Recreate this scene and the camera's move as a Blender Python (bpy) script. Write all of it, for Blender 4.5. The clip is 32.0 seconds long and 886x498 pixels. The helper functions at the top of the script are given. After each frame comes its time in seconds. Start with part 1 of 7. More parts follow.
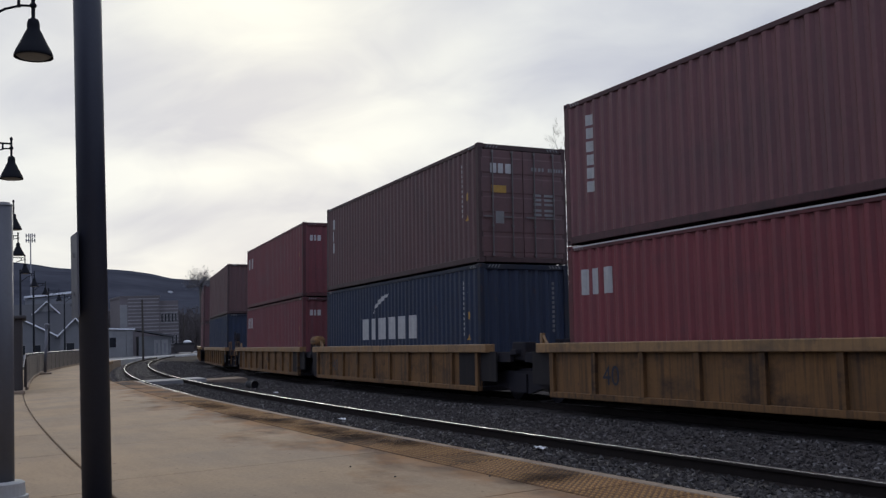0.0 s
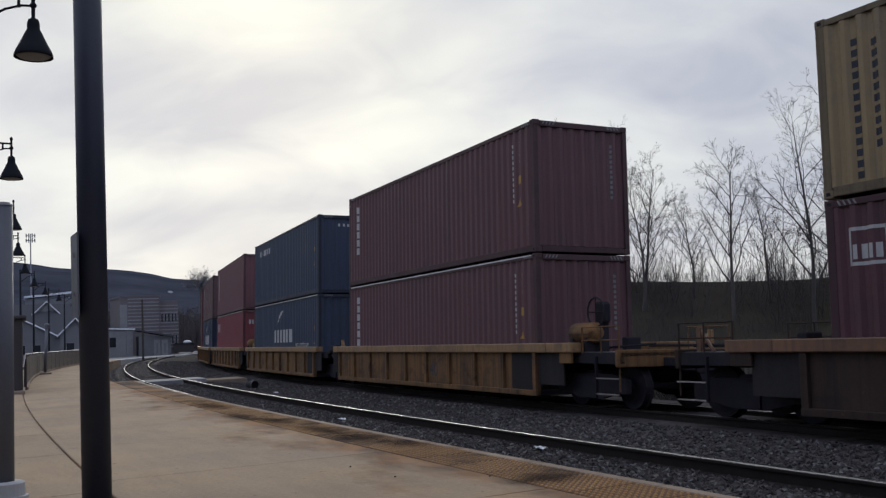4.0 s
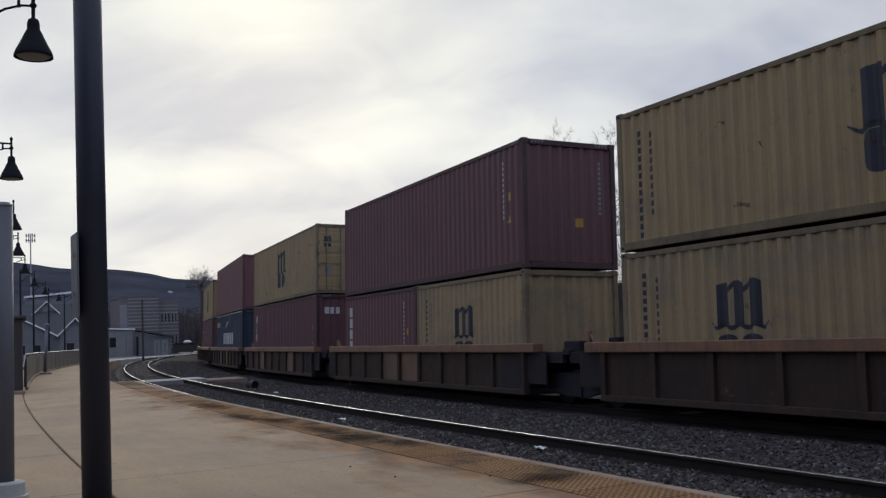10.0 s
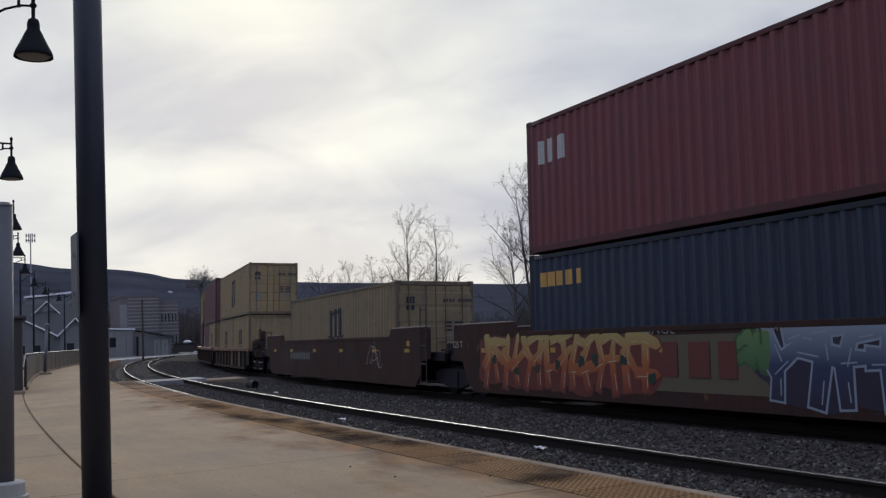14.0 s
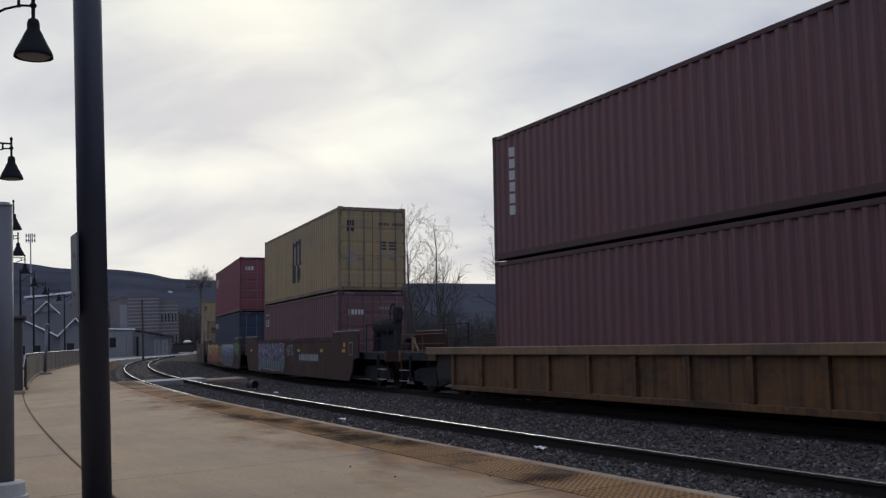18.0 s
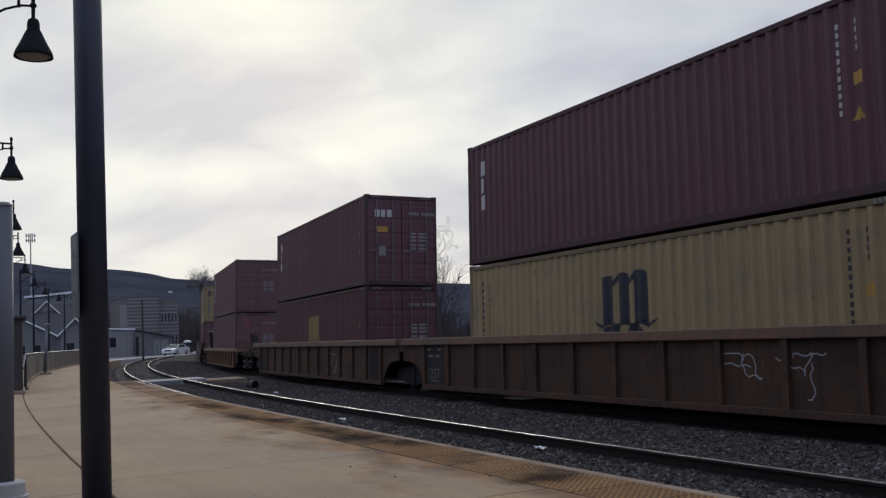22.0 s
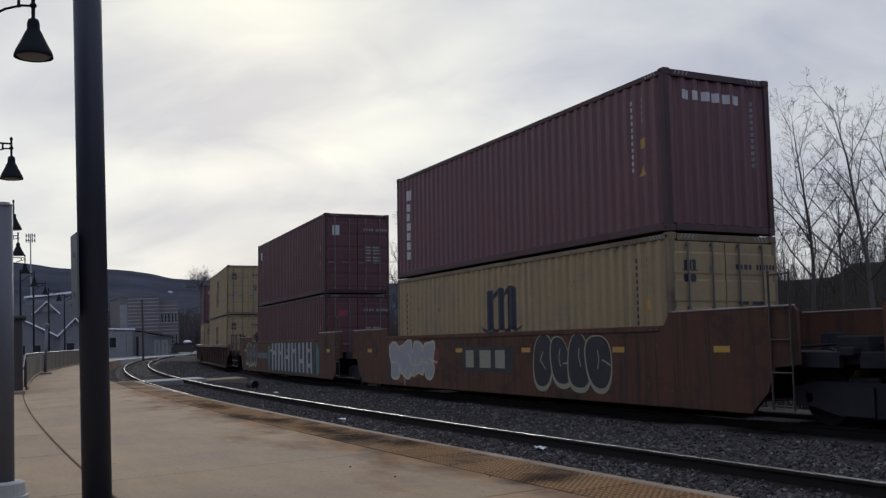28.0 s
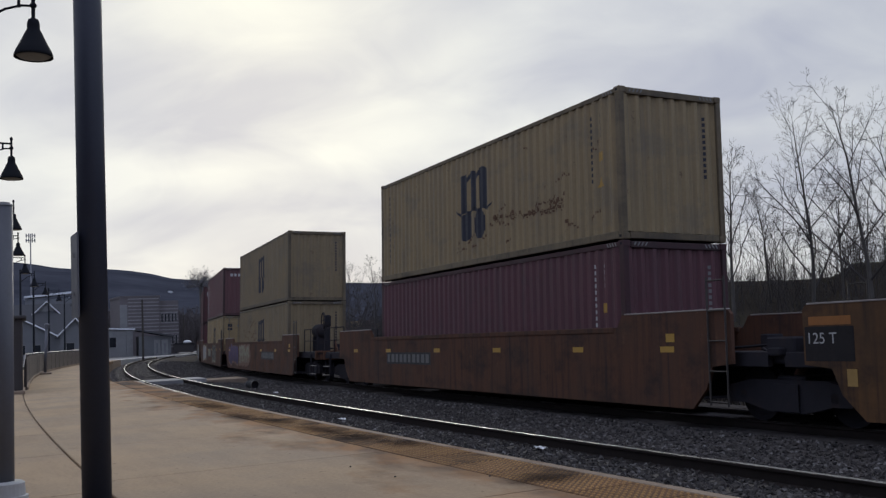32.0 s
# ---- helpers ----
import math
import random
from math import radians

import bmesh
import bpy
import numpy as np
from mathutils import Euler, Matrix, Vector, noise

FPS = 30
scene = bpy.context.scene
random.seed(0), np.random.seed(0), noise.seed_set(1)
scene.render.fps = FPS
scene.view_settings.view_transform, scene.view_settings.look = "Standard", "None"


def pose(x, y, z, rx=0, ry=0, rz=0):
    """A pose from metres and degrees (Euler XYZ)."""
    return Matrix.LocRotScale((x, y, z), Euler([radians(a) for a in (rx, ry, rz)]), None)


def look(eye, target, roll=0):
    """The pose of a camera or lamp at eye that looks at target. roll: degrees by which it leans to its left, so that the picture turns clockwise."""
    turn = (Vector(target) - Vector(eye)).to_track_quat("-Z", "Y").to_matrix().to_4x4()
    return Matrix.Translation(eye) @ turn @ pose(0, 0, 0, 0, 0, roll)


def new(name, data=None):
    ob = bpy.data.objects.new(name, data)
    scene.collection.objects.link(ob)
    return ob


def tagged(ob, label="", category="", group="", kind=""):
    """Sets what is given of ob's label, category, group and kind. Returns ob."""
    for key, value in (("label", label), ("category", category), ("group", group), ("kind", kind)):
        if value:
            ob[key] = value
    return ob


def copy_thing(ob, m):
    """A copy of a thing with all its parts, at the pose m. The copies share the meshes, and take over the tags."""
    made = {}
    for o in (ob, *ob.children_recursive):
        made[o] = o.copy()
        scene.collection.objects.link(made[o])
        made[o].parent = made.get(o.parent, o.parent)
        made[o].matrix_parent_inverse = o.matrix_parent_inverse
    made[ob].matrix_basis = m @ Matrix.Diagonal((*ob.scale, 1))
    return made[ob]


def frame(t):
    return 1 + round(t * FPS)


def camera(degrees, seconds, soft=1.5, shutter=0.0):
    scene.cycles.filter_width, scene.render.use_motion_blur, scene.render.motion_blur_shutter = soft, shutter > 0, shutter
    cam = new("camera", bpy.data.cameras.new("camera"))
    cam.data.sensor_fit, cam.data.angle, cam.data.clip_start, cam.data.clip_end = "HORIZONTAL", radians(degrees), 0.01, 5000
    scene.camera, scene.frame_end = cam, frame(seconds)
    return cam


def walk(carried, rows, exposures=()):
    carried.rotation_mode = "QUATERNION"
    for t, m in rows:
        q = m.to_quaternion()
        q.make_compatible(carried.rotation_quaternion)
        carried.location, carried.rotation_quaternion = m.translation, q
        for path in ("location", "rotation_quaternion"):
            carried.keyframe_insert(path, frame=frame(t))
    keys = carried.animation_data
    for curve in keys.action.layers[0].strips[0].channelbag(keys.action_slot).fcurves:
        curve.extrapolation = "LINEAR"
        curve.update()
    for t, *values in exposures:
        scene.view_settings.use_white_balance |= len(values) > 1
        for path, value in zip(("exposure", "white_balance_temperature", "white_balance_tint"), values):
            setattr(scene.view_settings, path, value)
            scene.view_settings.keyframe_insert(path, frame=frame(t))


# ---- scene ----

# ---------------- camera ----------------
cam = camera(49.784, 32.0, soft=1.35)
EYE = Matrix.Translation((0, 0, 1.6224)) @ pose(0, 0, 0, 94.857, 0, 0) @ pose(0, 0, 0, 0, 0, -2.561)
walk(cam, [(0.0, EYE), (32.0, EYE)], exposures=[(0.0, 0.06), (8.5, 0.06), (12.5, 0.0), (32.0, 0.0)])

# ---------------- light ----------------
SUN_BEARING, SUN_HEIGHT = radians(-10), radians(19)
SUN_DIR = Vector((math.sin(SUN_BEARING) * math.cos(SUN_HEIGHT), math.cos(SUN_BEARING) * math.cos(SUN_HEIGHT), math.sin(SUN_HEIGHT)))
sun = new("sun", bpy.data.lights.new("sun", "SUN"))
sun.data.energy, sun.data.angle, sun.data.color = 0.75, radians(22), (1.0, 0.95, 0.87)
sun.matrix_world = look(SUN_DIR * 100, (0, 0, 0))


def make_world():
    w = bpy.data.worlds.new("overcast_sky")
    w.use_nodes = True
    scene.world = w
    nt = w.node_tree
    nt.nodes.clear()
    N, K = nt.nodes.new, nt.links.new
    out, bg = N("ShaderNodeOutputWorld"), N("ShaderNodeBackground")
    sky = N("ShaderNodeTexSky")
    sky.sky_type, sky.sun_disc = "NISHITA", False
    sky.sun_elevation, sky.sun_rotation = SUN_HEIGHT, SUN_BEARING
    tc = N("ShaderNodeTexCoord")

    def math_node(op, a, b=None, c=None, clamp=False):
        n = N("ShaderNodeMath")
        n.operation, n.use_clamp = op, clamp
        for i, v in enumerate((a, b, c)):
            if v is None:
                continue
            if isinstance(v, (int, float)):
                n.inputs[i].default_value = v
            else:
                K(v, n.inputs[i])
        return n.outputs[0]

    sep = N("ShaderNodeSeparateXYZ")
    K(tc.outputs["Generated"], sep.inputs[0])
    up = math_node("MAXIMUM", sep.outputs[2], 0.0)
    # the cloud layer lies flat overhead: look it up where the view meets it
    den = math_node("ADD", up, 0.55)
    comb = N("ShaderNodeCombineXYZ")
    K(math_node("DIVIDE", sep.outputs[0], den), comb.inputs[0])
    K(math_node("DIVIDE", sep.outputs[1], den), comb.inputs[1])
    mp = N("ShaderNodeMapping")
    mp.inputs["Rotation"].default_value = (0, 0, radians(58))
    mp.inputs["Scale"].default_value = (0.8, 1.35, 1)
    mp.inputs["Location"].default_value = (1.3, 0.4, 0)
    K(comb.outputs[0], mp.inputs[0])
    big, fine = N("ShaderNodeTexNoise"), N("ShaderNodeTexNoise")
    for n, sc, de, ro in ((big, 1.9, 4, 0.42), (fine, 5.5, 5, 0.5)):
        n.inputs["Scale"].default_value, n.inputs["Detail"].default_value, n.inputs["Roughness"].default_value = sc, de, ro
        n.inputs["Distortion"].default_value = 0.7
        K(mp.outputs[0], n.inputs["Vector"])
    cloud = math_node("ADD", math_node("MULTIPLY", big.outputs[0], 0.68), math_node("MULTIPLY", fine.outputs[0], 0.32))
    dens = N("ShaderNodeMapRange")
    dens.inputs["From Min"].default_value, dens.inputs["From Max"].default_value = 0.40, 0.61
    K(cloud, dens.inputs["Value"])
    # brighter towards the veiled sun
    dot = N("ShaderNodeVectorMath")
    dot.operation = "DOT_PRODUCT"
    K(tc.outputs["Generated"], dot.inputs[0])
    dot.inputs[1].default_value = SUN_DIR
    near = math_node("MAXIMUM", dot.outputs["Value"], 0.0)
    glow = math_node("ADD", math_node("MULTIPLY", math_node("POWER", near, 36.0), 0.10), math_node("MULTIPLY", math_node("POWER", near, 4.0), 0.28))
    # an overcast dome is brightest overhead, and the cloud opposite the sun returns its light
    zen = N("ShaderNodeMapRange")
    zen.interpolation_type = "SMOOTHSTEP"
    zen.inputs["From Min"].default_value, zen.inputs["From Max"].default_value = 0.36, 0.95
    zen.inputs["To Min"].default_value, zen.inputs["To Max"].default_value = 0.465, 0.76
    K(up, zen.inputs["Value"])
    back = math_node("MULTIPLY", math_node("SUBTRACT", 1.0, near), 0.24)
    lum = math_node("ADD", math_node("ADD", glow, back), zen.outputs[0])
    thick, thin, tint = N("ShaderNodeMix"), N("ShaderNodeMix"), N("ShaderNodeMix")
    for n in (thick, thin, tint):
        n.data_type = "RGBA"
    thick.inputs[6].default_value, thick.inputs[7].default_value = (1.13, 1.16, 1.155, 1), (0.70, 0.735, 0.875, 1)
    K(dens.outputs[0], thick.inputs[0])
    scale = N("ShaderNodeVectorMath")
    scale.operation = "SCALE"
    # the cloud away from the sun is bluer
    tint.blend_type = "MULTIPLY"
    tint.inputs[7].default_value = (0.86, 0.95, 1.22, 1)
    K(math_node("SUBTRACT", 1.0, math_node("POWER", near, 0.8), clamp=True), tint.inputs[0])
    K(thick.outputs[2], tint.inputs[6])
    # and warmer where the sun stands behind it
    warm = N("ShaderNodeMix")
    warm.data_type, warm.blend_type = "RGBA", "MULTIPLY"
    warm.inputs[7].default_value = (1.02, 1.0, 0.89, 1)
    K(math_node("POWER", near, 34.0), warm.inputs[0])
    K(tint.outputs[2], warm.inputs[6])
    K(warm.outputs[2], scale.inputs[0])
    K(lum, scale.inputs["Scale"])
    blue = N("ShaderNodeVectorMath")
    blue.operation = "SCALE"
    blue.inputs["Scale"].default_value = 0.06
    K(sky.outputs[0], blue.inputs[0])
    thin.inputs[0].default_value = 0.90
    K(blue.outputs[0], thin.inputs[6])
    K(scale.outputs[0], thin.inputs[7])
    K(thin.outputs[2], bg.inputs[0])
    bg.inputs[1].default_value = 1.0
    K(bg.outputs[0], out.inputs[0])


make_world()

# ---------------- materials ----------------
def drifted(nt, spot, info):
    """Object coordinates shifted at random, so that no two pieces wear alike."""
    far, add = nt.nodes.new("ShaderNodeVectorMath"), nt.nodes.new("ShaderNodeVectorMath")
    far.operation, add.operation = "SCALE", "ADD"
    far.inputs[0].default_value = (61.0, 37.0, 5.0)
    nt.links.new(info.outputs["Random"], far.inputs["Scale"])
    nt.links.new(spot, add.inputs[0])
    nt.links.new(far.outputs[0], add.inputs[1])
    return add.outputs[0]


def weathered(m, dirt, rust, wear=1.0, drip=0.5):
    """Lays narrow dirt runs, dull blotches and rust spots over a painted steel surface."""
    nt = m.node_tree
    N, K = nt.nodes.new, nt.links.new
    bsdf = nt.nodes["Principled BSDF"]
    col = bsdf.inputs["Base Color"].links[0].from_socket
    spot = drifted(nt, N("ShaderNodeTexCoord").outputs["Object"], N("ShaderNodeObjectInfo"))
    for squash, sc, detail, rough, lo, hi, amount, tone in (
            ((7.0, 7.0, 0.32), 1.3, 5, 0.6, 0.50, 0.74, drip, dirt),
            ((1.0, 1.0, 1.5), 0.9, 8, 0.68, 0.50, 0.66, 0.55 * wear, dirt),
            ((1.0, 1.0, 0.7), 4.2, 8, 0.75, 0.62, 0.68, 0.75 * wear, rust)):
        mp, n, r, a, mx = N("ShaderNodeMapping"), N("ShaderNodeTexNoise"), N("ShaderNodeMapRange"), N("ShaderNodeMath"), N("ShaderNodeMix")
        mp.inputs["Scale"].default_value = squash
        n.inputs["Scale"].default_value, n.inputs["Detail"].default_value, n.inputs["Roughness"].default_value = sc, detail, rough
        r.inputs["From Min"].default_value, r.inputs["From Max"].default_value = lo, hi
        a.operation, a.inputs[1].default_value = "MULTIPLY", amount
        mx.data_type = "RGBA"
        mx.inputs[7].default_value = (*tone, 1)
        K(spot, mp.inputs[0])
        K(mp.outputs[0], n.inputs["Vector"])
        K(n.outputs[0], r.inputs["Value"])
        K(r.outputs[0], a.inputs[0])
        K(a.outputs[0], mx.inputs[0])
        K(col, mx.inputs[6])
        col = mx.outputs[2]
    K(col, bsdf.inputs["Base Color"])
    return m


def shader(name, base, dark=None, rough=0.6, metal=0.0, scale=3.0, fine=40.0, spread=0.5, bump=0.15, bump_scale=60.0, streak=0.0, vary=0.12, spec=0.5, stain=None, stain_scale=1.0, stain_amount=0.5, stain_lo=0.52, placed=False, loose=False):
    """A procedural surface: two scales of mottling, optional streaks and stains, fine relief."""
    m = bpy.data.materials.new(name)
    m.use_nodes = True
    nt = m.node_tree
    N, K = nt.nodes.new, nt.links.new
    bsdf = nt.nodes["Principled BSDF"]
    tc = N("ShaderNodeTexCoord")
    spot = N("ShaderNodeNewGeometry").outputs["Position"] if placed else tc.outputs["Object"]
    info = N("ShaderNodeObjectInfo")
    if loose:
        spot = drifted(nt, spot, info)
    dark = dark or tuple(c * 0.6 for c in base)

    def noise_at(sc, detail=5, squash=None):
        n = N("ShaderNodeTexNoise")
        n.inputs["Scale"].default_value, n.inputs["Detail"].default_value, n.inputs["Roughness"].default_value = sc, detail, 0.6
        src = spot
        if squash:
            mp = N("ShaderNodeMapping")
            mp.inputs["Scale"].default_value = squash
            K(src, mp.inputs[0])
            src = mp.outputs[0]
        K(src, n.inputs["Vector"])
        return n.outputs[0]

    def mix(fac, a, b, kind="MIX"):
        n = N("ShaderNodeMix")
        n.data_type, n.blend_type = "RGBA", kind
        for sock, v in ((0, fac), (6, a), (7, b)):
            if isinstance(v, (int, float)):
                n.inputs[sock].default_value = v
            elif isinstance(v, tuple):
                n.inputs[sock].default_value = (*v, 1)
            else:
                K(v, n.inputs[sock])
        return n.outputs[2]

    def ramp(v, lo, hi):
        n = N("ShaderNodeMapRange")
        n.inputs["From Min"].default_value, n.inputs["From Max"].default_value = lo, hi
        K(v, n.inputs["Value"])
        return n.outputs[0]

    large = ramp(noise_at(scale), 0.5 - spread / 2, 0.5 + spread / 2)
    col = mix(large, dark, base)
    grain = ramp(noise_at(fine, 3), 0.3, 0.7)
    col = mix(0.22, col, mix(grain, tuple(c * 0.75 for c in base), tuple(min(1, c * 1.2) for c in base)))
    if streak:
        st = ramp(noise_at(2.2, 4, (3.0, 3.0, 0.16)), 0.50, 0.72)
        n = N("ShaderNodeMath")
        n.operation = "MULTIPLY"
        n.inputs[1].default_value = streak
        K(st, n.inputs[0])
        col = mix(n.outputs[0], col, stain or (0.06, 0.05, 0.045))
    elif stain:
        st = ramp(noise_at(stain_scale, 6), stain_lo, stain_lo + 0.14)
        n = N("ShaderNodeMath")
        n.operation = "MULTIPLY"
        n.inputs[1].default_value = stain_amount
        K(st, n.inputs[0])
        col = mix(n.outputs[0], col, stain)
    hsv = N("ShaderNodeHueSaturation")
    v = N("ShaderNodeMapRange")
    v.inputs["To Min"].default_value, v.inputs["To Max"].default_value = 1 - vary, 1 + vary
    K(info.outputs["Random"], v.inputs["Value"])
    K(v.outputs[0], hsv.inputs["Value"])
    K(col, hsv.inputs["Color"])
    K(hsv.outputs[0], bsdf.inputs["Base Color"])
    rr = N("ShaderNodeMapRange")
    rr.inputs["To Min"].default_value, rr.inputs["To Max"].default_value = max(0.02, rough - 0.12), min(1, rough + 0.12)
    K(large, rr.inputs["Value"])
    K(rr.outputs[0], bsdf.inputs["Roughness"])
    bsdf.inputs["Metallic"].default_value = metal
    bsdf.inputs["Specular IOR Level"].default_value = spec
    if bump:
        b = N("ShaderNodeBump")
        b.inputs["Strength"].default_value, b.inputs["Distance"].default_value = bump, 0.02
        K(noise_at(bump_scale, 4), b.inputs["Height"])
        K(b.outputs[0], bsdf.inputs["Normal"])
    return m


def box_paint(name, base, wear=0.6):
    m = shader(name, base, tuple(c * 0.72 for c in base), rough=0.55, scale=0.5, fine=12, bump=0.05, bump_scale=25, streak=0.5, stain=tuple(0.5 * c + 0.03 for c in base), vary=0.06, spec=0.3, loose=True)
    grey = sum(base) / 3
    return weathered(m, tuple(0.34 * c + 0.22 * grey + 0.008 for c in base), (0.085, 0.045, 0.028), wear)


def rail_paint(base):
    """The same paint for the frames' rails and posts, darkened for road dirt, rust and the shade between stacked boxes.
    """
    grey = sum(base) / 3
    m = shader("dirty_shaded_rail_paint", tuple(0.55 * c + 0.10 * grey for c in base), tuple(0.28 * c + 0.12 * grey for c in base), rough=0.65, scale=1.4, fine=14, bump=0.08, spec=0.25, vary=0.12, loose=True)
    return weathered(m, (0.03, 0.026, 0.025), (0.075, 0.042, 0.028), 0.9)


# base colour and how worn it is
BOX_COLOURS = {
    "maroon": ((0.138, 0.064, 0.067), 0.6),
    "red": ((0.150, 0.048, 0.048), 0.6),
    "wine": ((0.112, 0.045, 0.054), 0.6),
    "khaki": ((0.243, 0.184, 0.104), 1.0),
    "scarlet": ((0.225, 0.055, 0.062), 0.6),
    "faded": ((0.185, 0.080, 0.084), 0.6),
    "crimson": ((0.178, 0.048, 0.056), 0.6),
    "oxblood": ((0.094, 0.036, 0.038), 0.6),
    "brown": ((0.132, 0.072, 0.070), 0.6),
    "blue": ((0.022, 0.034, 0.066), 0.6),
    "navy": ((0.042, 0.057, 0.092), 0.6),
    "yellow": ((0.298, 0.218, 0.110), 0.8),
    "tan": ((0.288, 0.214, 0.114), 1.0),
}
PAINT = {k: box_paint(f"{k}_paint", c, w) for k, (c, w) in BOX_COLOURS.items()}
RAIL_PAINT = {k: rail_paint(c) for k, (c, w) in BOX_COLOURS.items()}
CAR_PAINT = {
    "car_yellow": shader("car_yellow", (0.215, 0.112, 0.044), (0.100, 0.060, 0.034), rough=0.7, spec=0.15, scale=1.2, fine=14, streak=0.6, stain=(0.05, 0.035, 0.025), vary=0.08),
    "car_ochre": shader("car_ochre", (0.145, 0.074, 0.032), (0.062, 0.038, 0.025), rough=0.7, spec=0.15, scale=1.2, fine=14, streak=0.6, stain=(0.05, 0.035, 0.025), vary=0.08),
    "car_brown": shader("car_brown", (0.088, 0.046, 0.029), (0.040, 0.028, 0.024), rough=0.8, spec=0.15, scale=1.0, fine=14, streak=0.6, stain=(0.04, 0.03, 0.025), vary=0.1),
    "car_dark": shader("car_dark", (0.058, 0.037, 0.027), (0.034, 0.025, 0.022), rough=0.8, spec=0.15, scale=1.0, fine=14, streak=0.6, stain=(0.03, 0.026, 0.025), vary=0.1),
    "car_rust": shader("car_rust", (0.057, 0.027, 0.022), (0.033, 0.019, 0.017), rough=0.75, spec=0.15, scale=0.8, fine=14, streak=0.5, stain=(0.05, 0.035, 0.03), vary=0.06),
    "car_orange": shader("car_orange", (0.108, 0.050, 0.030), (0.064, 0.035, 0.025), rough=0.75, spec=0.15, scale=0.8, fine=14, streak=0.5, stain=(0.05, 0.035, 0.03), vary=0.06),
}
for _m in CAR_PAINT.values():
    weathered(_m, (0.024, 0.020, 0.020), (0.115, 0.062, 0.040), 1.3, 0.8)
CHORD = {
    "car_dark": shader("worn_rusty_chord", (0.205, 0.095, 0.042), (0.105, 0.052, 0.030), rough=0.5, scale=1.6, fine=20, streak=0.4, stain=(0.05, 0.032, 0.025), vary=0.08),
    "car_yellow": shader("worn_yellow_chord", (0.31, 0.172, 0.064), (0.17, 0.094, 0.044), rough=0.48, scale=1.6, fine=20, streak=0.4, stain=(0.06, 0.035, 0.025), vary=0.08),
    "car_ochre": shader("worn_ochre_chord", (0.175, 0.095, 0.038), (0.085, 0.05, 0.028), rough=0.5, scale=1.6, fine=20, streak=0.4, stain=(0.06, 0.035, 0.025), vary=0.08),
    "car_brown": shader("worn_orange_chord", (0.150, 0.072, 0.035), (0.076, 0.042, 0.028), rough=0.48, scale=1.6, fine=20, streak=0.4, stain=(0.05, 0.032, 0.025), vary=0.08),
}
for _m in CHORD.values():
    weathered(_m, (0.032, 0.025, 0.022), (0.10, 0.05, 0.028), 1.0, 0.5)
# black end panels, and the dark plates that stand for shade
BLACK_PANEL = shader("sooty_panel_and_shade", (0.036, 0.033, 0.033), (0.023, 0.021, 0.022), rough=0.8, spec=0.06, scale=2.5, fine=20, streak=0.4, stain=(0.05, 0.042, 0.038), bump=0.05)
WHITE = shader("white_lettering", (0.46, 0.455, 0.44), (0.30, 0.298, 0.29), rough=0.6, scale=6, bump=0, vary=0)
GOLD = shader("yellow_lettering", (0.50, 0.29, 0.07), (0.40, 0.23, 0.05), rough=0.6, scale=6, bump=0, vary=0)
INK = shader("navy_lettering", (0.012, 0.014, 0.028), rough=0.6, scale=6, bump=0, vary=0)
STICKER = shader("yellow_sticker", (0.42, 0.24, 0.035), rough=0.5, scale=6, bump=0, vary=0.05)
FADED_GOLD = shader("faded_ochre_lettering", (0.25, 0.165, 0.06), (0.18, 0.115, 0.045), rough=0.7, scale=5, bump=0, vary=0)
DIM_WHITE = shader("dull_white_lettering", (0.21, 0.21, 0.205), (0.14, 0.14, 0.137), rough=0.6, scale=6, bump=0, vary=0)
GREY_STICKER = shader("grey_sticker", (0.20, 0.20, 0.195), rough=0.5, scale=6, bump=0, vary=0.05)
DECK = shader("worn_steel_deck", (0.17, 0.165, 0.16), (0.05, 0.047, 0.046), rough=0.85, spec=0.05, scale=5, fine=30, bump=0.1, bump_scale=30)
STEEL = shader("galvanised_bar", (0.15, 0.14, 0.135), (0.08, 0.074, 0.070), rough=0.5, metal=0.4, scale=8, bump=0.05)
GRIME = shader("greasy_black_steel", (0.031, 0.029, 0.034), (0.021, 0.020, 0.024), rough=0.8, spec=0.06, scale=4, fine=30, stain=(0.042, 0.031, 0.028), stain_scale=3)
# rubbed rail metal, so pale because its highlight is in the colour
LIT_BARE_EDGE = shader("rubbed_metal_highlight", (0.62, 0.60, 0.60), (0.42, 0.40, 0.40), rough=0.4, scale=1.2, fine=16, bump=0.02)
# pale steel of worn steps, and painted highlight of the cars' top edges
WORN_LIT_EDGE = shader("rubbed_and_lit_steel", (0.34, 0.31, 0.29), (0.11, 0.08, 0.065), rough=0.45, scale=2.2, fine=20, bump=0.03)
WORN_STEEL = shader("worn_dark_steel", (0.058, 0.050, 0.045), (0.032, 0.027, 0.025), rough=0.55, metal=0.3, scale=8, bump=0.05)
RAIL_TOP = shader("polished_rail", (0.27, 0.27, 0.27), (0.21, 0.205, 0.20), rough=0.32, metal=1.0, scale=2, bump=0.02, vary=0)
RAIL_EDGE = shader("bright_running_edge", (0.52, 0.52, 0.52), (0.42, 0.415, 0.41), rough=0.28, metal=1.0, scale=2, bump=0.02, vary=0)
RAIL_SIDE = shader("rusted_rail", (0.034, 0.028, 0.026), (0.022, 0.019, 0.018), rough=0.85, spec=0.03, scale=6, fine=50, bump=0.2, vary=0)
TIE = shader("tarred_timber", (0.06, 0.05, 0.042), (0.03, 0.026, 0.023), rough=0.9, scale=5, fine=30, bump=0.3)


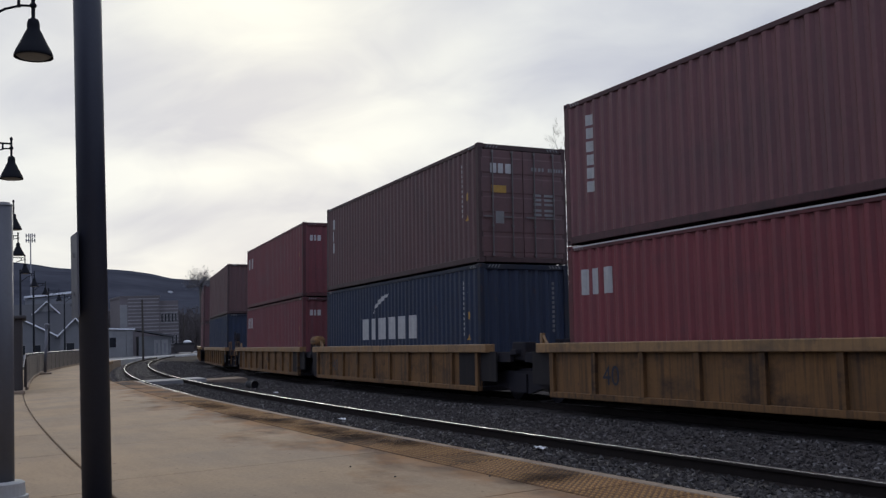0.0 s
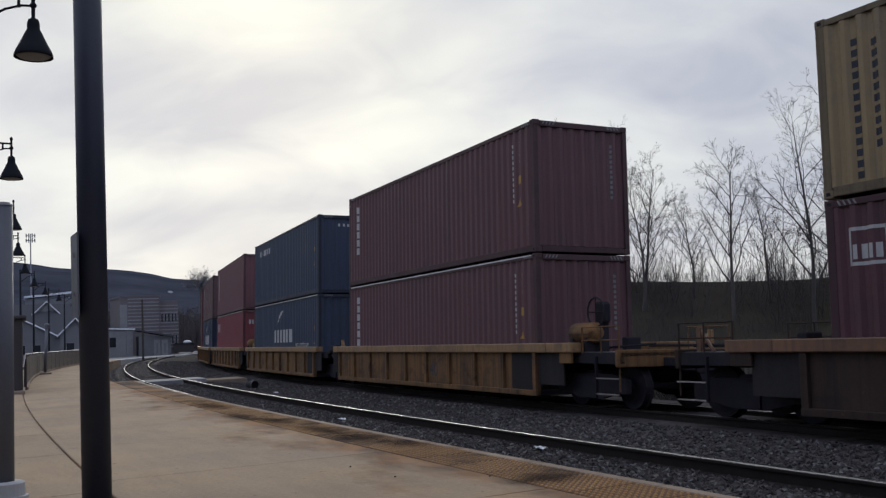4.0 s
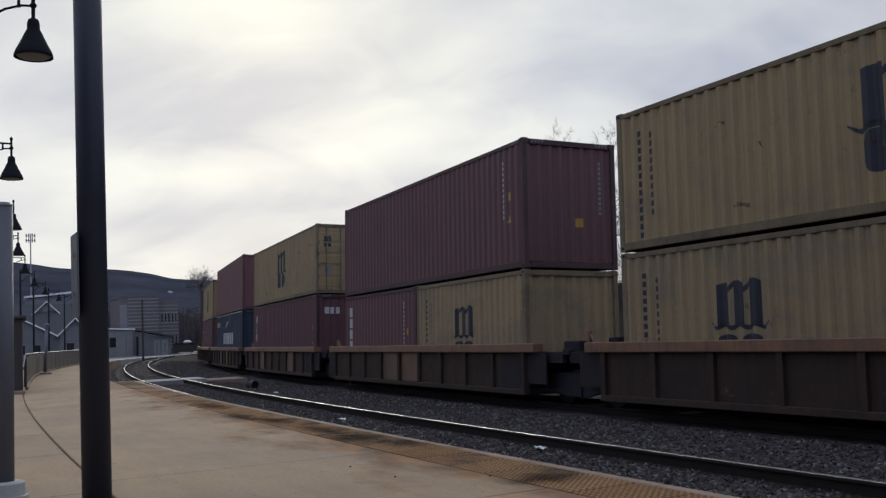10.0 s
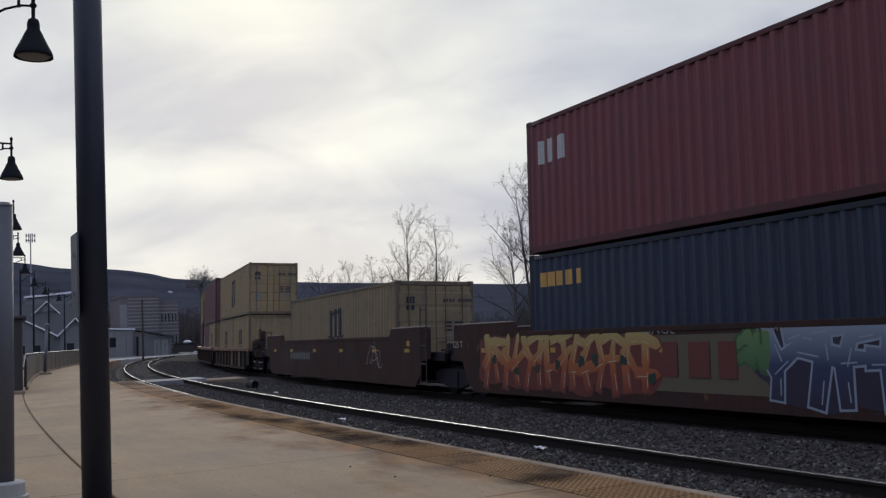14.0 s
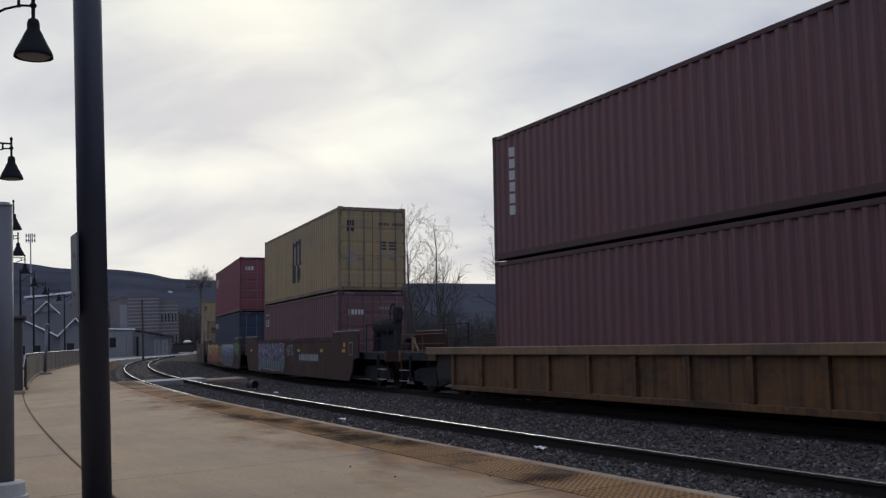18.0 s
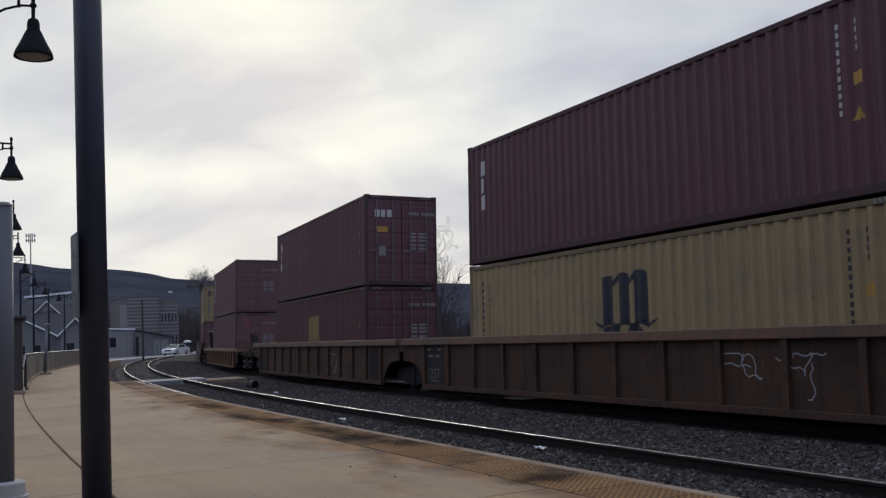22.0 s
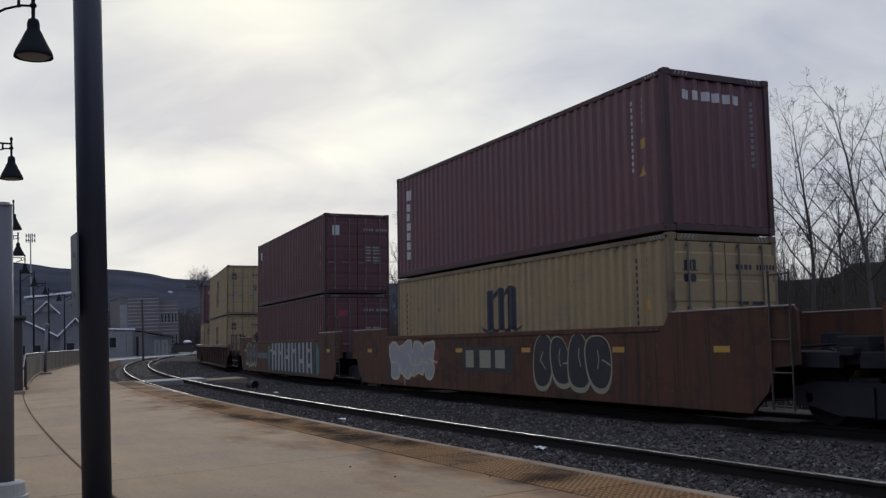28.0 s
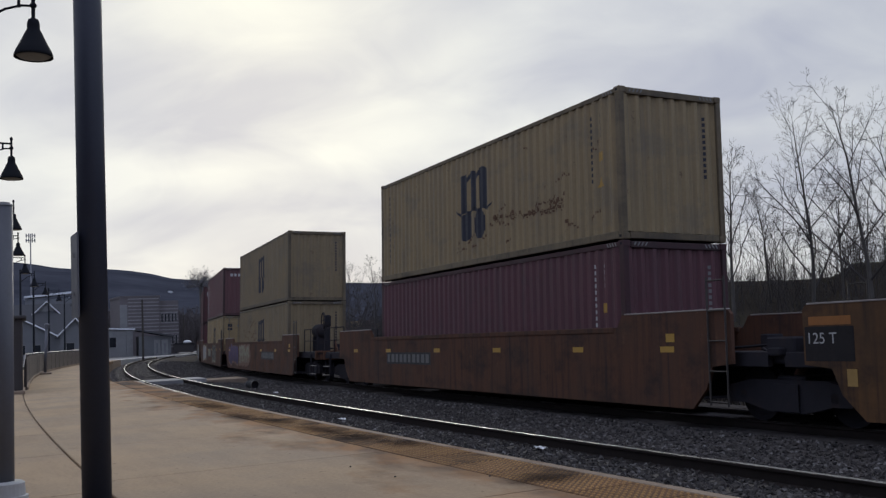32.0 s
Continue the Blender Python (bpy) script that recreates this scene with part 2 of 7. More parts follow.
def worn_concrete():
    """Tan platform concrete: blotches, brushed streaks, pits, and rust washed in from the edge strip.
    The map named run holds metres along the platform and metres from its edge."""
    m = bpy.data.materials.new("worn_concrete")
    m.use_nodes = True
    nt = m.node_tree
    N, K = nt.nodes.new, nt.links.new
    bsdf = nt.nodes["Principled BSDF"]
    run = N("ShaderNodeUVMap")
    run.uv_map = "run"

    def noisy(sc, squash=(1, 1, 1), detail=6, rough=0.6, lo=0.35, hi=0.65):
        mp = N("ShaderNodeMapping")
        mp.inputs["Scale"].default_value = squash
        K(run.outputs[0], mp.inputs[0])
        n = N("ShaderNodeTexNoise")
        n.inputs["Scale"].default_value, n.inputs["Detail"].default_value, n.inputs["Roughness"].default_value = sc, detail, rough
        K(mp.outputs[0], n.inputs["Vector"])
        r = N("ShaderNodeMapRange")
        r.inputs["From Min"].default_value, r.inputs["From Max"].default_value = lo, hi
        K(n.outputs[0], r.inputs["Value"])
        return r.outputs[0]

    def calc(op, a, b, clamp=True):
        n = N("ShaderNodeMath")
        n.operation, n.use_clamp = op, clamp
        for k, v in enumerate((a, b)):
            if isinstance(v, (int, float)):
                n.inputs[k].default_value = v
            else:
                K(v, n.inputs[k])
        return n.outputs[0]

    def mix(fac, a, b):
        n = N("ShaderNodeMix")
        n.data_type = "RGBA"
        for sock, v in ((0, fac), (6, a), (7, b)):
            if isinstance(v, tuple):
                n.inputs[sock].default_value = (*v, 1)
            elif isinstance(v, (int, float)):
                n.inputs[sock].default_value = v
            else:
                K(v, n.inputs[sock])
        return n.outputs[2]
    col = mix(noisy(0.5, lo=0.4, hi=0.6), (0.288, 0.226, 0.162), (0.385, 0.280, 0.176))
    col = mix(calc("MULTIPLY", noisy(1.3, (0.4, 1.4, 1), lo=0.42, hi=0.62), 0.5), col, (0.250, 0.187, 0.130))
    col = mix(calc("MULTIPLY", noisy(5.0, (0.35, 1.2, 1), 5), 0.35), col, (0.375, 0.28, 0.182))
    col = mix(calc("MULTIPLY", noisy(26.0, detail=4, lo=0.3, hi=0.7), 0.30), col, (0.15, 0.11, 0.078))
    pits = noisy(11.0, detail=2, lo=0.70, hi=0.74)
    col = mix(calc("MULTIPLY", pits, 0.65), col, (0.085, 0.062, 0.046))
    sep = N("ShaderNodeSeparateXYZ")
    K(run.outputs[0], sep.inputs[0])
    reach = calc("MULTIPLY", calc("SUBTRACT", 1.45, sep.outputs[1], False), 0.85, False)
    rust = calc("MULTIPLY", calc("ADD", calc("MULTIPLY", noisy(1.1, (0.6, 1.0, 1), lo=0.3, hi=0.75), 1.5, False), calc("SUBTRACT", reach, 0.72, False), False), 1.6)
    col = mix(calc("MULTIPLY", rust, 0.85), col, mix(noisy(2.2, (0.7, 1, 1), lo=0.42, hi=0.6), (0.125, 0.078, 0.052), (0.25, 0.130, 0.060)))
    hsv, info, v = N("ShaderNodeHueSaturation"), N("ShaderNodeObjectInfo"), N("ShaderNodeMapRange")
    v.inputs["To Min"].default_value, v.inputs["To Max"].default_value = 0.95, 1.05
    K(info.outputs["Random"], v.inputs["Value"])
    K(v.outputs[0], hsv.inputs["Value"])
    K(col, hsv.inputs["Color"])
    K(hsv.outputs[0], bsdf.inputs["Base Color"])
    bsdf.inputs["Roughness"].default_value = 0.85
    bsdf.inputs["Specular IOR Level"].default_value = 0.04
    b = N("ShaderNodeBump")
    b.inputs["Strength"].default_value, b.inputs["Distance"].default_value = 0.2, 0.01
    K(noisy(60.0, detail=4, lo=0.2, hi=0.8), b.inputs["Height"])
    K(b.outputs[0], bsdf.inputs["Normal"])
    return m


CONCRETE = worn_concrete()
EDGE_CONCRETE = shader("edge_concrete", (0.31, 0.25, 0.19), (0.19, 0.135, 0.10), rough=0.85, spec=0.05, scale=2.5, fine=30, bump=0.25, stain=(0.13, 0.075, 0.05), stain_scale=1.2, stain_amount=0.7)
TACTILE = shader("ochre_dome", (0.40, 0.235, 0.095), (0.24, 0.135, 0.065), rough=0.75, spec=0.06, scale=1.6, fine=22, bump=0.1, stain=(0.06, 0.045, 0.038), stain_scale=0.9, stain_amount=0.85, stain_lo=0.49, vary=0.14, placed=True)
TILE_BASE = shader("grimy_tile_base", (0.165, 0.092, 0.048), (0.085, 0.052, 0.036), rough=0.85, spec=0.04, scale=1.8, fine=22, bump=0.15, stain=(0.04, 0.032, 0.028), stain_scale=0.9, stain_amount=0.9, stain_lo=0.49, vary=0.14, placed=True)
DIRTY_TILE = shader("stained_brown_tile", (0.225, 0.122, 0.060), (0.120, 0.070, 0.042), rough=0.85, spec=0.04, scale=1.9, fine=24, bump=0.2, stain=(0.035, 0.028, 0.026), stain_scale=0.8, stain_amount=0.92, stain_lo=0.44, vary=0.16, placed=True)
PIPE_PAINT = shader("grey_pipe_paint", (0.105, 0.108, 0.125), (0.085, 0.087, 0.10), rough=0.5, scale=4, bump=0.03)
BALLAST = shader("grey_ballast", (0.098, 0.090, 0.088), (0.048, 0.044, 0.044), rough=0.95, spec=0.0, scale=9, fine=45, bump=0.9, bump_scale=26, stain=(0.035, 0.028, 0.024), stain_scale=0.5, stain_amount=0.6, vary=0)
BLACK_PAINT = shader("black_blue_pole_paint", (0.026, 0.030, 0.046), (0.020, 0.023, 0.036), rough=0.5, spec=0.3, scale=3, bump=0.03, vary=0.05)
LAMP_BLACK = shader("matt_black_lamp_paint", (0.013, 0.014, 0.018), (0.010, 0.011, 0.014), rough=0.75, spec=0.08, scale=3, bump=0.03, vary=0.05)
GALV = shader("galvanised_pipe", (0.26, 0.26, 0.28), (0.19, 0.19, 0.21), rough=0.45, metal=0.35, scale=5, bump=0.04)
SOIL = shader("winter_ground", (0.050, 0.042, 0.033), (0.028, 0.025, 0.022), rough=0.95, scale=0.3, fine=6, bump=0.6, bump_scale=5, spec=0.0, stain=(0.06, 0.055, 0.03), stain_scale=0.08, vary=0)
ASPHALT = shader("pale_asphalt", (0.20, 0.195, 0.19), (0.14, 0.135, 0.13), rough=0.9, scale=0.3, fine=20, bump=0.1, vary=0)
# far woods: distance haze is put into the bluish base colour
WOODS = shader("hazed_winter_woods", (0.066, 0.070, 0.088), (0.024, 0.027, 0.037), rough=1, scale=0.012, fine=0.09, bump=0.8, bump_scale=0.25, spec=0.0, vary=0)
BARK = shader("grey_bark", (0.085, 0.075, 0.066), (0.05, 0.045, 0.04), rough=0.95, scale=4, fine=30, bump=0.3)
FAR_BRUSH = shader("far_brown_brush", (0.072, 0.060, 0.060), (0.040, 0.035, 0.037), rough=0.95, scale=0.2, bump=0)
# twigs of the far round tree, paled so the colour carries the haze
HAZY_TWIG = shader("far_hazy_twigs", (0.17, 0.16, 0.162), (0.12, 0.112, 0.116), rough=0.95, scale=2, bump=0)
TWIG = shader("dark_twigs", (0.048, 0.041, 0.039), (0.033, 0.028, 0.028), rough=0.95, scale=2, bump=0)

# ---------------- geometry helpers ----------------
class Geo:
    """Collects faces for one mesh."""

    def __init__(self):
        self.v, self.f, self.m = [], [], []

    def add(self, verts, faces, slot=0):
        k = len(self.v)
        self.v += [tuple(p) for p in verts]
        self.f += [tuple(k + i for i in f) for f in faces]
        self.m += [slot] * len(faces)
        return self

    def box(self, x0, x1, y0, y1, z0, z1, slot=0, c=0.0):
        if c <= 0:
            v = [(x, y, z) for z in (z0, z1) for y in (y0, y1) for x in (x0, x1)]
            return self.add(v, [(0, 2, 3, 1), (4, 5, 7, 6), (0, 1, 5, 4), (2, 6, 7, 3), (0, 4, 6, 2), (1, 3, 7, 5)], slot)
        # chamfered along all four long vertical edges and round the top and foot
        ring = [(x0 + c, y0), (x1 - c, y0), (x1, y0 + c), (x1, y1 - c), (x1 - c, y1), (x0 + c, y1), (x0, y1 - c), (x0, y0 + c)]
        cx, cy = (x0 + x1) / 2, (y0 + y1) / 2

        def inset(p):
            return (p[0] + (c if p[0] < cx else -c) * 0.6, p[1] + (c if p[1] < cy else -c) * 0.6)
        rings = [[(*inset(p), z0) for p in ring], [(*p, z0 + c) for p in ring], [(*p, z1 - c) for p in ring], [(*inset(p), z1) for p in ring]]
        v = [p for r in rings for p in r]
        f = [(i + j, i + (j + 1) % 8, i + 8 + (j + 1) % 8, i + 8 + j) for i in (0, 8, 16) for j in range(8)]
        return self.add(v, f + [tuple(range(7, -1, -1)), tuple(range(24, 32))], slot)

    def tube(self, pts, radii, sides=8, slot=0, cap=True):
        """A round bar through pts."""
        pts = [Vector(p) for p in pts]
        if isinstance(radii, (int, float)):
            radii = [radii] * len(pts)
        v = []
        ref = None
        for i, p in enumerate(pts):
            d = (pts[min(i + 1, len(pts) - 1)] - pts[max(i - 1, 0)]).normalized()
            if ref is None or abs(ref.dot(d)) > 0.98:
                ref = Vector((0, 0, 1)) if abs(d.z) < 0.9 else Vector((1, 0, 0))
            a = ref.cross(d).normalized()
            b = d.cross(a)
            ref = b if abs(b.dot(d)) < 0.5 else ref
            for j in range(sides):
                t = 2 * math.pi * j / sides
                v.append(p + (a * math.cos(t) + b * math.sin(t)) * radii[i])
        n = len(pts)
        f = [(i * sides + j, i * sides + (j + 1) % sides, (i + 1) * sides + (j + 1) % sides, (i + 1) * sides + j) for i in range(n - 1) for j in range(sides)]
        if cap:
            f += [tuple(range(sides - 1, -1, -1)), tuple((n - 1) * sides + j for j in range(sides))]
        return self.add(v, f, slot)

    def lathe(self, profile, sides=20, at=(0, 0, 0), slot=0):
        """Turns (radius, height) pairs round the z axis."""
        v = [(at[0] + r * math.cos(2 * math.pi * j / sides), at[1] + r * math.sin(2 * math.pi * j / sides), at[2] + z) for r, z in profile for j in range(sides)]
        f = [(i * sides + j, i * sides + (j + 1) % sides, (i + 1) * sides + (j + 1) % sides, (i + 1) * sides + j) for i in range(len(profile) - 1) for j in range(sides)]
        return self.add(v, f, slot)

    def mesh(self, name, *mats, smooth=False):
        me = bpy.data.meshes.new(name)
        me.from_pydata(self.v, [], self.f)
        for m in mats:
            me.materials.append(m)
        me.polygons.foreach_set("material_index", self.m)
        if smooth:
            me.polygons.foreach_set("use_smooth", [True] * len(self.f))
        me.update()
        return me


def part(name, geo, material, parent, label="", smooth=False, at=None):
    """One mesh object under a thing or a part. geo: a Geo or a finished mesh."""
    me = geo if isinstance(geo, bpy.types.Mesh) else geo.mesh(name, material, smooth=smooth)
    ob = new(name, me)
    ob.parent = parent
    if at is not None:
        ob.matrix_basis = at
    if label:
        ob["label"] = label
    return ob


def thing(name, label, category, group="", kind="", at=None):
    """An empty that holds a thing's parts."""
    ob = tagged(new(name), label, category, group, kind)
    ob.empty_display_size = 0.2
    if at is not None:
        ob.matrix_basis = at
    return ob


def single(name, geo, material, label, category, group="", kind="", at=None, smooth=False):
    me = geo if isinstance(geo, bpy.types.Mesh) else geo.mesh(name, material, smooth=smooth)
    ob = tagged(new(name, me), label, category, group, kind)
    if at is not None:
        ob.matrix_basis = at
    return ob


# ---------------- the line of the track ----------------
S0, S1, DS = -420.0, 420.0, 0.5
_s = np.arange(S0, S1 + DS / 2, DS)
_k = np.where(_s < -45, 0.0, -0.00302 + 6.1e-6 * np.clip(_s, -45, 160))
_th = np.cumsum(np.concatenate([[0], (_k[1:] + _k[:-1]) / 2 * DS]))
_th += 0.457185 - np.interp(0, _s, _th)
_x = np.cumsum(np.concatenate([[0], -(np.sin(_th[1:]) + np.sin(_th[:-1])) / 2 * DS]))
_y = np.cumsum(np.concatenate([[0], (np.cos(_th[1:]) + np.cos(_th[:-1])) / 2 * DS]))
_x += 4.07099 - np.interp(0, _s, _x)
_y += 18.9381 - np.interp(0, _s, _y)
NEAR, EDGE, PLAT, NEAR_Z = 6.178, 7.687, 0.4235, 0.198
# the far track leans into its curve: degrees, its shift to the platform side and its drop
CANT, SHIFT, DROP = 2.0, 0.19, 0.04


def line(s, off=0.0, z=0.0):
    """A point off metres to the platform's side of the far track, z above its rails."""
    th = float(np.interp(s, _s, _th))
    return Vector((float(np.interp(s, _s, _x)) - math.cos(th) * off, float(np.interp(s, _s, _y)) - math.sin(th) * off, -0.00173 * max(-60, min(s, 150)) + z))


def heading(s):
    return float(np.interp(s, _s, _th))


def on_line(s, off=0.0, z=0.0, turn=0.0):
    """A pose there: x along the track, y towards the platform."""
    p = line(s, off, z)
    return pose(p.x, p.y, p.z, 0, 0, math.degrees(heading(s)) + 90 + turn)


def loft(profile, s0, s1, step, closed=False, slots=None):
    """Sweeps (offset, height) pairs along the track."""
    g = Geo()
    ss = np.arange(s0, s1 + step / 2, step)
    n = len(profile)
    v = [line(s, o, z) for s in ss for o, z in profile]
    m = n if closed else n - 1
    for i in range(len(ss) - 1):
        for j in range(m):
            a, b = i * n + j, i * n + (j + 1) % n
            g.f.append((a, b, b + n, a + n))
            g.m.append(slots[j] if slots else 0)
    g.v = [tuple(p) for p in v]
    return g

# ---------------- setting: ground, track beds, platform ----------------
def smooth_step(a, b, x):
    t = min(1, max(0, (x - a) / (b - a)))
    return t * t * (3 - 2 * t)


def terrain(x, y):
    """Height of the ground: flat by the line, a wooded bank behind it, hills beyond."""
    d = math.hypot(x, y)
    bear = math.degrees(math.atan2(x, y))
    z = -0.55
    # bank behind the train
    bank = float(np.interp(bear, (4, 8, 12, 15, 20, 22.2, 23.2, 30, 120, 180), (0, 4.8, 4.85, 4.6, 4.4, 4.45, 5.25, 5.2, 4.9, 0)))
    z += smooth_step(46, 66, d) * bank
    # far ridges
    n = noise.noise(Vector((x * 0.0032, y * 0.0032, 0))) + 0.35 * noise.noise(Vector((x * 0.012, y * 0.012, 3)))
    rise = float(np.interp(bear, (-180, -40, -25, -23.3, -22.2, -21.2, -19.4, -18.2, -17, -16.1, -15.4, -6.6, 0, 5.5, 9, 60, 180), (0.06, 0.08, 0.082, 0.0786, 0.075, 0.0737, 0.073, 0.0707, 0.067, 0.0626, 0.061, 0.0532, 0.0486, 0.0430, 0.030, 0.03, 0.06)))
    z += smooth_step(420, 1500, d) * 1500 * rise * (1 + 0.012 * n) + smooth_step(300, 700, d) * 10 * n * smooth_step(1500, 800, d)
    return z


def build_ground():
    g = Geo()
    rings = [0.0, 6, 12, 18, 24, 30, 36, 42, 46, 50, 54, 58, 62, 66, 72, 80, 95, 115, 140, 170, 210, 260, 330, 420, 520, 640, 780, 920, 1060, 1200, 1340, 1500, 1700, 2100, 2800, 4000]
    turns = [radians(v) for v in np.concatenate([np.arange(-180, -36, 4.0), np.arange(-36, 36, 0.4), np.arange(36, 180, 4.0)])]
    n = len(turns)
    g.v.append((0, 0, terrain(0, 0.001)))
    for r in rings[1:]:
        for j in range(n):
            x, y = r * math.sin(turns[j]), r * math.cos(turns[j])
            g.v.append((x, y, terrain(x, y)))
    for j in range(n):
        g.f.append((0, 1 + (j + 1) % n, 1 + j))
        g.m.append(0)
    for i in range(len(rings) - 2):
        for j in range(n):
            a, b = 1 + i * n + j, 1 + i * n + (j + 1) % n
            g.f.append((a, b, b + n, a + n))
            # far rings take the haze-tinted woods colour
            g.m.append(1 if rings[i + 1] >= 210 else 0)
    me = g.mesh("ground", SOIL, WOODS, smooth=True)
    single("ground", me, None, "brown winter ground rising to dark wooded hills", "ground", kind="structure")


build_ground()


single("ballast_bed_far", loft([(-2.9, -0.50), (-2.4, -0.24), (-1.9, -0.16), (1.9, -0.16), (2.6, -0.20), (4.0, -0.10), (4.4, -0.04)], -70, 330, 2.0), BALLAST, "dark grey crushed-stone ballast under the far track", "ballast", kind="structure")
single("ballast_bed_near", loft([(4.4, -0.045), (4.7, 0.0), (5.2, 0.035), (7.2, 0.035), (EDGE + 0.1, 0.0)], -70, 330, 2.0), BALLAST, "dark grey crushed-stone ballast under the empty near track", "ballast", kind="structure")

RAIL = [(-0.037, -0.014), (-0.044, -0.035), (-0.010, -0.05), (-0.010, -0.135), (-0.07, -0.155), (-0.07, -0.17), (0.07, -0.17), (0.07, -0.155), (0.010, -0.135), (0.010, -0.05), (0.036, -0.035), (0.037, -0.014), (0.0288, -0.0038), (0.024, -0.0015), (0.014, 0.0), (-0.010, 0.0), (-0.024, -0.0015), (-0.033, -0.006)]


def rail_geo(off, z, s0, s1):
    prof = [(off + a, z + b) for a, b in RAIL]
    return loft(prof, s0, s1, 1.5, closed=True, slots=[1] * 12 + [2, 1, 0] + [1] * 3)


def build_track(name, off, z, label, ties, cant=0.0):
    t = thing(name, label, "railway track", "railway tracks")
    for side in (-0.7515, 0.7515):
        part("rail", rail_geo(off + side, z + side * math.sin(radians(cant)), -70, 300).mesh("rail", RAIL_TOP, RAIL_SIDE, RAIL_EDGE), None, t, "polished steel rail with rusty web")
    me = Geo().box(-0.115, 0.115, -1.3, 1.3, -0.12, 0.0, c=0.015).mesh("tie", TIE)
    if ties:
        for i in range(260):
            s = -16 + i * 0.52
            part("tie", me, None, t, at=on_line(s, off, z - 0.155, random.uniform(-1, 1)))
    else:
        g = Geo()
        for i in range(300):
            m = on_line(-30 + i * 0.52, off, z - 0.155)
            g.add([m @ v.co for v in me.vertices], [tuple(p.vertices) for p in me.polygons])
        tagged(part("tie_bed", g, TIE, t), kind="stuff")
    return t


build_track("track", SHIFT, -DROP, "far railway track on which the goods train runs", False, CANT)
build_track("track", NEAR, NEAR_Z, "empty near railway track with one bright polished rail", True)

# ---------------- the train ----------------
BOX_W = 2.438
PITCH = 0.278


def wave(u):
    """Depth of the corrugation at u metres along the panel."""
    t = (u / PITCH) % 1.0
    if t < 0.26:
        return 0.0
    if t < 0.5:
        return -0.044 * (t - 0.26) / 0.24
    if t < 0.76:
        return -0.044
    return -0.044 * (1 - (t - 0.76) / 0.24)


def breaks(a, b):
    out = [a]
    k = math.floor(a / PITCH)
    while True:
        for q in (0.0, 0.26, 0.5, 0.76):
            u = (k + q) * PITCH
            if a + 1e-4 < u < b - 1e-4:
                out.append(u)
        k += 1
        if k * PITCH > b:
            break
    return out + [b]


_cache = {}


def cached(key, build):
    if key not in _cache:
        _cache[key] = build()
    return _cache[key]


def panel_mesh(length, z0, z1, paint):
    """A corrugated sheet from u = 0 to length, facing +y, u running towards -x."""
    def make():
        g = Geo()
        us = breaks(0, length)
        for u in us:
            g.v += [(-u, wave(u), z0), (-u, wave(u), z1)]
        for i in range(len(us) - 1):
            g.f.append((2 * i, 2 * i + 2, 2 * i + 3, 2 * i + 1))
            g.m.append(0)
        return g.mesh("panel", PAINT[paint])
    return cached(("panel", round(length, 3), z0, z1, paint), make)


def marks_mesh(rects, material, u0):
    """Painted shapes that follow the corrugation; rects of (u0, u1, z0, z1)."""
    g = Geo()
    for a, b, z0, z1 in rects:
        us = breaks(a - u0, b - u0)
        for i in range(len(us) - 1):
            p, q = us[i], us[i + 1]
            w0, w1 = wave(p + 1e-6) + 0.004, wave(q - 1e-6) + 0.004
            g.add([(-p, w0, z0), (-q, w1, z0), (-q, w1, z1), (-p, w0, z1)], [(0, 1, 2, 3)])
    return g.mesh("marking", material)


def door_mesh(h, paint):
    """One pressed leaf: the face steps in and out in five broad fields."""
    def make():
        w = 1.13
        prof = [(0.045, 0.0), (0.045, 0.06)]
        n = 5
        for i in range(n):
            z0 = 0.10 + i * (h - 0.2) / n
            z1 = z0 + (h - 0.2) / n - 0.11
            prof += [(0.042, z0), (0.051, z0 + 0.03), (0.051, z1), (0.042, z1 + 0.03)]
        prof += [(0.045, h - 0.05), (0.045, h), (0.0, h), (0.0, 0.0)]
        g = Geo()
        k = len(prof)
        g.v = [(x, y, z) for x in (0, w) for y, z in prof]
        g.f = [(i, (i + 1) % k, k + (i + 1) % k, k + i) for i in range(k)] + [tuple(range(k - 1, -1, -1)), tuple(range(k, 2 * k))]
        g.m = [0] * len(g.f)
        return g.mesh("door", PAINT[paint])
    return cached(("door", h, paint), make)


def bar_mesh(h, paint):
    """A locking bar with its keepers and handle; pale boxes have theirs painted over."""
    def make():
        g = Geo().tube([(0, 0, 0), (0, 0, h)], 0.017, 8)
        for z in (0.05, 0.75, 1.45, h - 0.05):
            g.box(-0.032, 0.032, -0.035, 0.012, z - 0.022, z + 0.022)
        g.box(-0.02, 0.26, 0.015, 0.03, 0.95, 0.985)
        return g.mesh("locking_bar", RAIL_PAINT[paint] if painted else STEEL)
    painted = paint == "khaki"
    return cached(("bar", h, paint if painted else ""), make)


def casting_mesh(paint):
    def make():
        g = Geo().box(-0.089, 0.089, -0.081, 0.081, -0.059, 0.059, c=0.012)
        g.box(-0.035, 0.035, 0.078, 0.0825, -0.025, 0.025, 1)
        return g.mesh("corner_casting", RAIL_PAINT[paint], GRIME)
    return cached(("casting", paint), make)


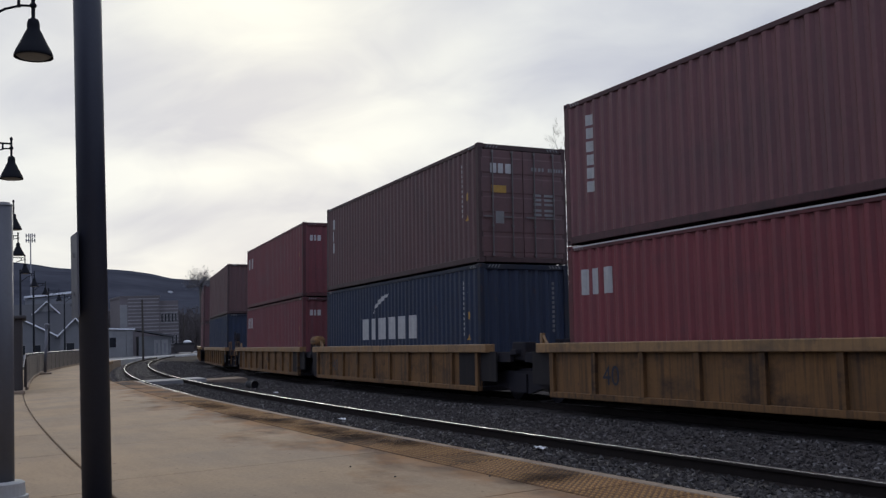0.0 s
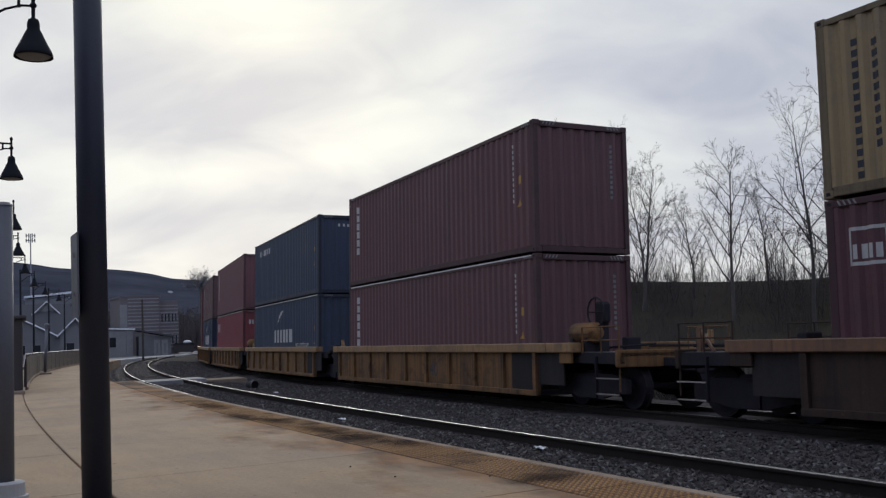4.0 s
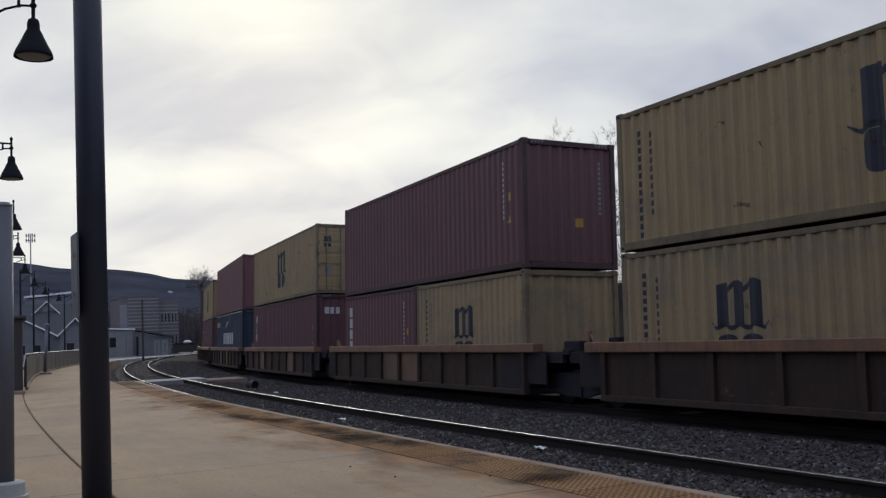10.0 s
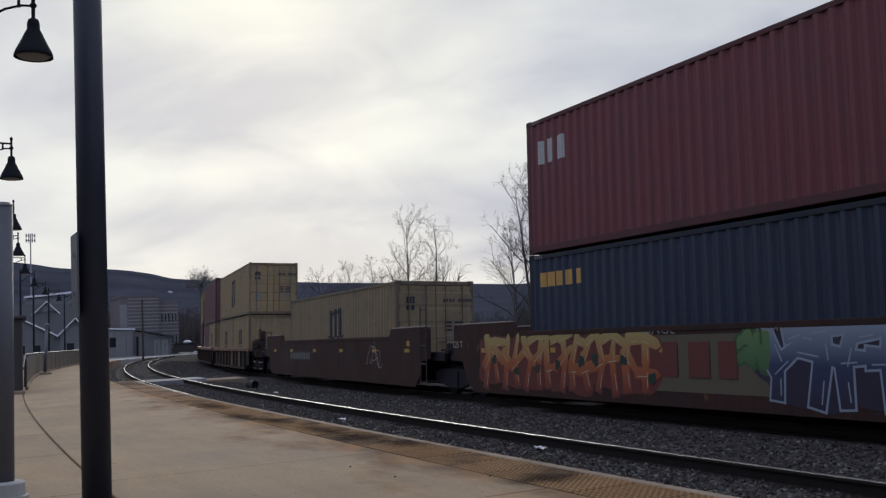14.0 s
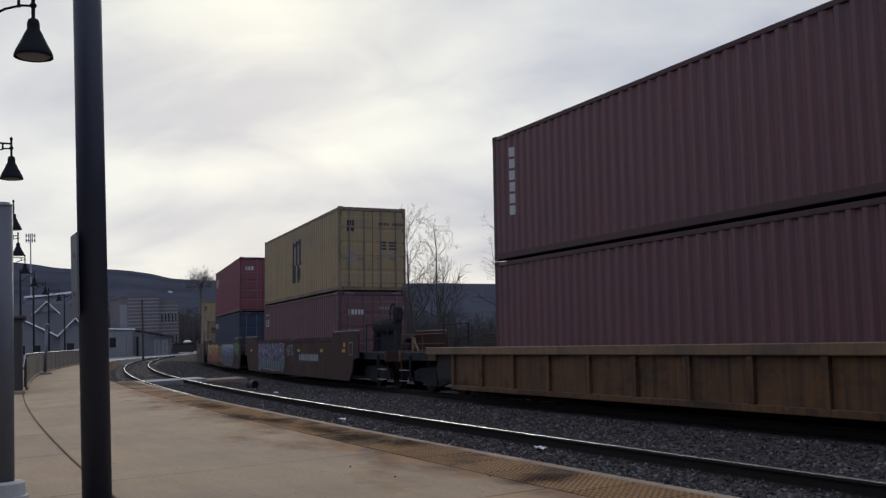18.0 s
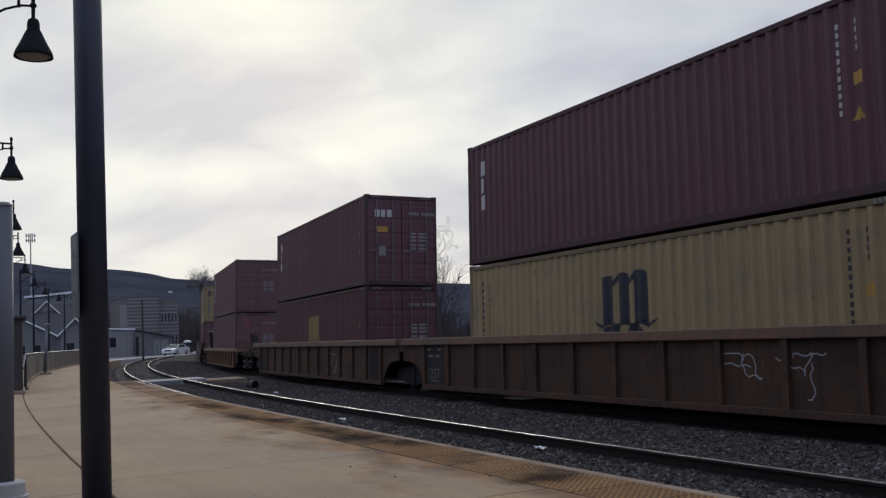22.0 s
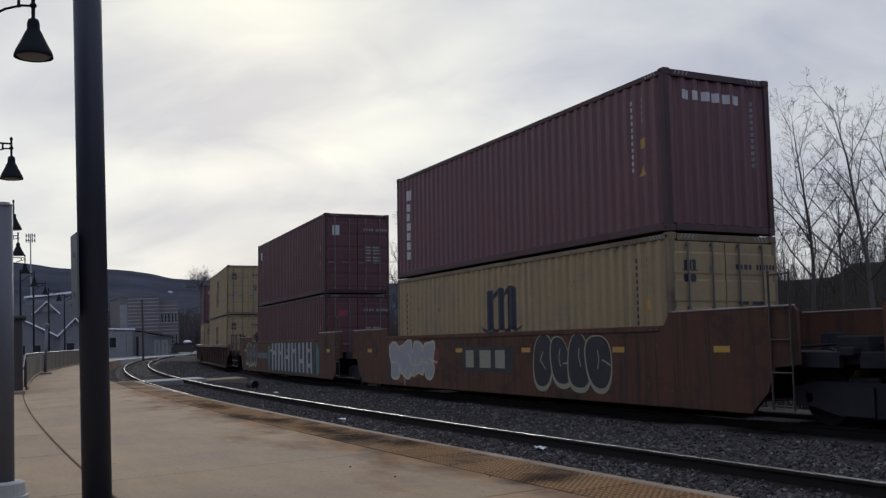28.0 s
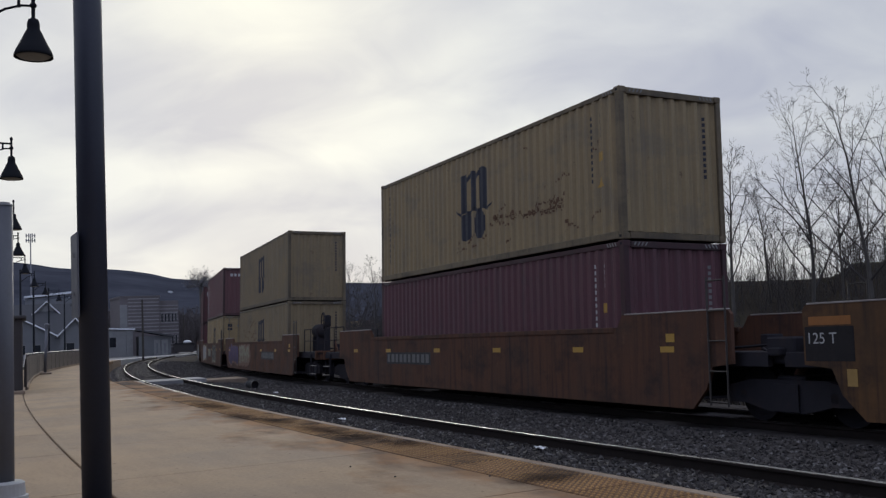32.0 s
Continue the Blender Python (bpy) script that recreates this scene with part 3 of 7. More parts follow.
def container(paint, length, height, rear, label, group="shipping containers"):
    """Front towards +x, the side seen from the platform towards +y, standing on z = 0. rear: doors or panel."""
    c = thing("shipping_container", label, "shipping container", group)
    L, W, H = length / 2, BOX_W / 2, height
    p, dull = PAINT[paint], RAIL_PAINT[paint]
    post = cached(("post", H, paint), lambda: Geo().box(-0.075, 0.075, -0.06, 0.06, 0.1, H - 0.1, c=0.012).mesh("corner_post", dull))
    for sx in (-1, 1):
        for sy in (-1, 1):
            part("corner_post", post, None, c, at=pose(sx * (L - 0.08), sy * (W - 0.062), 0))
            for z in (0.06, H - 0.06):
                part("corner_casting", casting_mesh(paint), None, c, at=pose(sx * (L - 0.089), sy * (W - 0.081), z, 0, 0, 0 if sy > 0 else 180))
    rail_t = cached(("toprail", length, paint), lambda: Geo().box(-L + 0.17, L - 0.17, -0.03, 0.03, -0.04, 0.05, c=0.008).mesh("top_rail", dull))
    rail_b = cached(("botrail", length, paint), lambda: Geo().box(-L + 0.17, L - 0.17, -0.02, 0.03, -0.062, 0.075, c=0.008).mesh("bottom_rail", dull))
    for sy in (-1, 1):
        part("top_rail", rail_t, None, c, at=pose(0, sy * (W - 0.035), H - 0.072, 0, 0, 0 if sy > 0 else 180))
        part("bottom_rail", rail_b, None, c, at=pose(0, sy * (W - 0.035), 0.085, 0, 0, 0 if sy > 0 else 180))
        part("side_panel", panel_mesh(length - 0.3, 0.15, H - 0.1, paint), None, c, at=pose(sy * (L - 0.15), sy * (W - 0.012), 0, 0, 0, 0 if sy > 0 else 180))
    part("roof", cached(("roof", length, paint), lambda: Geo().box(-L + 0.1, L - 0.1, -W + 0.06, W - 0.06, -0.03, 0.0).mesh("roof", p)), None, c, at=pose(0, 0, H - 0.045))
    part("floor", cached(("floor", length), lambda: Geo().box(-L + 0.1, L - 0.1, -W + 0.06, W - 0.06, 0.02, 0.14).mesh("floor", GRIME)), None, c)
    ends = (1,) if rear == "doors" else (1, -1)
    for sx in ends:
        part("end_panel", panel_mesh(BOX_W - 0.25, 0.15, H - 0.1, paint), None, c, at=pose(sx * (L - 0.03), -sx * (W - 0.125), 0, 0, 0, -90 if sx > 0 else 90))
        beam = cached(("endbeam", paint), lambda: Geo().box(-0.05, 0.05, -W + 0.17, W - 0.17, -0.06, 0.06, c=0.008).mesh("end_rail", dull))
        for z in (0.075, H - 0.077):
            part("end_rail", beam, None, c, at=pose(sx * (L - 0.055), 0, z))
    if rear == "doors":
        beam = cached(("endbeam", paint), lambda: Geo().box(-0.05, 0.05, -W + 0.17, W - 0.17, -0.06, 0.06, c=0.008).mesh("end_rail", dull))
        for z in (0.075, H - 0.077):
            part("end_rail", beam, None, c, at=pose(-L + 0.055, 0, z))
        dh = round(H - 0.29, 3)
        for sy in (1, -1):
            d = part("door", door_mesh(dh, paint), None, c, at=pose(-L + 0.055, 0.01 if sy > 0 else -1.14, 0.14, 0, 0, 90))
            for bx in (0.30, 0.84):
                part("locking_bar", bar_mesh(dh, paint), None, d, "locking bar with keepers", at=pose(bx, 0.085, 0))
    return c


def side_marks(c, rects, material, length, label="", kind=""):
    """Shapes on the platform side: u from the front end, z from the foot."""
    if not kind and 1 < len(rects) <= 8:
        for r in rects:
            side_marks(c, [r], material, length, label)
        return
    tagged(part("marking", marks_mesh(rects, material, 0.15), material, c, label, at=pose(length / 2 - 0.15, BOX_W / 2 - 0.012, 0)), kind=kind)


def end_marks(c, rects, material, length, rear, label="", kind=""):
    """Shapes on the rear end: u from the platform side."""
    if not kind and 1 < len(rects) <= 8:
        for r in rects:
            end_marks(c, [r], material, length, rear, label)
        return
    if rear == "doors":
        g = Geo()
        for a, b, z0, z1 in rects:
            g.add([(-length / 2 - 0.001, BOX_W / 2 - u, z) for u, z in ((a, z0), (b, z0), (b, z1), (a, z1))], [(0, 1, 2, 3)])
        tagged(part("marking", g, material, c, label), kind=kind)
    else:
        tagged(part("marking", marks_mesh(rects, material, 0.125), material, c, label, at=pose(-length / 2 + 0.03, BOX_W / 2 - 0.125, 0, 0, 0, 90)), kind=kind)


# plain bars that stand for lettering: start and end of each bar in its cell
BLOCKS = [(0.0, 0.92), (0.04, 0.80), (0.0, 1.0), (0.05, 0.86), (0.02, 0.95)]


def blocks(n, u, z, w, h, gap, pick=0, down=False):
    """n plain bars in a row from (u, z), or downwards."""
    out = []
    for i in range(n):
        x, y = (u, z - i * (h + gap)) if down else (u + i * (w + gap), z)
        a, b = BLOCKS[(pick + i) % 5]
        out.append((x + a * w, x + b * w, y, y + h))
    return out


def pads(n, u, z, w, h, gap):
    """n rounded blocks in a row, in narrow strips."""
    out, m = [], 18
    for i in range(n):
        for k in range(m):
            x = abs((2 * k + 1) / m - 1)
            top = 0.5 * (1 - x ** 3.2) ** (1 / 3.2)
            x0 = u + i * (w + gap)
            out.append((x0 + k / m * w, x0 + (k + 1) / m * w, z + (0.5 - top) * h, z + (0.5 + top) * h))
    return out


def emblem(u, z, w, h):
    """A double arch on three legs over a wavy brush stroke, in narrow strips."""
    out, n = [], 66
    for k in range(n):
        x = -0.14 + 1.28 * (k + 0.5) / n
        wave_mid = 0.115 + 0.035 * math.cos(2 * math.pi * (x - 0.17) / 0.335) + 0.05 * max(0.0, abs(x - 0.5) - 0.5) * 6
        half = 0.045 * min(1.0, 0.25 + 4 * (0.64 - abs(x - 0.5)))
        strips = [(wave_mid - half, wave_mid + half)]
        for a, b, top in ((0.03, 0.28, 0.93), (0.38, 0.62, 0.96), (0.72, 0.96, 0.98)):
            if a <= x <= b:
                m = (x - (a + b) / 2) / ((b - a) / 2)
                strips.append((wave_mid, top - (0.07 * max(0.0, m) ** 2 if a > 0.1 else 0.03 * max(0.0, -m))))
        for a, b in ((0.28, 0.38), (0.62, 0.72)):
            if a < x < b:
                f = (x - a) / (b - a)
                strips.append((0.72 + 0.12 * f, 0.83 + 0.12 * f))
        out += [(u + (x - 0.64 / n) * w, u + (x + 0.64 / n) * w, z + p * h, z + q * h) for p, q in strips]
    return out


def tiny(n, u, z, w, h, gap):
    """A column of small bars."""
    return [(u, u + w, z - i * (h + gap), z - i * (h + gap) + h) for i in range(n)]


def prism(g, poly, y0, y1, slot=0):
    """Extrudes an (x, z) outline from y0 to y1."""
    n = len(poly)
    v = [(x, y0, z) for x, z in poly] + [(x, y1, z) for x, z in poly]
    f = [tuple(range(n)), tuple(range(2 * n - 1, n - 1, -1))] + [(i, n + i, n + (i + 1) % n, (i + 1) % n) for i in range(n)]
    return g.add(v, f, slot)


def bogie(parent, x):
    """A two-axle truck with its centre at x."""
    b = part("bogie", Geo().box(-0.28, 0.28, -1.0, 1.0, 0.45, 0.72, c=0.03).box(-0.2, 0.2, -0.2, 0.2, 0.72, 0.8), GRIME, parent, "greasy black two-axle bogie", at=pose(x, 0, 0))

    def wheel():
        g = Geo()
        prof = [(0.0, -0.02), (0.12, -0.03), (0.34, -0.005), (0.42, -0.02), (0.42, 0.10), (0.45, 0.115), (0.45, 0.135), (0.36, 0.135), (0.30, 0.05), (0.12, 0.08), (0, 0.08)]
        g.lathe(prof, 22)
        return g.mesh("wheel", GRIME, smooth=False)
    wm = cached(("wheel",), wheel)
    frame_m = cached(("sideframe",), lambda: prism(prism(Geo(), [(-1.2, 0.30), (-1.2, 0.56), (-0.75, 0.66), (0.75, 0.66), (1.2, 0.56), (1.2, 0.30), (0.85, 0.30), (0.6, 0.24), (0.32, 0.18), (-0.32, 0.18), (-0.6, 0.24), (-0.85, 0.30)], -0.06, 0.06), [(-0.26, 0.2), (-0.26, 0.6), (0.26, 0.6), (0.26, 0.2)], -0.1, 0.1).mesh("side_frame", GRIME))
    for sx in (-0.89, 0.89):
        for sy in (-1, 1):
            part("wheel", wm, None, b, at=pose(sx, sy * 0.70, 0.42, 90 if sy > 0 else -90, 0, 0))
        part("axle", cached(("axle",), lambda: Geo().tube([(0, -1.08, 0.42), (0, 1.08, 0.42)], 0.075, 10).mesh("axle", GRIME)), None, b, at=pose(sx, 0, 0))
    for sy in (-1, 1):
        part("side_frame", frame_m, None, b, at=pose(0, sy * 1.02, 0))
    return b


def ladder_mesh(h):
    def make():
        g = Geo()
        for x in (-0.2, 0.2):
            g.tube([(x, 0, 0), (x, 0, h)], 0.018, 6)
        n = int(h / 0.42)
        for i in range(n + 1):
            g.tube([(-0.2, 0, 0.06 + i * (h - 0.12) / n), (0.2, 0, 0.06 + i * (h - 0.12) / n)], 0.014, 6)
        return g.mesh("ladder", WORN_STEEL)
    return cached(("ladder", h), make)


def well_car(style, paint, half, jf, jr, end_f, end_r, label, group="well cars of the goods train"):
    """A well car, origin on the rails below its middle. jf, jr: from the middle to the joints ahead and behind; end_f, end_r: whether these are couplers."""
    car = thing("well_car", label, "rail car", group)
    mat = CAR_PAINT[paint]
    ribbed = style != "smooth"
    if style == "short":
        top, low, zb, he = (1.26 if half < 8 else 1.20), (1.07 if half < 8 else 1.02), 0.20, half - 0.45
        sheet = [(-he, zb), (he, zb), (he, low), (-he, low)]
    elif style == "ribbed":
        top, low, zb = 1.44, 1.26, 0.16
        he = half + 0.42
        arch = [(8.3, zb), (8.42, 0.42), (8.62, 0.63), (8.90, 0.77), (9.25, 0.83), (he, 0.84)]
        sheet = [(-8.3, zb)] + arch + [(he, low), (-he, low)] + [(-x, z) for x, z in reversed(arch)][:-1]
    else:
        top, low, zb = 1.50, 1.50, 0.17
        he = half
        sheet = [(-8.2, zb), (8.2, zb), (8.55, 0.5), (8.7, 0.85), (he, 0.9), (he, 1.66), (he - 0.06, 1.73), (6.35, 1.73), (6.2, 1.50), (-6.2, 1.50), (-6.35, 1.73), (-he + 0.06, 1.73), (-he, 1.66), (-he, 0.9), (-8.7, 0.85), (-8.55, 0.5)]
    for sy in (-1, 1):
        g = prism(Geo(), sheet, 1.38, 1.42) if ribbed else prism(Geo(), sheet, 1.44, 1.50)
        part("side_wall", g, mat, car, at=pose(0, 0, 0, 0, 0, 0 if sy > 0 else 180))
        if ribbed:
            part("top_chord", Geo().box(-max(half, he), max(half, he), 1.27, 1.52, low, top, c=0.015), CHORD.get(paint, mat), car, at=pose(0, 0, 0, 0, 0, 0 if sy > 0 else 180))
            bx = he if style == "short" else 8.3
            part("bottom_sill", Geo().box(-bx, bx, 1.38, 1.50, zb - 0.02, zb + 0.09, c=0.01), mat, car, at=pose(0, 0, 0, 0, 0, 0 if sy > 0 else 180))
            pitch = 1.42 if style == "short" else 1.30
            n = int(2 * bx / pitch)
            rib = cached(("rib", style, paint), lambda: prism(Geo(), [(-0.06, zb + 0.08), (0.06, zb + 0.08), (0.06, low), (-0.06, low)], 1.42, 1.495).mesh("rib", mat))
            for i in range(n + 1):
                part("rib", rib, None, car, at=pose(0, 0, 0, 0, 0, 0 if sy > 0 else 180) @ pose(-bx + 0.08 + i * (2 * bx - 0.16) / n, 0, 0))
            if sy > 0 and paint == "car_dark":
                step = (2 * bx - 0.16) / n
                for i in random.sample(range(1, n - 2), 2):
                    part("field_plate", Geo().box(-bx + 0.15 + i * step, -bx + 0.01 + (i + 1) * step, 1.42, 1.4235, zb + 0.1, low - 0.02), CHORD["car_brown"], car, "orange-brown repainted field")
            if sy > 0 and half != 8.3:
                ends = ((-he, -5.3),) if style == "short" else ((7.15, 8.2), (-8.2, -7.15))
                for a, b in ends:
                    part("black_panel", Geo().box(a, b, 1.42, 1.4235, zb + 0.1, low), BLACK_PANEL, car, "sooty black end panel")
        else:
            # pale strips painted as the sky's highlight on the raised ends
            for a, b in ((6.42, he - 0.08), (-he + 0.08, -6.42)):
                part("wear_strip", Geo().box(a, b, 1.43, 1.508, 1.728, 1.752, c=0.006), WORN_LIT_EDGE, car, "pale strip painting the sky-lit top edge", at=pose(0, 0, 0, 0, 0, 0 if sy > 0 else 180))
            part("edge_strip", Geo().box(-6.1, 6.1, 1.40, 1.515, 1.42, 1.52, c=0.01), mat, car, at=pose(0, 0, 0, 0, 0, 0 if sy > 0 else 180))
            for x in (-7.6, -4.9, -1.6, 1.6, 4.9, 7.6):
                part("reflector", cached(("reflector",), lambda: Geo().box(-0.18, 0.18, 1.5, 1.504, 1.07, 1.17).mesh("reflector", STICKER)), None, car, "yellow reflective strip", at=pose(0, 0, 0, 0, 0, 0 if sy > 0 else 180) @ pose(x, 0, 0))
    floor = cached(("crossbeam",), lambda: Geo().box(-0.2, 0.2, -1.4, 1.4, 0.17, 0.28, c=0.01).mesh("cross_member", GRIME))
    for x in (-6.0, -3.0, 0, 3.0, 6.0):
        part("cross_member", floor, None, car, at=pose(x, 0, 0))
    for sx, j, is_end in ((1, jf, end_f), (-1, jr, end_r)):
        turn = pose(0, 0, 0, 0, 0, 0 if sx > 0 else 180)
        h0 = 6.35 if style == "short" else 7.2
        deck = 1.02
        part("bulkhead", prism(Geo(), [(h0, 0.3), (h0 + 0.08, 0.3), (h0 + 0.6, deck), (h0 + 0.5, deck)], -1.36, 1.36), GRIME, car, at=turn)
        stop = j - ((0.75 if j < 10 else 0.45) if is_end else 0.12)
        part("end_platform", Geo().box(h0 + 0.5, stop, -1.28, 1.28, deck - 0.04, deck + 0.05, c=0.01).box(h0 + 0.5, stop, -1.3, -1.2, deck - 0.16, deck).box(h0 + 0.5, stop, 1.2, 1.3, deck - 0.16, deck), GRIME, car, at=turn)
        part("deck_plate", Geo().box(h0 + 0.55, stop - 0.03, -1.22, 1.22, deck + 0.05, deck + 0.058), DECK if is_end else GRIME, car, "worn bright steel deck plate" if is_end else "", at=turn)
        part("centre_sill", Geo().box(h0 + 0.3, j - 0.02 if not is_end else j - 0.5, -0.33, 0.33, 0.80, deck - 0.05, c=0.02), GRIME, car, at=turn)
        # clutter on the end platform: pipes, brackets, valve bodies
        part("brake_pipe", Geo().tube([(h0 + 0.7, 0.95, deck + 0.16), (stop - 0.05, 0.95, deck + 0.16)], 0.03, 6), GRIME, car, at=turn)
        part("brake_pipe", Geo().tube([(h0 + 0.7, -0.6, deck + 0.1), (stop, -0.5, deck + 0.2)], 0.025, 6), GRIME, car, at=turn)
        part("valve_body", Geo().box(h0 + 0.75, h0 + 0.95, 0.2, 0.55, deck + 0.04, deck + 0.34, c=0.02), GRIME, car, at=turn)
        if style == "short":
            # carries the side on; at joints the black plate stands for shade
            for y in (-1, 1):
                part("end_skirt", Geo().box(half - 0.45, (half + 0.5) if is_end else 7.2, y * 1.39 - 0.02, y * 1.39 + 0.02, 0.42, low + 0.02), BLACK_PANEL, car, "black plate for the side's end and the shade beyond", at=turn)
        if is_end:
            bogie(car, sx * (j - 2.1))
            part("coupler", Geo().box(j - 0.55, j - 0.14, -0.09, 0.09, 0.72, 0.92, c=0.02).box(j - 0.2, j + 0.03, -0.05, 0.16, 0.68, 0.96, c=0.03), GRIME, car, "black knuckle coupler", at=turn)
            # crossover railing, end sill, steps
            part("end_sill", Geo().box(stop - 0.1, stop, -1.35, 1.35, 0.80, 1.12, c=0.015), mat, car, at=turn)
            zz = {"short": 1.55, "ribbed": 1.93, "smooth": 1.90}[style]
            x0 = half + (1.0 if style == "short" and half < 8 else 0.2)
            for y in (-1.28, 1.28):
                g = Geo().tube([(x0, y, 1.05), (x0, y, zz), (stop - 0.05, y, zz), (stop - 0.05, y, 0.35)], 0.020, 6)
                g.tube([(x0, y, 1.05 + (zz - 1.05) / 2), (stop - 0.05, y, 1.05 + (zz - 1.05) / 2)], 0.014, 6)
                g.tube([((x0 + stop) / 2, y, 1.05), ((x0 + stop) / 2, y, zz)], 0.016, 6)
                part("handrail", g, GRIME if style == "smooth" else mat, car, at=turn)
                st = Geo().box(stop - 0.72, stop - 0.05, y * 1.04 - 0.03, y * 1.04 + 0.03, 0.29, 0.31).box(stop - 0.72, stop - 0.05, y * 1.04 - 0.03, y * 1.04 + 0.03, 0.58, 0.60)
                part("sill_step", st, WORN_LIT_EDGE, car, "worn bright steel step", at=turn)
                part("step_hanger", Geo().box(stop - 0.75, stop - 0.72, y * 1.04 - 0.03, y * 1.04 + 0.03, 0.29, 1.0), GRIME, car, at=turn)
                if style == "short":
                    part("chord_end", Geo().box(half, half + 0.95, y * 1.09 - 0.12, y * 1.09 + 0.12, low, top, c=0.012), CHORD.get(paint, mat), car, at=turn)
                    part("hanging_plate", Geo().box(half + 0.45, half + 0.88, y * 1.13 - 0.03, y * 1.13 + 0.03, 0.86, low, c=0.008), mat, car, at=turn)
            if sx < 0:
                red = CAR_PAINT["car_rust"] if paint == "car_dark" else GRIME
                bx, bz = (-h0 - 1.55, 1.85) if j < 10 else (-stop + 0.45, 2.20 if style == "smooth" else 1.66)
                hub = pose(bx, 0.95, bz)
                part("brake_wheel", Geo().tube([(math.cos(a) * 0.29, 0, math.sin(a) * 0.29) for a in np.linspace(0, 2 * math.pi, 19)], 0.020, 6, cap=False), red, car, "hand brake wheel", at=hub)
                part("brake_spokes", Geo().tube([(-0.28, 0, 0), (0.28, 0, 0)], 0.014, 5).tube([(0, 0, -0.28), (0, 0, 0.28)], 0.014, 5), red, car, at=hub)
                part("brake_housing", Geo().box(-0.17, 0.17, -0.26, -0.06, -0.22, 0.2, c=0.05), red, car, "gear housing of the hand brake", at=hub)
                part("brake_stand", Geo().box(-0.09, 0.09, -0.09, 0.09, 1.0, bz - 0.19, c=0.01), GRIME, car, at=pose(bx, 0.80, 0))
        elif sx < 0:
            bogie(car, -j)
            for k, (y, z) in enumerate(((0.55, 1.22), (0.78, 1.12), (-0.6, 1.2))):
                part("air_hose", Geo().tube([(-j + 0.75, y, z), (-j + 0.35, y + 0.04, z - 0.16), (-j, y + 0.02, z - 0.22), (-j - 0.35, y, z - 0.14), (-j - 0.7, y - 0.03, z + 0.03)], 0.026, 6), GRIME, car, "black rubber air hose")
            for y in (-1.0, 1.0):
                part("side_bearing", Geo().box(-j - 0.28, -j + 0.30, y - 0.16, y + 0.16, 0.90, 1.30, c=0.03), GRIME, car, "greasy bearing housing")
            part("brake_beam", Geo().box(-j - 0.12, -j + 0.12, -1.3, 1.3, 1.02, 1.14, c=0.02), GRIME, car)
            part("articulation", Geo().lathe([(0, 0.78), (0.34, 0.78), (0.34, 1.0), (0.22, 1.06), (0, 1.06)], 14), GRIME, car, at=pose(-j, 0, 0))
        part("hose_bracket", Geo().box(-0.05, 0.05, -0.04, 0.04, 0, 0.42, c=0.008).tube([(0, 0, 0.40), (-0.32, 0, 0.02)], 0.03, 6), CHORD.get(paint, mat), car, at=turn @ pose(stop - 0.25, 1.0, deck + 0.04))
        if style == "smooth":
            if sx < 0 and not (paint == "car_rust" and is_end):
                part("ladder", ladder_mesh(2.0), None, car, at=turn @ pose(8.88, 1.54, 0.25))
                part("ladder", ladder_mesh(2.0), None, car, at=turn @ pose(8.88, -1.54, 0.25))
    return car


CRIMSON_PLATE = shader("red_plate", (0.20, 0.03, 0.04), rough=0.5, scale=5, bump=0, vary=0)
HC, STD = 2.896, 2.591
L40, L20 = 12.192, 6.058
MOVERS = []


def ident(c, L, H, rear, col=None):
    """Small code columns and warning stickers near the rear end."""
    end_col = col or DIM_WHITE
    col = col or WHITE
    side_marks(c, tiny(11, L - 1.05, H - 0.46, 0.055, 0.075, 0.05), col, L, kind="stuff")
    side_marks(c, tiny(4, L - 0.72, H - 0.46, 0.055, 0.075, 0.05), col, L, kind="stuff")
    side_marks(c, [(L - 0.78, L - 0.60, H - 1.32, H - 1.14)], STICKER, L, "yellow warning sticker")
    side_marks(c, [(L - 0.82 + 0.02 * k, L - 0.80 + 0.02 * k, H - 1.82, H - 1.82 + 0.21 * (1 - abs(k - 5.5) / 6)) for k in range(12)], STICKER, L, "yellow warning triangle")
    if rear == "doors":
        end_marks(c, blocks(4, 1.45, H - 0.62, 0.07, 0.09, 0.03) + blocks(6, 1.93, H - 0.62, 0.055, 0.09, 0.02), end_col, L, rear, kind="stuff")
        for zz in (1.25, 1.36, 1.47, 1.62, 1.73):
            end_marks(c, [(1.5, 1.72, H - zz, H - zz + 0.06), (1.8, 2.1, H - zz, H - zz + 0.06)], end_col if zz < 1.6 else GREY_STICKER, L, rear, kind="stuff")
    else:
        end_marks(c, tiny(11, 2.0, H - 0.5, 0.05, 0.07, 0.045), end_col, L, rear, kind="stuff")


def hatching(c, L, H):
    """Slanted warning dashes at the top corners of a tall box."""
    g = Geo()
    for k in range(4):
        a = 0.22 + k * 0.085
        for sy in (1, -1):
            y = [sy * (BOX_W / 2 - v) for v in (a, a + 0.035, a + 0.075, a + 0.04)]
            q = [(-L / 2 - 0.0015, y[i], H - z) for i, z in enumerate((0.10, 0.10, 0.03, 0.03))]
            g.add(q, [(0, 1, 2, 3)])
        for x0 in (-L / 2 + a, L / 2 - a - 0.075):
            g.add([(x0 + v, BOX_W / 2 + 0.0015, H - z) for v, z in ((0, 0.10), (0.035, 0.10), (0.075, 0.03), (0.04, 0.03))], [(0, 3, 2, 1)])
    tagged(part("hatching", g, GREY_STICKER, c, "slanted pale warning dashes"), kind="stuff")


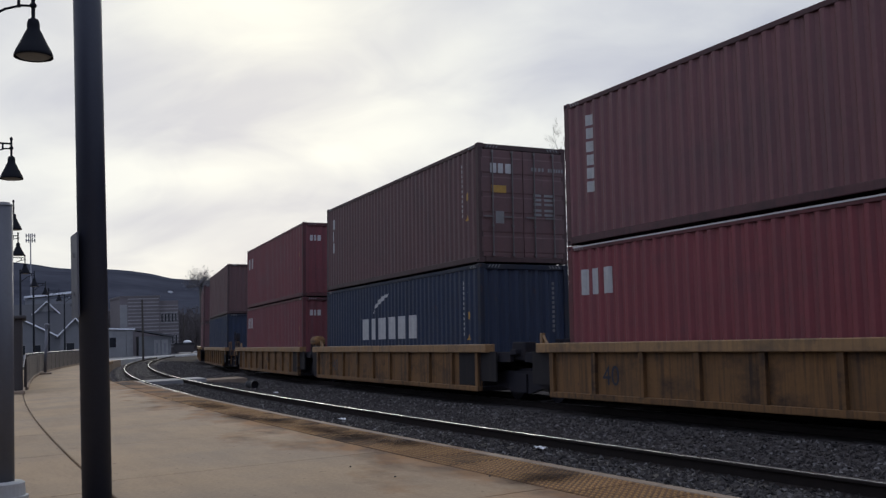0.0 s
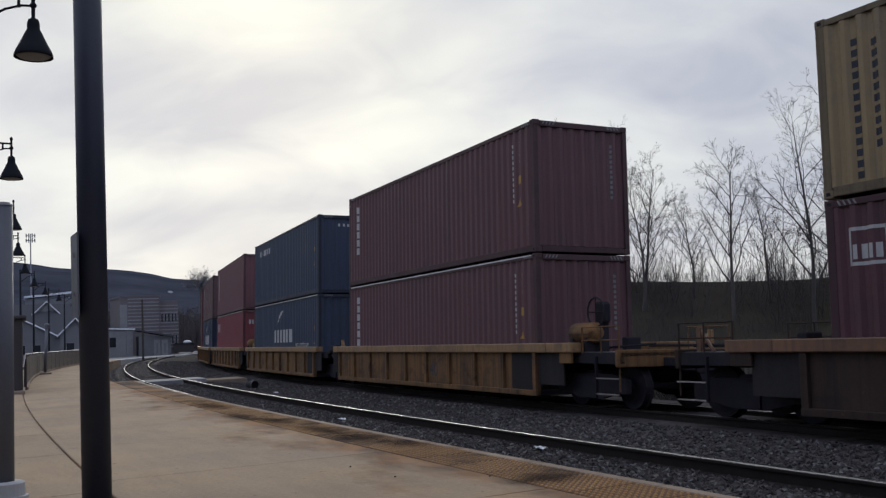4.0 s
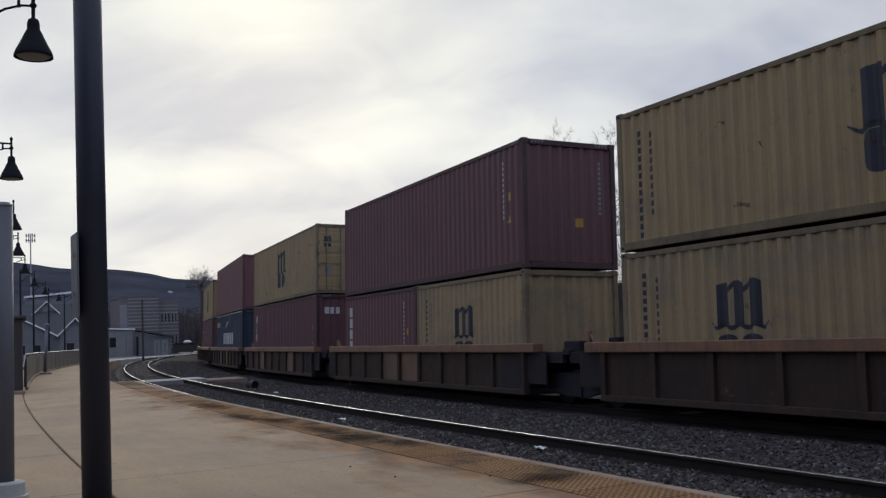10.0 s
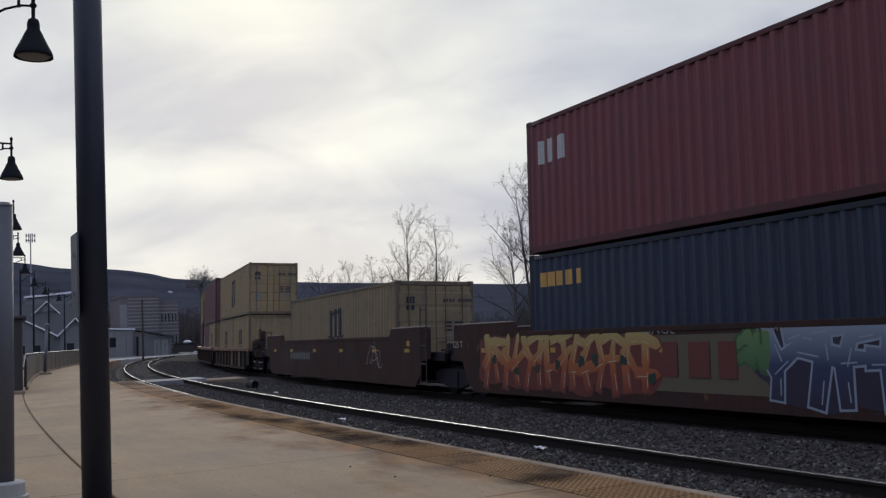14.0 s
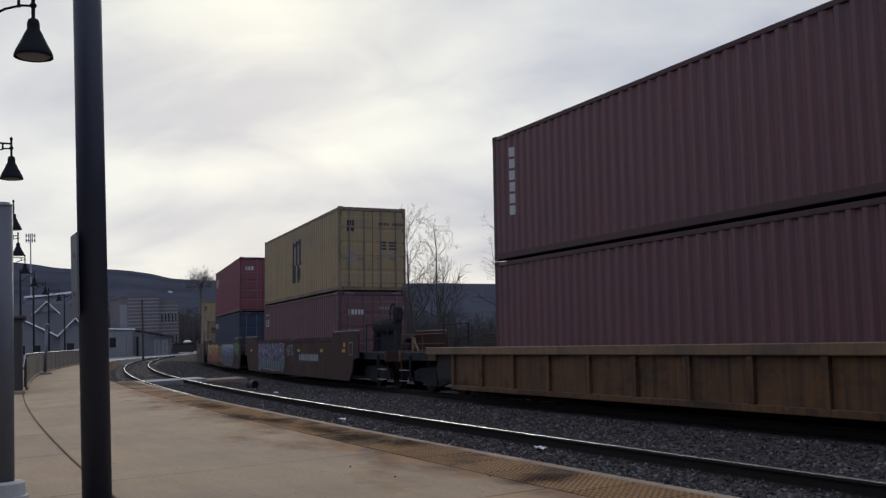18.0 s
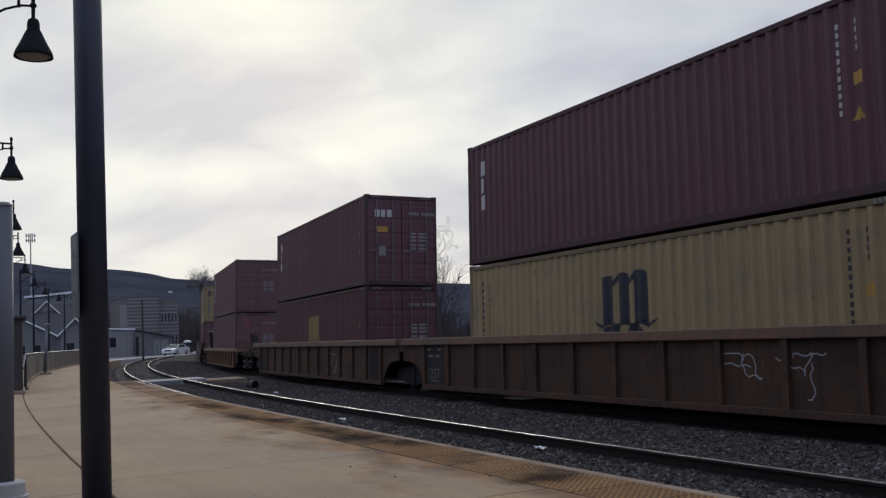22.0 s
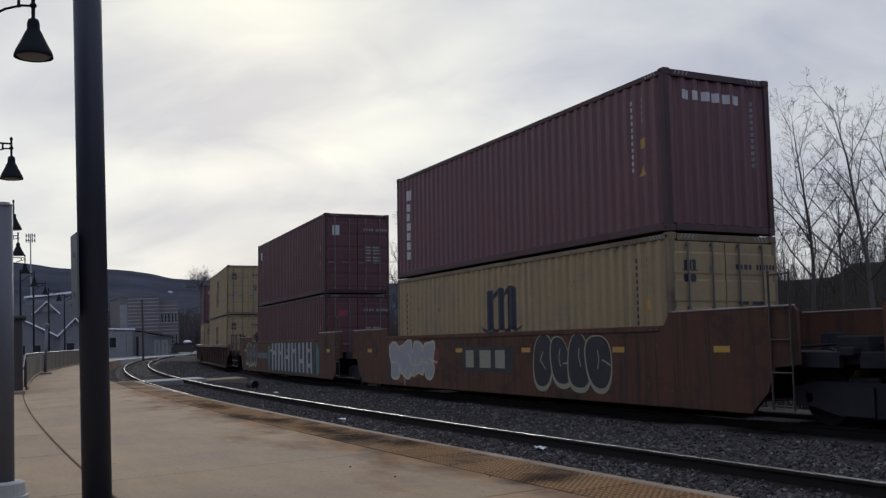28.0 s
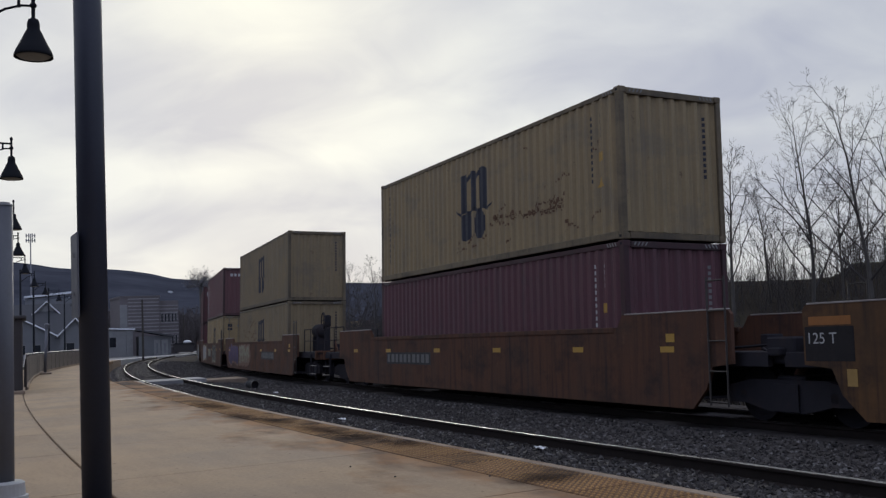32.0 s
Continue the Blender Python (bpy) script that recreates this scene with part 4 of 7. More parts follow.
def worn_edge(c, L, H):
    """A pale strip along the upper side rail: rubbed metal and its highlight in one colour."""
    part("worn_edge", Geo().box(-L / 2 + 0.2, L / 2 - 0.2, BOX_W / 2 - 0.004, BOX_W / 2 + 0.002, H - 0.052, H - 0.026), LIT_BARE_EDGE, c, "pale rubbed edge of the side rail with its highlight painted in")


def deco_plain(c, L, H, rear):
    ident(c, L, H, rear)
    if rear == "doors":
        end_marks(c, [(1.95, 2.22, H - 1.92, H - 1.60)], STICKER, L, rear, "yellow sticker")
        end_marks(c, [(0.50, 0.85, H - 0.80, H - 0.58)], CRIMSON_PLATE, L, rear, "small red plate")
    else:
        end_marks(c, [(1.35, 1.55, H - 1.95, H - 1.75)], STICKER, L, rear, "yellow sticker")


def deco_emblem(c, L, H, rear, u=5.28, sub=True):
    """Navy emblem with a row of blocks below it, columns of small blocks near the front."""
    z, h = (0.42 * H, 0.40 * H) if sub else (0.42 * H, 0.39 * H)
    side_marks(c, emblem(u + 0.06, z, 1.46, h), INK, L, "navy emblem")
    side_marks(c, pads(2, u + 0.10, z - 0.20 * H, 0.56, 0.235 * H, 0.16), INK, L, "navy blocks")
    side_marks(c, tiny(13, 0.56, H - 0.52, 0.12, 0.10, 0.055), INK, L, kind="stuff")
    side_marks(c, tiny(10, 0.88, H - 0.60, 0.12, 0.10, 0.055), INK, L, kind="stuff")
    ident(c, L, H, rear, INK)
    if rear == "doors":
        end_marks(c, emblem(0.28, H - 0.68, 0.28, 0.22), INK, L, rear, "small navy emblem")
        end_marks(c, pads(2, 0.28, H - 0.86, 0.12, 0.14, 0.03), INK, L, rear)
        end_marks(c, [(0.85, 0.94, H - 0.66, H - 0.54)], GREY_STICKER, L, rear, "grey sticker")
        end_marks(c, [(0.32, 0.55, H - 1.9, H - 1.55)], GREY_STICKER, L, rear, "grey sticker")


def deco_column(n, u=0.74, h=0.21, col=None, pick=0):
    def go(c, L, H, rear):
        side_marks(c, blocks(n, u, H - 0.38 - h, 0.24, h, 0.055, pick, down=True), col or WHITE, L, "column of white blocks")
        ident(c, L, H, rear)
    return go


def deco_row(n, u, zt, w, h, gap, col=None, pick=0, end=None, more=None):
    def go(c, L, H, rear):
        side_marks(c, blocks(n, u, H - zt - h, w, h, gap, pick), col or WHITE, L)
        ident(c, L, H, rear)
        if end:
            end_marks(c, blocks(end[0], end[1], H - end[2], end[3], end[4], end[5], pick), WHITE, L, rear)
        if more:
            more(c, L, H, rear)
    return go


def swoosh(c, L, H, rear, u=4.7, k=1.0):
    """A white wing over a row of large blocks."""
    n = 36
    g = []
    for i in range(n):
        f = i / n
        lo = 1.98 + 0.52 * f ** 0.62 - 0.03 * math.sin(math.pi * f)
        g.append((u + 1.36 * k * f, u + 1.36 * k * (i + 1) / n, lo - 0.02, lo + 0.02 + 0.11 * math.sin(math.pi * min(1, f * 1.1)) ** 0.8))
    side_marks(c, g, WHITE, L, "white wing shape")
    side_marks(c, blocks(3, u - 0.98 * k, 1.16, 0.60 * k, 0.64 * (0.3 + 0.7 * k), 0.14 * k, 0), WHITE, L, "row of large white blocks")
    side_marks(c, blocks(3, u + 1.36 * k, 1.16, 0.60 * k, 0.64 * (0.3 + 0.7 * k), 0.14 * k, 0), WHITE, L, "row of large white blocks")


def deco_wing(gold=False, u=4.7, k=1.0):
    def go(c, L, H, rear):
        swoosh(c, L, H, rear, u, k)
        if gold:
            side_marks(c, blocks(5, 0.36, H - 0.70, 0.26, 0.30, 0.07, 4), GOLD, L, "row of yellow blocks")
        ident(c, L, H, rear)
    return go


def deco_tall(c, L, H, rear):
    side_marks(c, blocks(3, 0.58, H - 0.80, 0.24, 0.34, 0.07, 2, down=True), WHITE, L, "column of white blocks")
    ident(c, L, H, rear)
    end_marks(c, blocks(3, 0.32, H - 0.72, 0.17, 0.24, 0.035, 2), WHITE, L, rear)
    if rear == "doors":
        end_marks(c, [(0.35, 0.75, H - 1.2, H - 1.02)], STICKER, L, rear)
        end_marks(c, [(0.45, 0.68, H - 1.95, H - 1.65)], GREY_STICKER, L, rear)


def deco_sign(c, L, H, rear):
    side_marks(c, [(0.35, 0.98, H - 0.95, H - 0.90), (0.35, 0.40, H - 0.95, H - 0.42), (0.93, 0.98, H - 0.95, H - 0.42), (0.35, 0.98, H - 0.47, H - 0.42)] + blocks(4, 0.43, H - 0.86, 0.09, 0.2, 0.03, 1), WHITE, L)
    ident(c, L, H, rear)
    if rear == "doors":
        end_marks(c, blocks(5, 0.33, H - 0.8, 0.09, 0.17, 0.025, 1), WHITE, L, rear)


def deco_crest(c, L, H, rear):
    side_marks(c, [(0.60, 1.02, H - 0.74, H - 0.46)], WHITE, L, "white plate")
    side_marks(c, blocks(6, 0.66, H - 1.05, 0.22, 0.21, 0.06, 0, down=True), WHITE, L, "column of white blocks")
    ident(c, L, H, rear)
    end_marks(c, blocks(6, 0.42, H - 0.52, 0.18, 0.17, 0.05, 0), WHITE, L, rear, "row of white blocks")


# unit: place along the train, upper box, lower boxes, car. Boxes: paint, length, height, rear, label, decoration
def B(paint, rear, deco, words, H=HC, L=L40):
    return (paint, L, H, rear, words, deco)


mar, yel, blu = "maroon corrugated shipping container", "ochre yellow corrugated shipping container with a navy emblem", "dark blue corrugated shipping container"
tri = deco_column(6)
cai = deco_row(3, 0.45, 0.50, 0.27, 0.50, 0.07, pick=0, end=(3, 0.3, 0.72, 0.12, 0.22, 0.03))
UNITS = [
    (264.0, [B("maroon", "panel", deco_plain, mar)], [B("red", "panel", deco_plain, mar)], "A5"),
    (246.0, [B("maroon", "panel", deco_plain, mar)], [B("maroon", "panel", deco_plain, mar)], "A5"),
    (225.0, [B("brown", "panel", deco_plain, "brown corrugated shipping container, dull paint")], [B("blue", "panel", deco_plain, blu)], "A5e"),
    (205.19, [B("crimson", "panel", cai, "crimson corrugated shipping container with white blocks")], [B("crimson", "panel", cai, "crimson corrugated shipping container with white blocks")], "Yf"),
    (189.67, [B("brown", "doors", deco_tall, "brown corrugated shipping container with a white mark on its door")], [B("blue", "panel", deco_wing(), "dark blue shipping container with a white wing and blocks")], "Y"),
    (173.74, [B("faded", "panel", tri, "faded maroon shipping container with a column of white blocks")], [B("scarlet", "panel", cai, "bright red shipping container with three white blocks")], "Y"),
    (158.14, [B("navy", "panel", deco_row(6, 1.3, 0.38, 0.26, 0.26, 0.1, end=(6, 0.75, 0.42, 0.1, 0.1, 0.08)), "navy shipping container with a small white emblem row")], [B("navy", "panel", deco_wing(False, 5.18, 0.76), "navy shipping container with a white wing and blocks")], "Y"),
    (142.31, [B("maroon", "panel", tri, "maroon shipping container with a column of white blocks")], [B("maroon", "panel", deco_column(6), "maroon shipping container with a column of white blocks")], "Ye"),
    (122.5, [B("yellow", "panel", deco_emblem, yel, STD)], [B("wine", "doors", deco_sign, "maroon shipping container with a small framed white sign")], "Df"),
    (106.95, [B("faded", "panel", deco_plain, "plain maroon shipping container with yellow stickers")], [B("blue", "panel", deco_wing(True), "blue shipping container with yellow blocks and a white wing")], "D"),
    (91.3, [B("yellow", "doors", deco_emblem, yel, STD)], [B("wine", "panel", deco_tall, "maroon shipping container with a white mark on its end")], "D"),
    (75.69, [B("maroon", "panel", deco_plain, mar, HC)], [("maroon", L20, STD, "panel", "short maroon shipping container with a white column", deco_column(4, 0.45, 0.3)), ("tan", L20, STD, "panel", "short ochre shipping container with a navy emblem", None)], "D"),
    (60.12, [B("yellow", "doors", deco_emblem, yel, STD)], [("tan", L20, STD, "panel", "short ochre shipping container with a navy emblem", None), ("tan", L20, STD, "panel", "short ochre shipping container with a navy emblem", None)], "De"),
    (38.39, [], [B("khaki", "doors", lambda c, L, H, r: deco_emblem(c, L, H, r, sub=False), "single ochre shipping container sitting low in its car")], "Sf"),
    (18.69, [B("crimson", "doors", cai, "crimson shipping container with white blocks and yellow sticker")], [B("blue", "doors", deco_row(5, 0.36, 0.40, 0.26, 0.30, 0.07, GOLD, 4), "blue shipping container with a row of yellow blocks")], "S1"),
    (-0.79, [B("yellow", "doors", deco_emblem, yel)], [B("maroon", "doors", deco_sign, "maroon shipping container with a small framed white sign")], "S2e"),
    (-24.39, [B("maroon", "doors", tri, "maroon shipping container with a column of white blocks")], [B("maroon", "doors", deco_plain, "maroon shipping container with a red plate on its door")], "P"),
    (-48.16, [B("wine", "doors", deco_tall, "dark maroon corrugated shipping container with a white mark on its door")], [B("oxblood", "doors", None, "maroon shipping container with a faded ochre emblem")], "Qf"),
    (-67.70, [B("wine", "doors", deco_tall, "dark maroon corrugated shipping container with a white mark on its door")], [B("yellow", "doors", lambda c, L, H, r: deco_emblem(c, L, H, r, sub=False), yel)], "Q"),
    (-87.37, [B("yellow", "doors", deco_emblem, yel)], [B("yellow", "doors", lambda c, L, H, r: deco_emblem(c, L, H, r, sub=False), yel)], "Qe"),
    (-110.50, [B("oxblood", "doors", deco_row(1, 0.68, 0.40, 0.36, 0.34, 0, pick=4, end=(1, 0.28, 0.8, 0.28, 0.36, 0)), "maroon shipping container with one small white plate")], [B("oxblood", "doors", deco_plain, "dull red shipping container with a red plate on its door")], "T1"),
    (-129.87, [B("maroon", "panel", deco_crest, "maroon shipping container with white blocks on side and end")], [B("yellow", "doors", lambda c, L, H, r: deco_emblem(c, L, H, r, sub=False), yel)], "T2"),
    (-149.48, [B("khaki", "panel", deco_emblem, yel)], [B("khaki", "panel", lambda c, L, H, r: deco_emblem(c, L, H, r, sub=False), yel)], "T3e"),
    (-173.08, [B("tan", "panel", deco_emblem, "rust-streaked ochre shipping container with a navy emblem")], [B("wine", "panel", deco_plain, mar)], "W"),
    (-192.68, [], [], "X"),
]
# car: style, paint, half length, joint ahead, joint behind, coupler ahead, coupler behind
CARS = {
    "A5": ("short", "car_yellow", 6.9, 7.8, 7.8, False, False), "A5e": ("short", "car_yellow", 6.9, 7.8, 9.92, False, True),
    "Yf": ("short", "car_yellow", 6.9, 9.92, 7.8, True, False), "Y": ("short", "car_yellow", 6.9, 7.8, 7.8, False, False), "Ye": ("short", "car_yellow", 6.9, 7.8, 9.92, False, True),
    "Df": ("short", "car_dark", 6.9, 9.92, 7.8, True, False), "D": ("short", "car_dark", 6.9, 7.8, 7.8, False, False), "De": ("short", "car_dark", 6.9, 7.8, 9.92, False, True),
    "Sf": ("smooth", "car_rust", 9.15, 11.8, 9.8, True, False), "S1": ("smooth", "car_rust", 9.15, 9.8, 9.8, False, False), "S2e": ("smooth", "car_rust", 9.15, 9.8, 11.8, False, True),
    "P": ("short", "car_ochre", 8.3, 11.8, 11.8, True, True),
    "Qf": ("ribbed", "car_brown", 9.2, 11.8, 9.8, True, False), "Q": ("ribbed", "car_brown", 9.2, 9.8, 9.8, False, False), "Qe": ("ribbed", "car_brown", 9.2, 9.8, 11.8, False, True),
    "T1": ("smooth", "car_orange", 9.15, 11.8, 9.8, True, False), "T2": ("smooth", "car_orange", 9.15, 9.8, 9.8, False, False), "T3e": ("smooth", "car_orange", 9.15, 9.8, 11.8, False, True),
    "W": ("smooth", "car_orange", 9.15, 11.8, 9.8, True, False), "X": ("smooth", "car_ochre", 9.15, 9.8, 9.8, False, False),
}
WORDS = {"short": "articulated well car with ribbed low sides", "ribbed": "long well car with ribbed sides", "smooth": "long well car with smooth plate sides"}
HUE = {"car_yellow": "dirty yellow", "car_ochre": "grimy dark yellow", "car_brown": "dark weathered brown", "car_dark": "sooty dark brown", "car_rust": "dark rust-red", "car_orange": "faded orange-brown"}
CAR_AT = {}


def build_train():
    for s, upper, lower, key in UNITS:
        style, paint = CARS[key][:2]
        car = well_car(*CARS[key], f"{HUE[paint]} {WORDS[style]}")
        CAR_AT[s] = car
        MOVERS.append((car, s, 0.0, 0.0))
        z = 0.29 if CARS[key][2] < 8 else 0.24
        hgt = 0.0
        for i, (pt, L, H, rear, words, deco) in enumerate(lower):
            c = container(pt, L, H, rear, words)
            if deco:
                deco(c, L, H, rear)
            elif L < 7 and pt == "tan":
                side_marks(c, emblem(2.4, H - 1.5, 1.0, 0.85), INK, L, "navy emblem")
                side_marks(c, pads(2, 2.42, H - 1.98, 0.42, 0.45, 0.12), INK, L, "navy blocks")
                side_marks(c, tiny(11, 0.55, H - 0.5, 0.11, 0.09, 0.06) + tiny(9, 0.9, H - 0.6, 0.11, 0.09, 0.06), INK, L)
            else:
                side_marks(c, emblem(5.2, H - 1.75, 1.5, 1.05), FADED_GOLD, L, "faded ochre emblem")
                ident(c, L, H, rear)
            if H == HC:
                hatching(c, L, H)
            if s in (173.74, 158.14, 142.31, 106.95):
                worn_edge(c, L, H)
            dx = 0.0 if L > 7 else (L / 2 + 0.02) * (1 if i == 0 else -1)
            MOVERS.append((c, s, dx, z))
            hgt = H
        for pt, L, H, rear, words, deco in upper:
            c = container(pt, L, H, rear, words)
            if deco:
                deco(c, L, H, rear)
            if H == HC:
                hatching(c, L, H)
            MOVERS.append((c, s, 0.0, z + hgt + 0.022))


build_train()


# ---------------- platform ----------------
GREY_WALL = shader("grey_painted_siding", (0.165, 0.168, 0.175), (0.105, 0.108, 0.114), rough=0.8, scale=0.6, fine=10, bump=0.05)
PALE_WALL = shader("pale_render", (0.235, 0.235, 0.235), (0.145, 0.145, 0.147), rough=0.85, scale=0.5, fine=8, bump=0.05, stain=(0.12, 0.12, 0.125), stain_scale=0.6)
ROOF = shader("dark_roof_shingle", (0.072, 0.072, 0.078), (0.046, 0.047, 0.052), rough=0.9, scale=1.5, fine=20, bump=0.3)
TRIM = shader("white_trim", (0.74, 0.75, 0.77), (0.62, 0.62, 0.64), rough=0.6, scale=2, bump=0)
BRICK = shader("dark_grey_brick", (0.140, 0.122, 0.125), (0.095, 0.083, 0.086), rough=0.9, scale=1.0, fine=20, bump=0.2)
FENCE = shader("brown_fence_paint", (0.048, 0.037, 0.036), (0.032, 0.026, 0.026), rough=0.6, scale=1.5, fine=20, bump=0.05)
DARK_BOX = shader("dark_brown_cladding", (0.040, 0.034, 0.034), (0.026, 0.023, 0.024), rough=0.7, scale=1.2, fine=16, bump=0.1)
GLASS = shader("dark_window_glass", (0.02, 0.024, 0.03), rough=0.1, scale=2, bump=0, vary=0.1)
KERB = shader("pale_kerb_concrete", (0.42, 0.42, 0.41), (0.30, 0.30, 0.29), rough=0.85, scale=1.2, fine=20, bump=0.1)
GRASS_BANK = shader("dead_grass_and_leaves", (0.038, 0.032, 0.028), (0.018, 0.016, 0.015), rough=1.0, spec=0.05, scale=1.4, fine=20, bump=0.8, bump_scale=12, vary=0)
SILVER = shader("silver_car_paint", (0.68, 0.69, 0.71), (0.62, 0.63, 0.65), rough=0.2, metal=0.25, scale=1, bump=0, vary=0)
RUBBER = shader("black_rubber", (0.02, 0.02, 0.021), rough=0.8, scale=4, bump=0)


def slab(s0, s1, o0, o1, top, thick, n=4, joint=0.003):
    """A piece of paving that follows the curve, with bevelled edges."""
    g = Geo()
    ss = np.linspace(s0 + joint, s1 - joint, n + 1)
    b = 0.006
    g.run = []
    prof = [(o0 + joint, top - thick), (o0 + joint, top - b), (o0 + joint + b, top), (o1 - joint - b, top), (o1 - joint, top - b), (o1 - joint, top - thick)]
    for i, s in enumerate(ss):
        for o, z in prof:
            g.run.append((s, o - EDGE))
            if i in (0, n) and z == top:
                s_in = s + (b if i == 0 else -b)
                g.v.append(tuple(line(s_in, o, z)))
            else:
                g.v.append(tuple(line(s, o, z)))
    k = len(prof)
    for i in range(n):
        for j in range(k - 1):
            g.f.append((i * k + j, i * k + j + 1, (i + 1) * k + j + 1, (i + 1) * k + j))
            g.m.append(0)
    g.f += [tuple(range(k - 1, -1, -1)), tuple(n * k + j for j in range(k))]
    g.m += [0, 0]
    return g


def paved(g, mat):
    """A slab's mesh with its place along and across the platform as a map."""
    me = g.mesh("slab", mat)
    uv = me.uv_layers.new(name="run")
    uv.data.foreach_set("uv", [c for lp in me.loops for c in g.run[lp.vertex_index]])
    return me


def build_platform():
    p = thing("platform", "long curved railway platform of tan worn concrete slabs", "platform", kind="structure")
    # bed that shows dark in the joints
    part("platform_core", loft([(EDGE + 0.70, -0.6), (EDGE + 0.70, PLAT - 0.03), (15.5, PLAT - 0.03), (15.5, -0.6)], -60, 75, 1.5), EDGE_CONCRETE, p)
    part("platform_face", loft([(EDGE + 0.02, -0.6), (EDGE + 0.02, PLAT - 0.05), (EDGE + 0.75, PLAT - 0.05), (EDGE + 0.75, -0.6)], -60, 18.2, 1.0), EDGE_CONCRETE, p, "stained concrete face of the platform edge")
    s = -24.0
    row = 0
    while s < 66:
        step = 2.9 if row % 2 else 3.1
        inner = EDGE + 0.08 + 0.61 if s < 18.2 else EDGE + 0.68
        part("slab", paved(slab(s, s + step, inner, 11.11, PLAT, 0.2), CONCRETE), None, p)
        if s < 60:
            part("slab", paved(slab(s - 0.6, s - 0.6 + step, 11.135, 15.4, PLAT + 0.004, 0.2), CONCRETE), None, p)
        s += step
        row += 1
    # nosing strip and tactile tiles
    s = -24.0
    while s < 18:
        e = min(s + 1.83, 18.2)
        part("nosing", slab(s, e, EDGE - 0.02, EDGE + 0.085, PLAT + 0.004, 0.22, 2, 0.003), EDGE_CONCRETE, p, "worn concrete nosing")
        s = e

    def tile():
        g = Geo().box(-0.3, 0.3, -0.3, 0.3, -0.05, 0.0)
        for i in range(10):
            for j in range(10):
                x, y = -0.27 + i * 0.06, -0.27 + j * 0.06
                r0, r1, h = 0.0155, 0.009, 0.007
                v = [(x + r0 * math.cos(a), y + r0 * math.sin(a), 0.0) for a in np.arange(6) * math.pi / 3] + [(x + r1 * math.cos(a), y + r1 * math.sin(a), h) for a in np.arange(6) * math.pi / 3]
                g.add(v, [(k, (k + 1) % 6, 6 + (k + 1) % 6, 6 + k) for k in range(6)] + [tuple(range(6, 12))], 1)
        return g.mesh("tactile_tile", TILE_BASE, TACTILE)
    tm = tile()
    flat_tile = Geo().box(-0.3, 0.3, -0.3, 0.3, -0.05, 0.0, c=0.006).mesh("worn_tile", DIRTY_TILE)
    s = -14.0
    while s < 17.9:
        part("tactile_tile", tm if s < 6.5 + random.uniform(-2, 2) else flat_tile, None, p, at=on_line(s + 0.3, EDGE + 0.088 + 0.30, PLAT + 0.002 + random.uniform(-0.002, 0.002), random.uniform(-0.3, 0.3)))
        s += 0.606
    part("broken_edge", slab(18.2, 19.4, EDGE + 0.1, EDGE + 0.7, PLAT - 0.16, 0.3, 2), EDGE_CONCRETE, p, "crumbled concrete edge")


build_platform()


def dirt_film():
    """Dried dirt, thinning out towards the rim of its patch."""
    m = shader("dried_dirt", (0.052, 0.038, 0.030), (0.030, 0.024, 0.021), rough=0.95, spec=0.0, scale=3, fine=30, bump=0.1, vary=0.2)
    nt = m.node_tree
    N, K = nt.nodes.new, nt.links.new
    uv, ln, ns, sb, mr, tr, mx = (N("ShaderNode" + k) for k in ("UVMap", "VectorMath", "TexNoise", "Math", "MapRange", "BsdfTransparent", "MixShader"))
    uv.uv_map, ln.operation, sb.operation = "rim", "LENGTH", "ADD"
    geo = N("ShaderNodeNewGeometry")
    K(geo.outputs["Position"], ns.inputs["Vector"])
    ns.inputs["Scale"].default_value, ns.inputs["Detail"].default_value, ns.inputs["Roughness"].default_value = 5.0, 6, 0.7
    K(uv.outputs[0], ln.inputs[0])
    K(ln.outputs["Value"], sb.inputs[0])
    amp = N("ShaderNodeMath")
    amp.operation, amp.inputs[1].default_value = "MULTIPLY", 1.9
    K(ns.outputs[0], amp.inputs[0])
    K(amp.outputs[0], sb.inputs[1])
    mr.inputs["From Min"].default_value, mr.inputs["From Max"].default_value = 1.15, 1.75
    mr.inputs["To Min"].default_value, mr.inputs["To Max"].default_value = 0.58, 0.0
    K(sb.outputs[0], mr.inputs["Value"])
    K(mr.outputs[0], mx.inputs[0])
    K(tr.outputs[0], mx.inputs[1])
    K(nt.nodes["Principled BSDF"].outputs[0], mx.inputs[2])
    K(mx.outputs[0], nt.nodes["Material Output"].inputs[0])
    return m


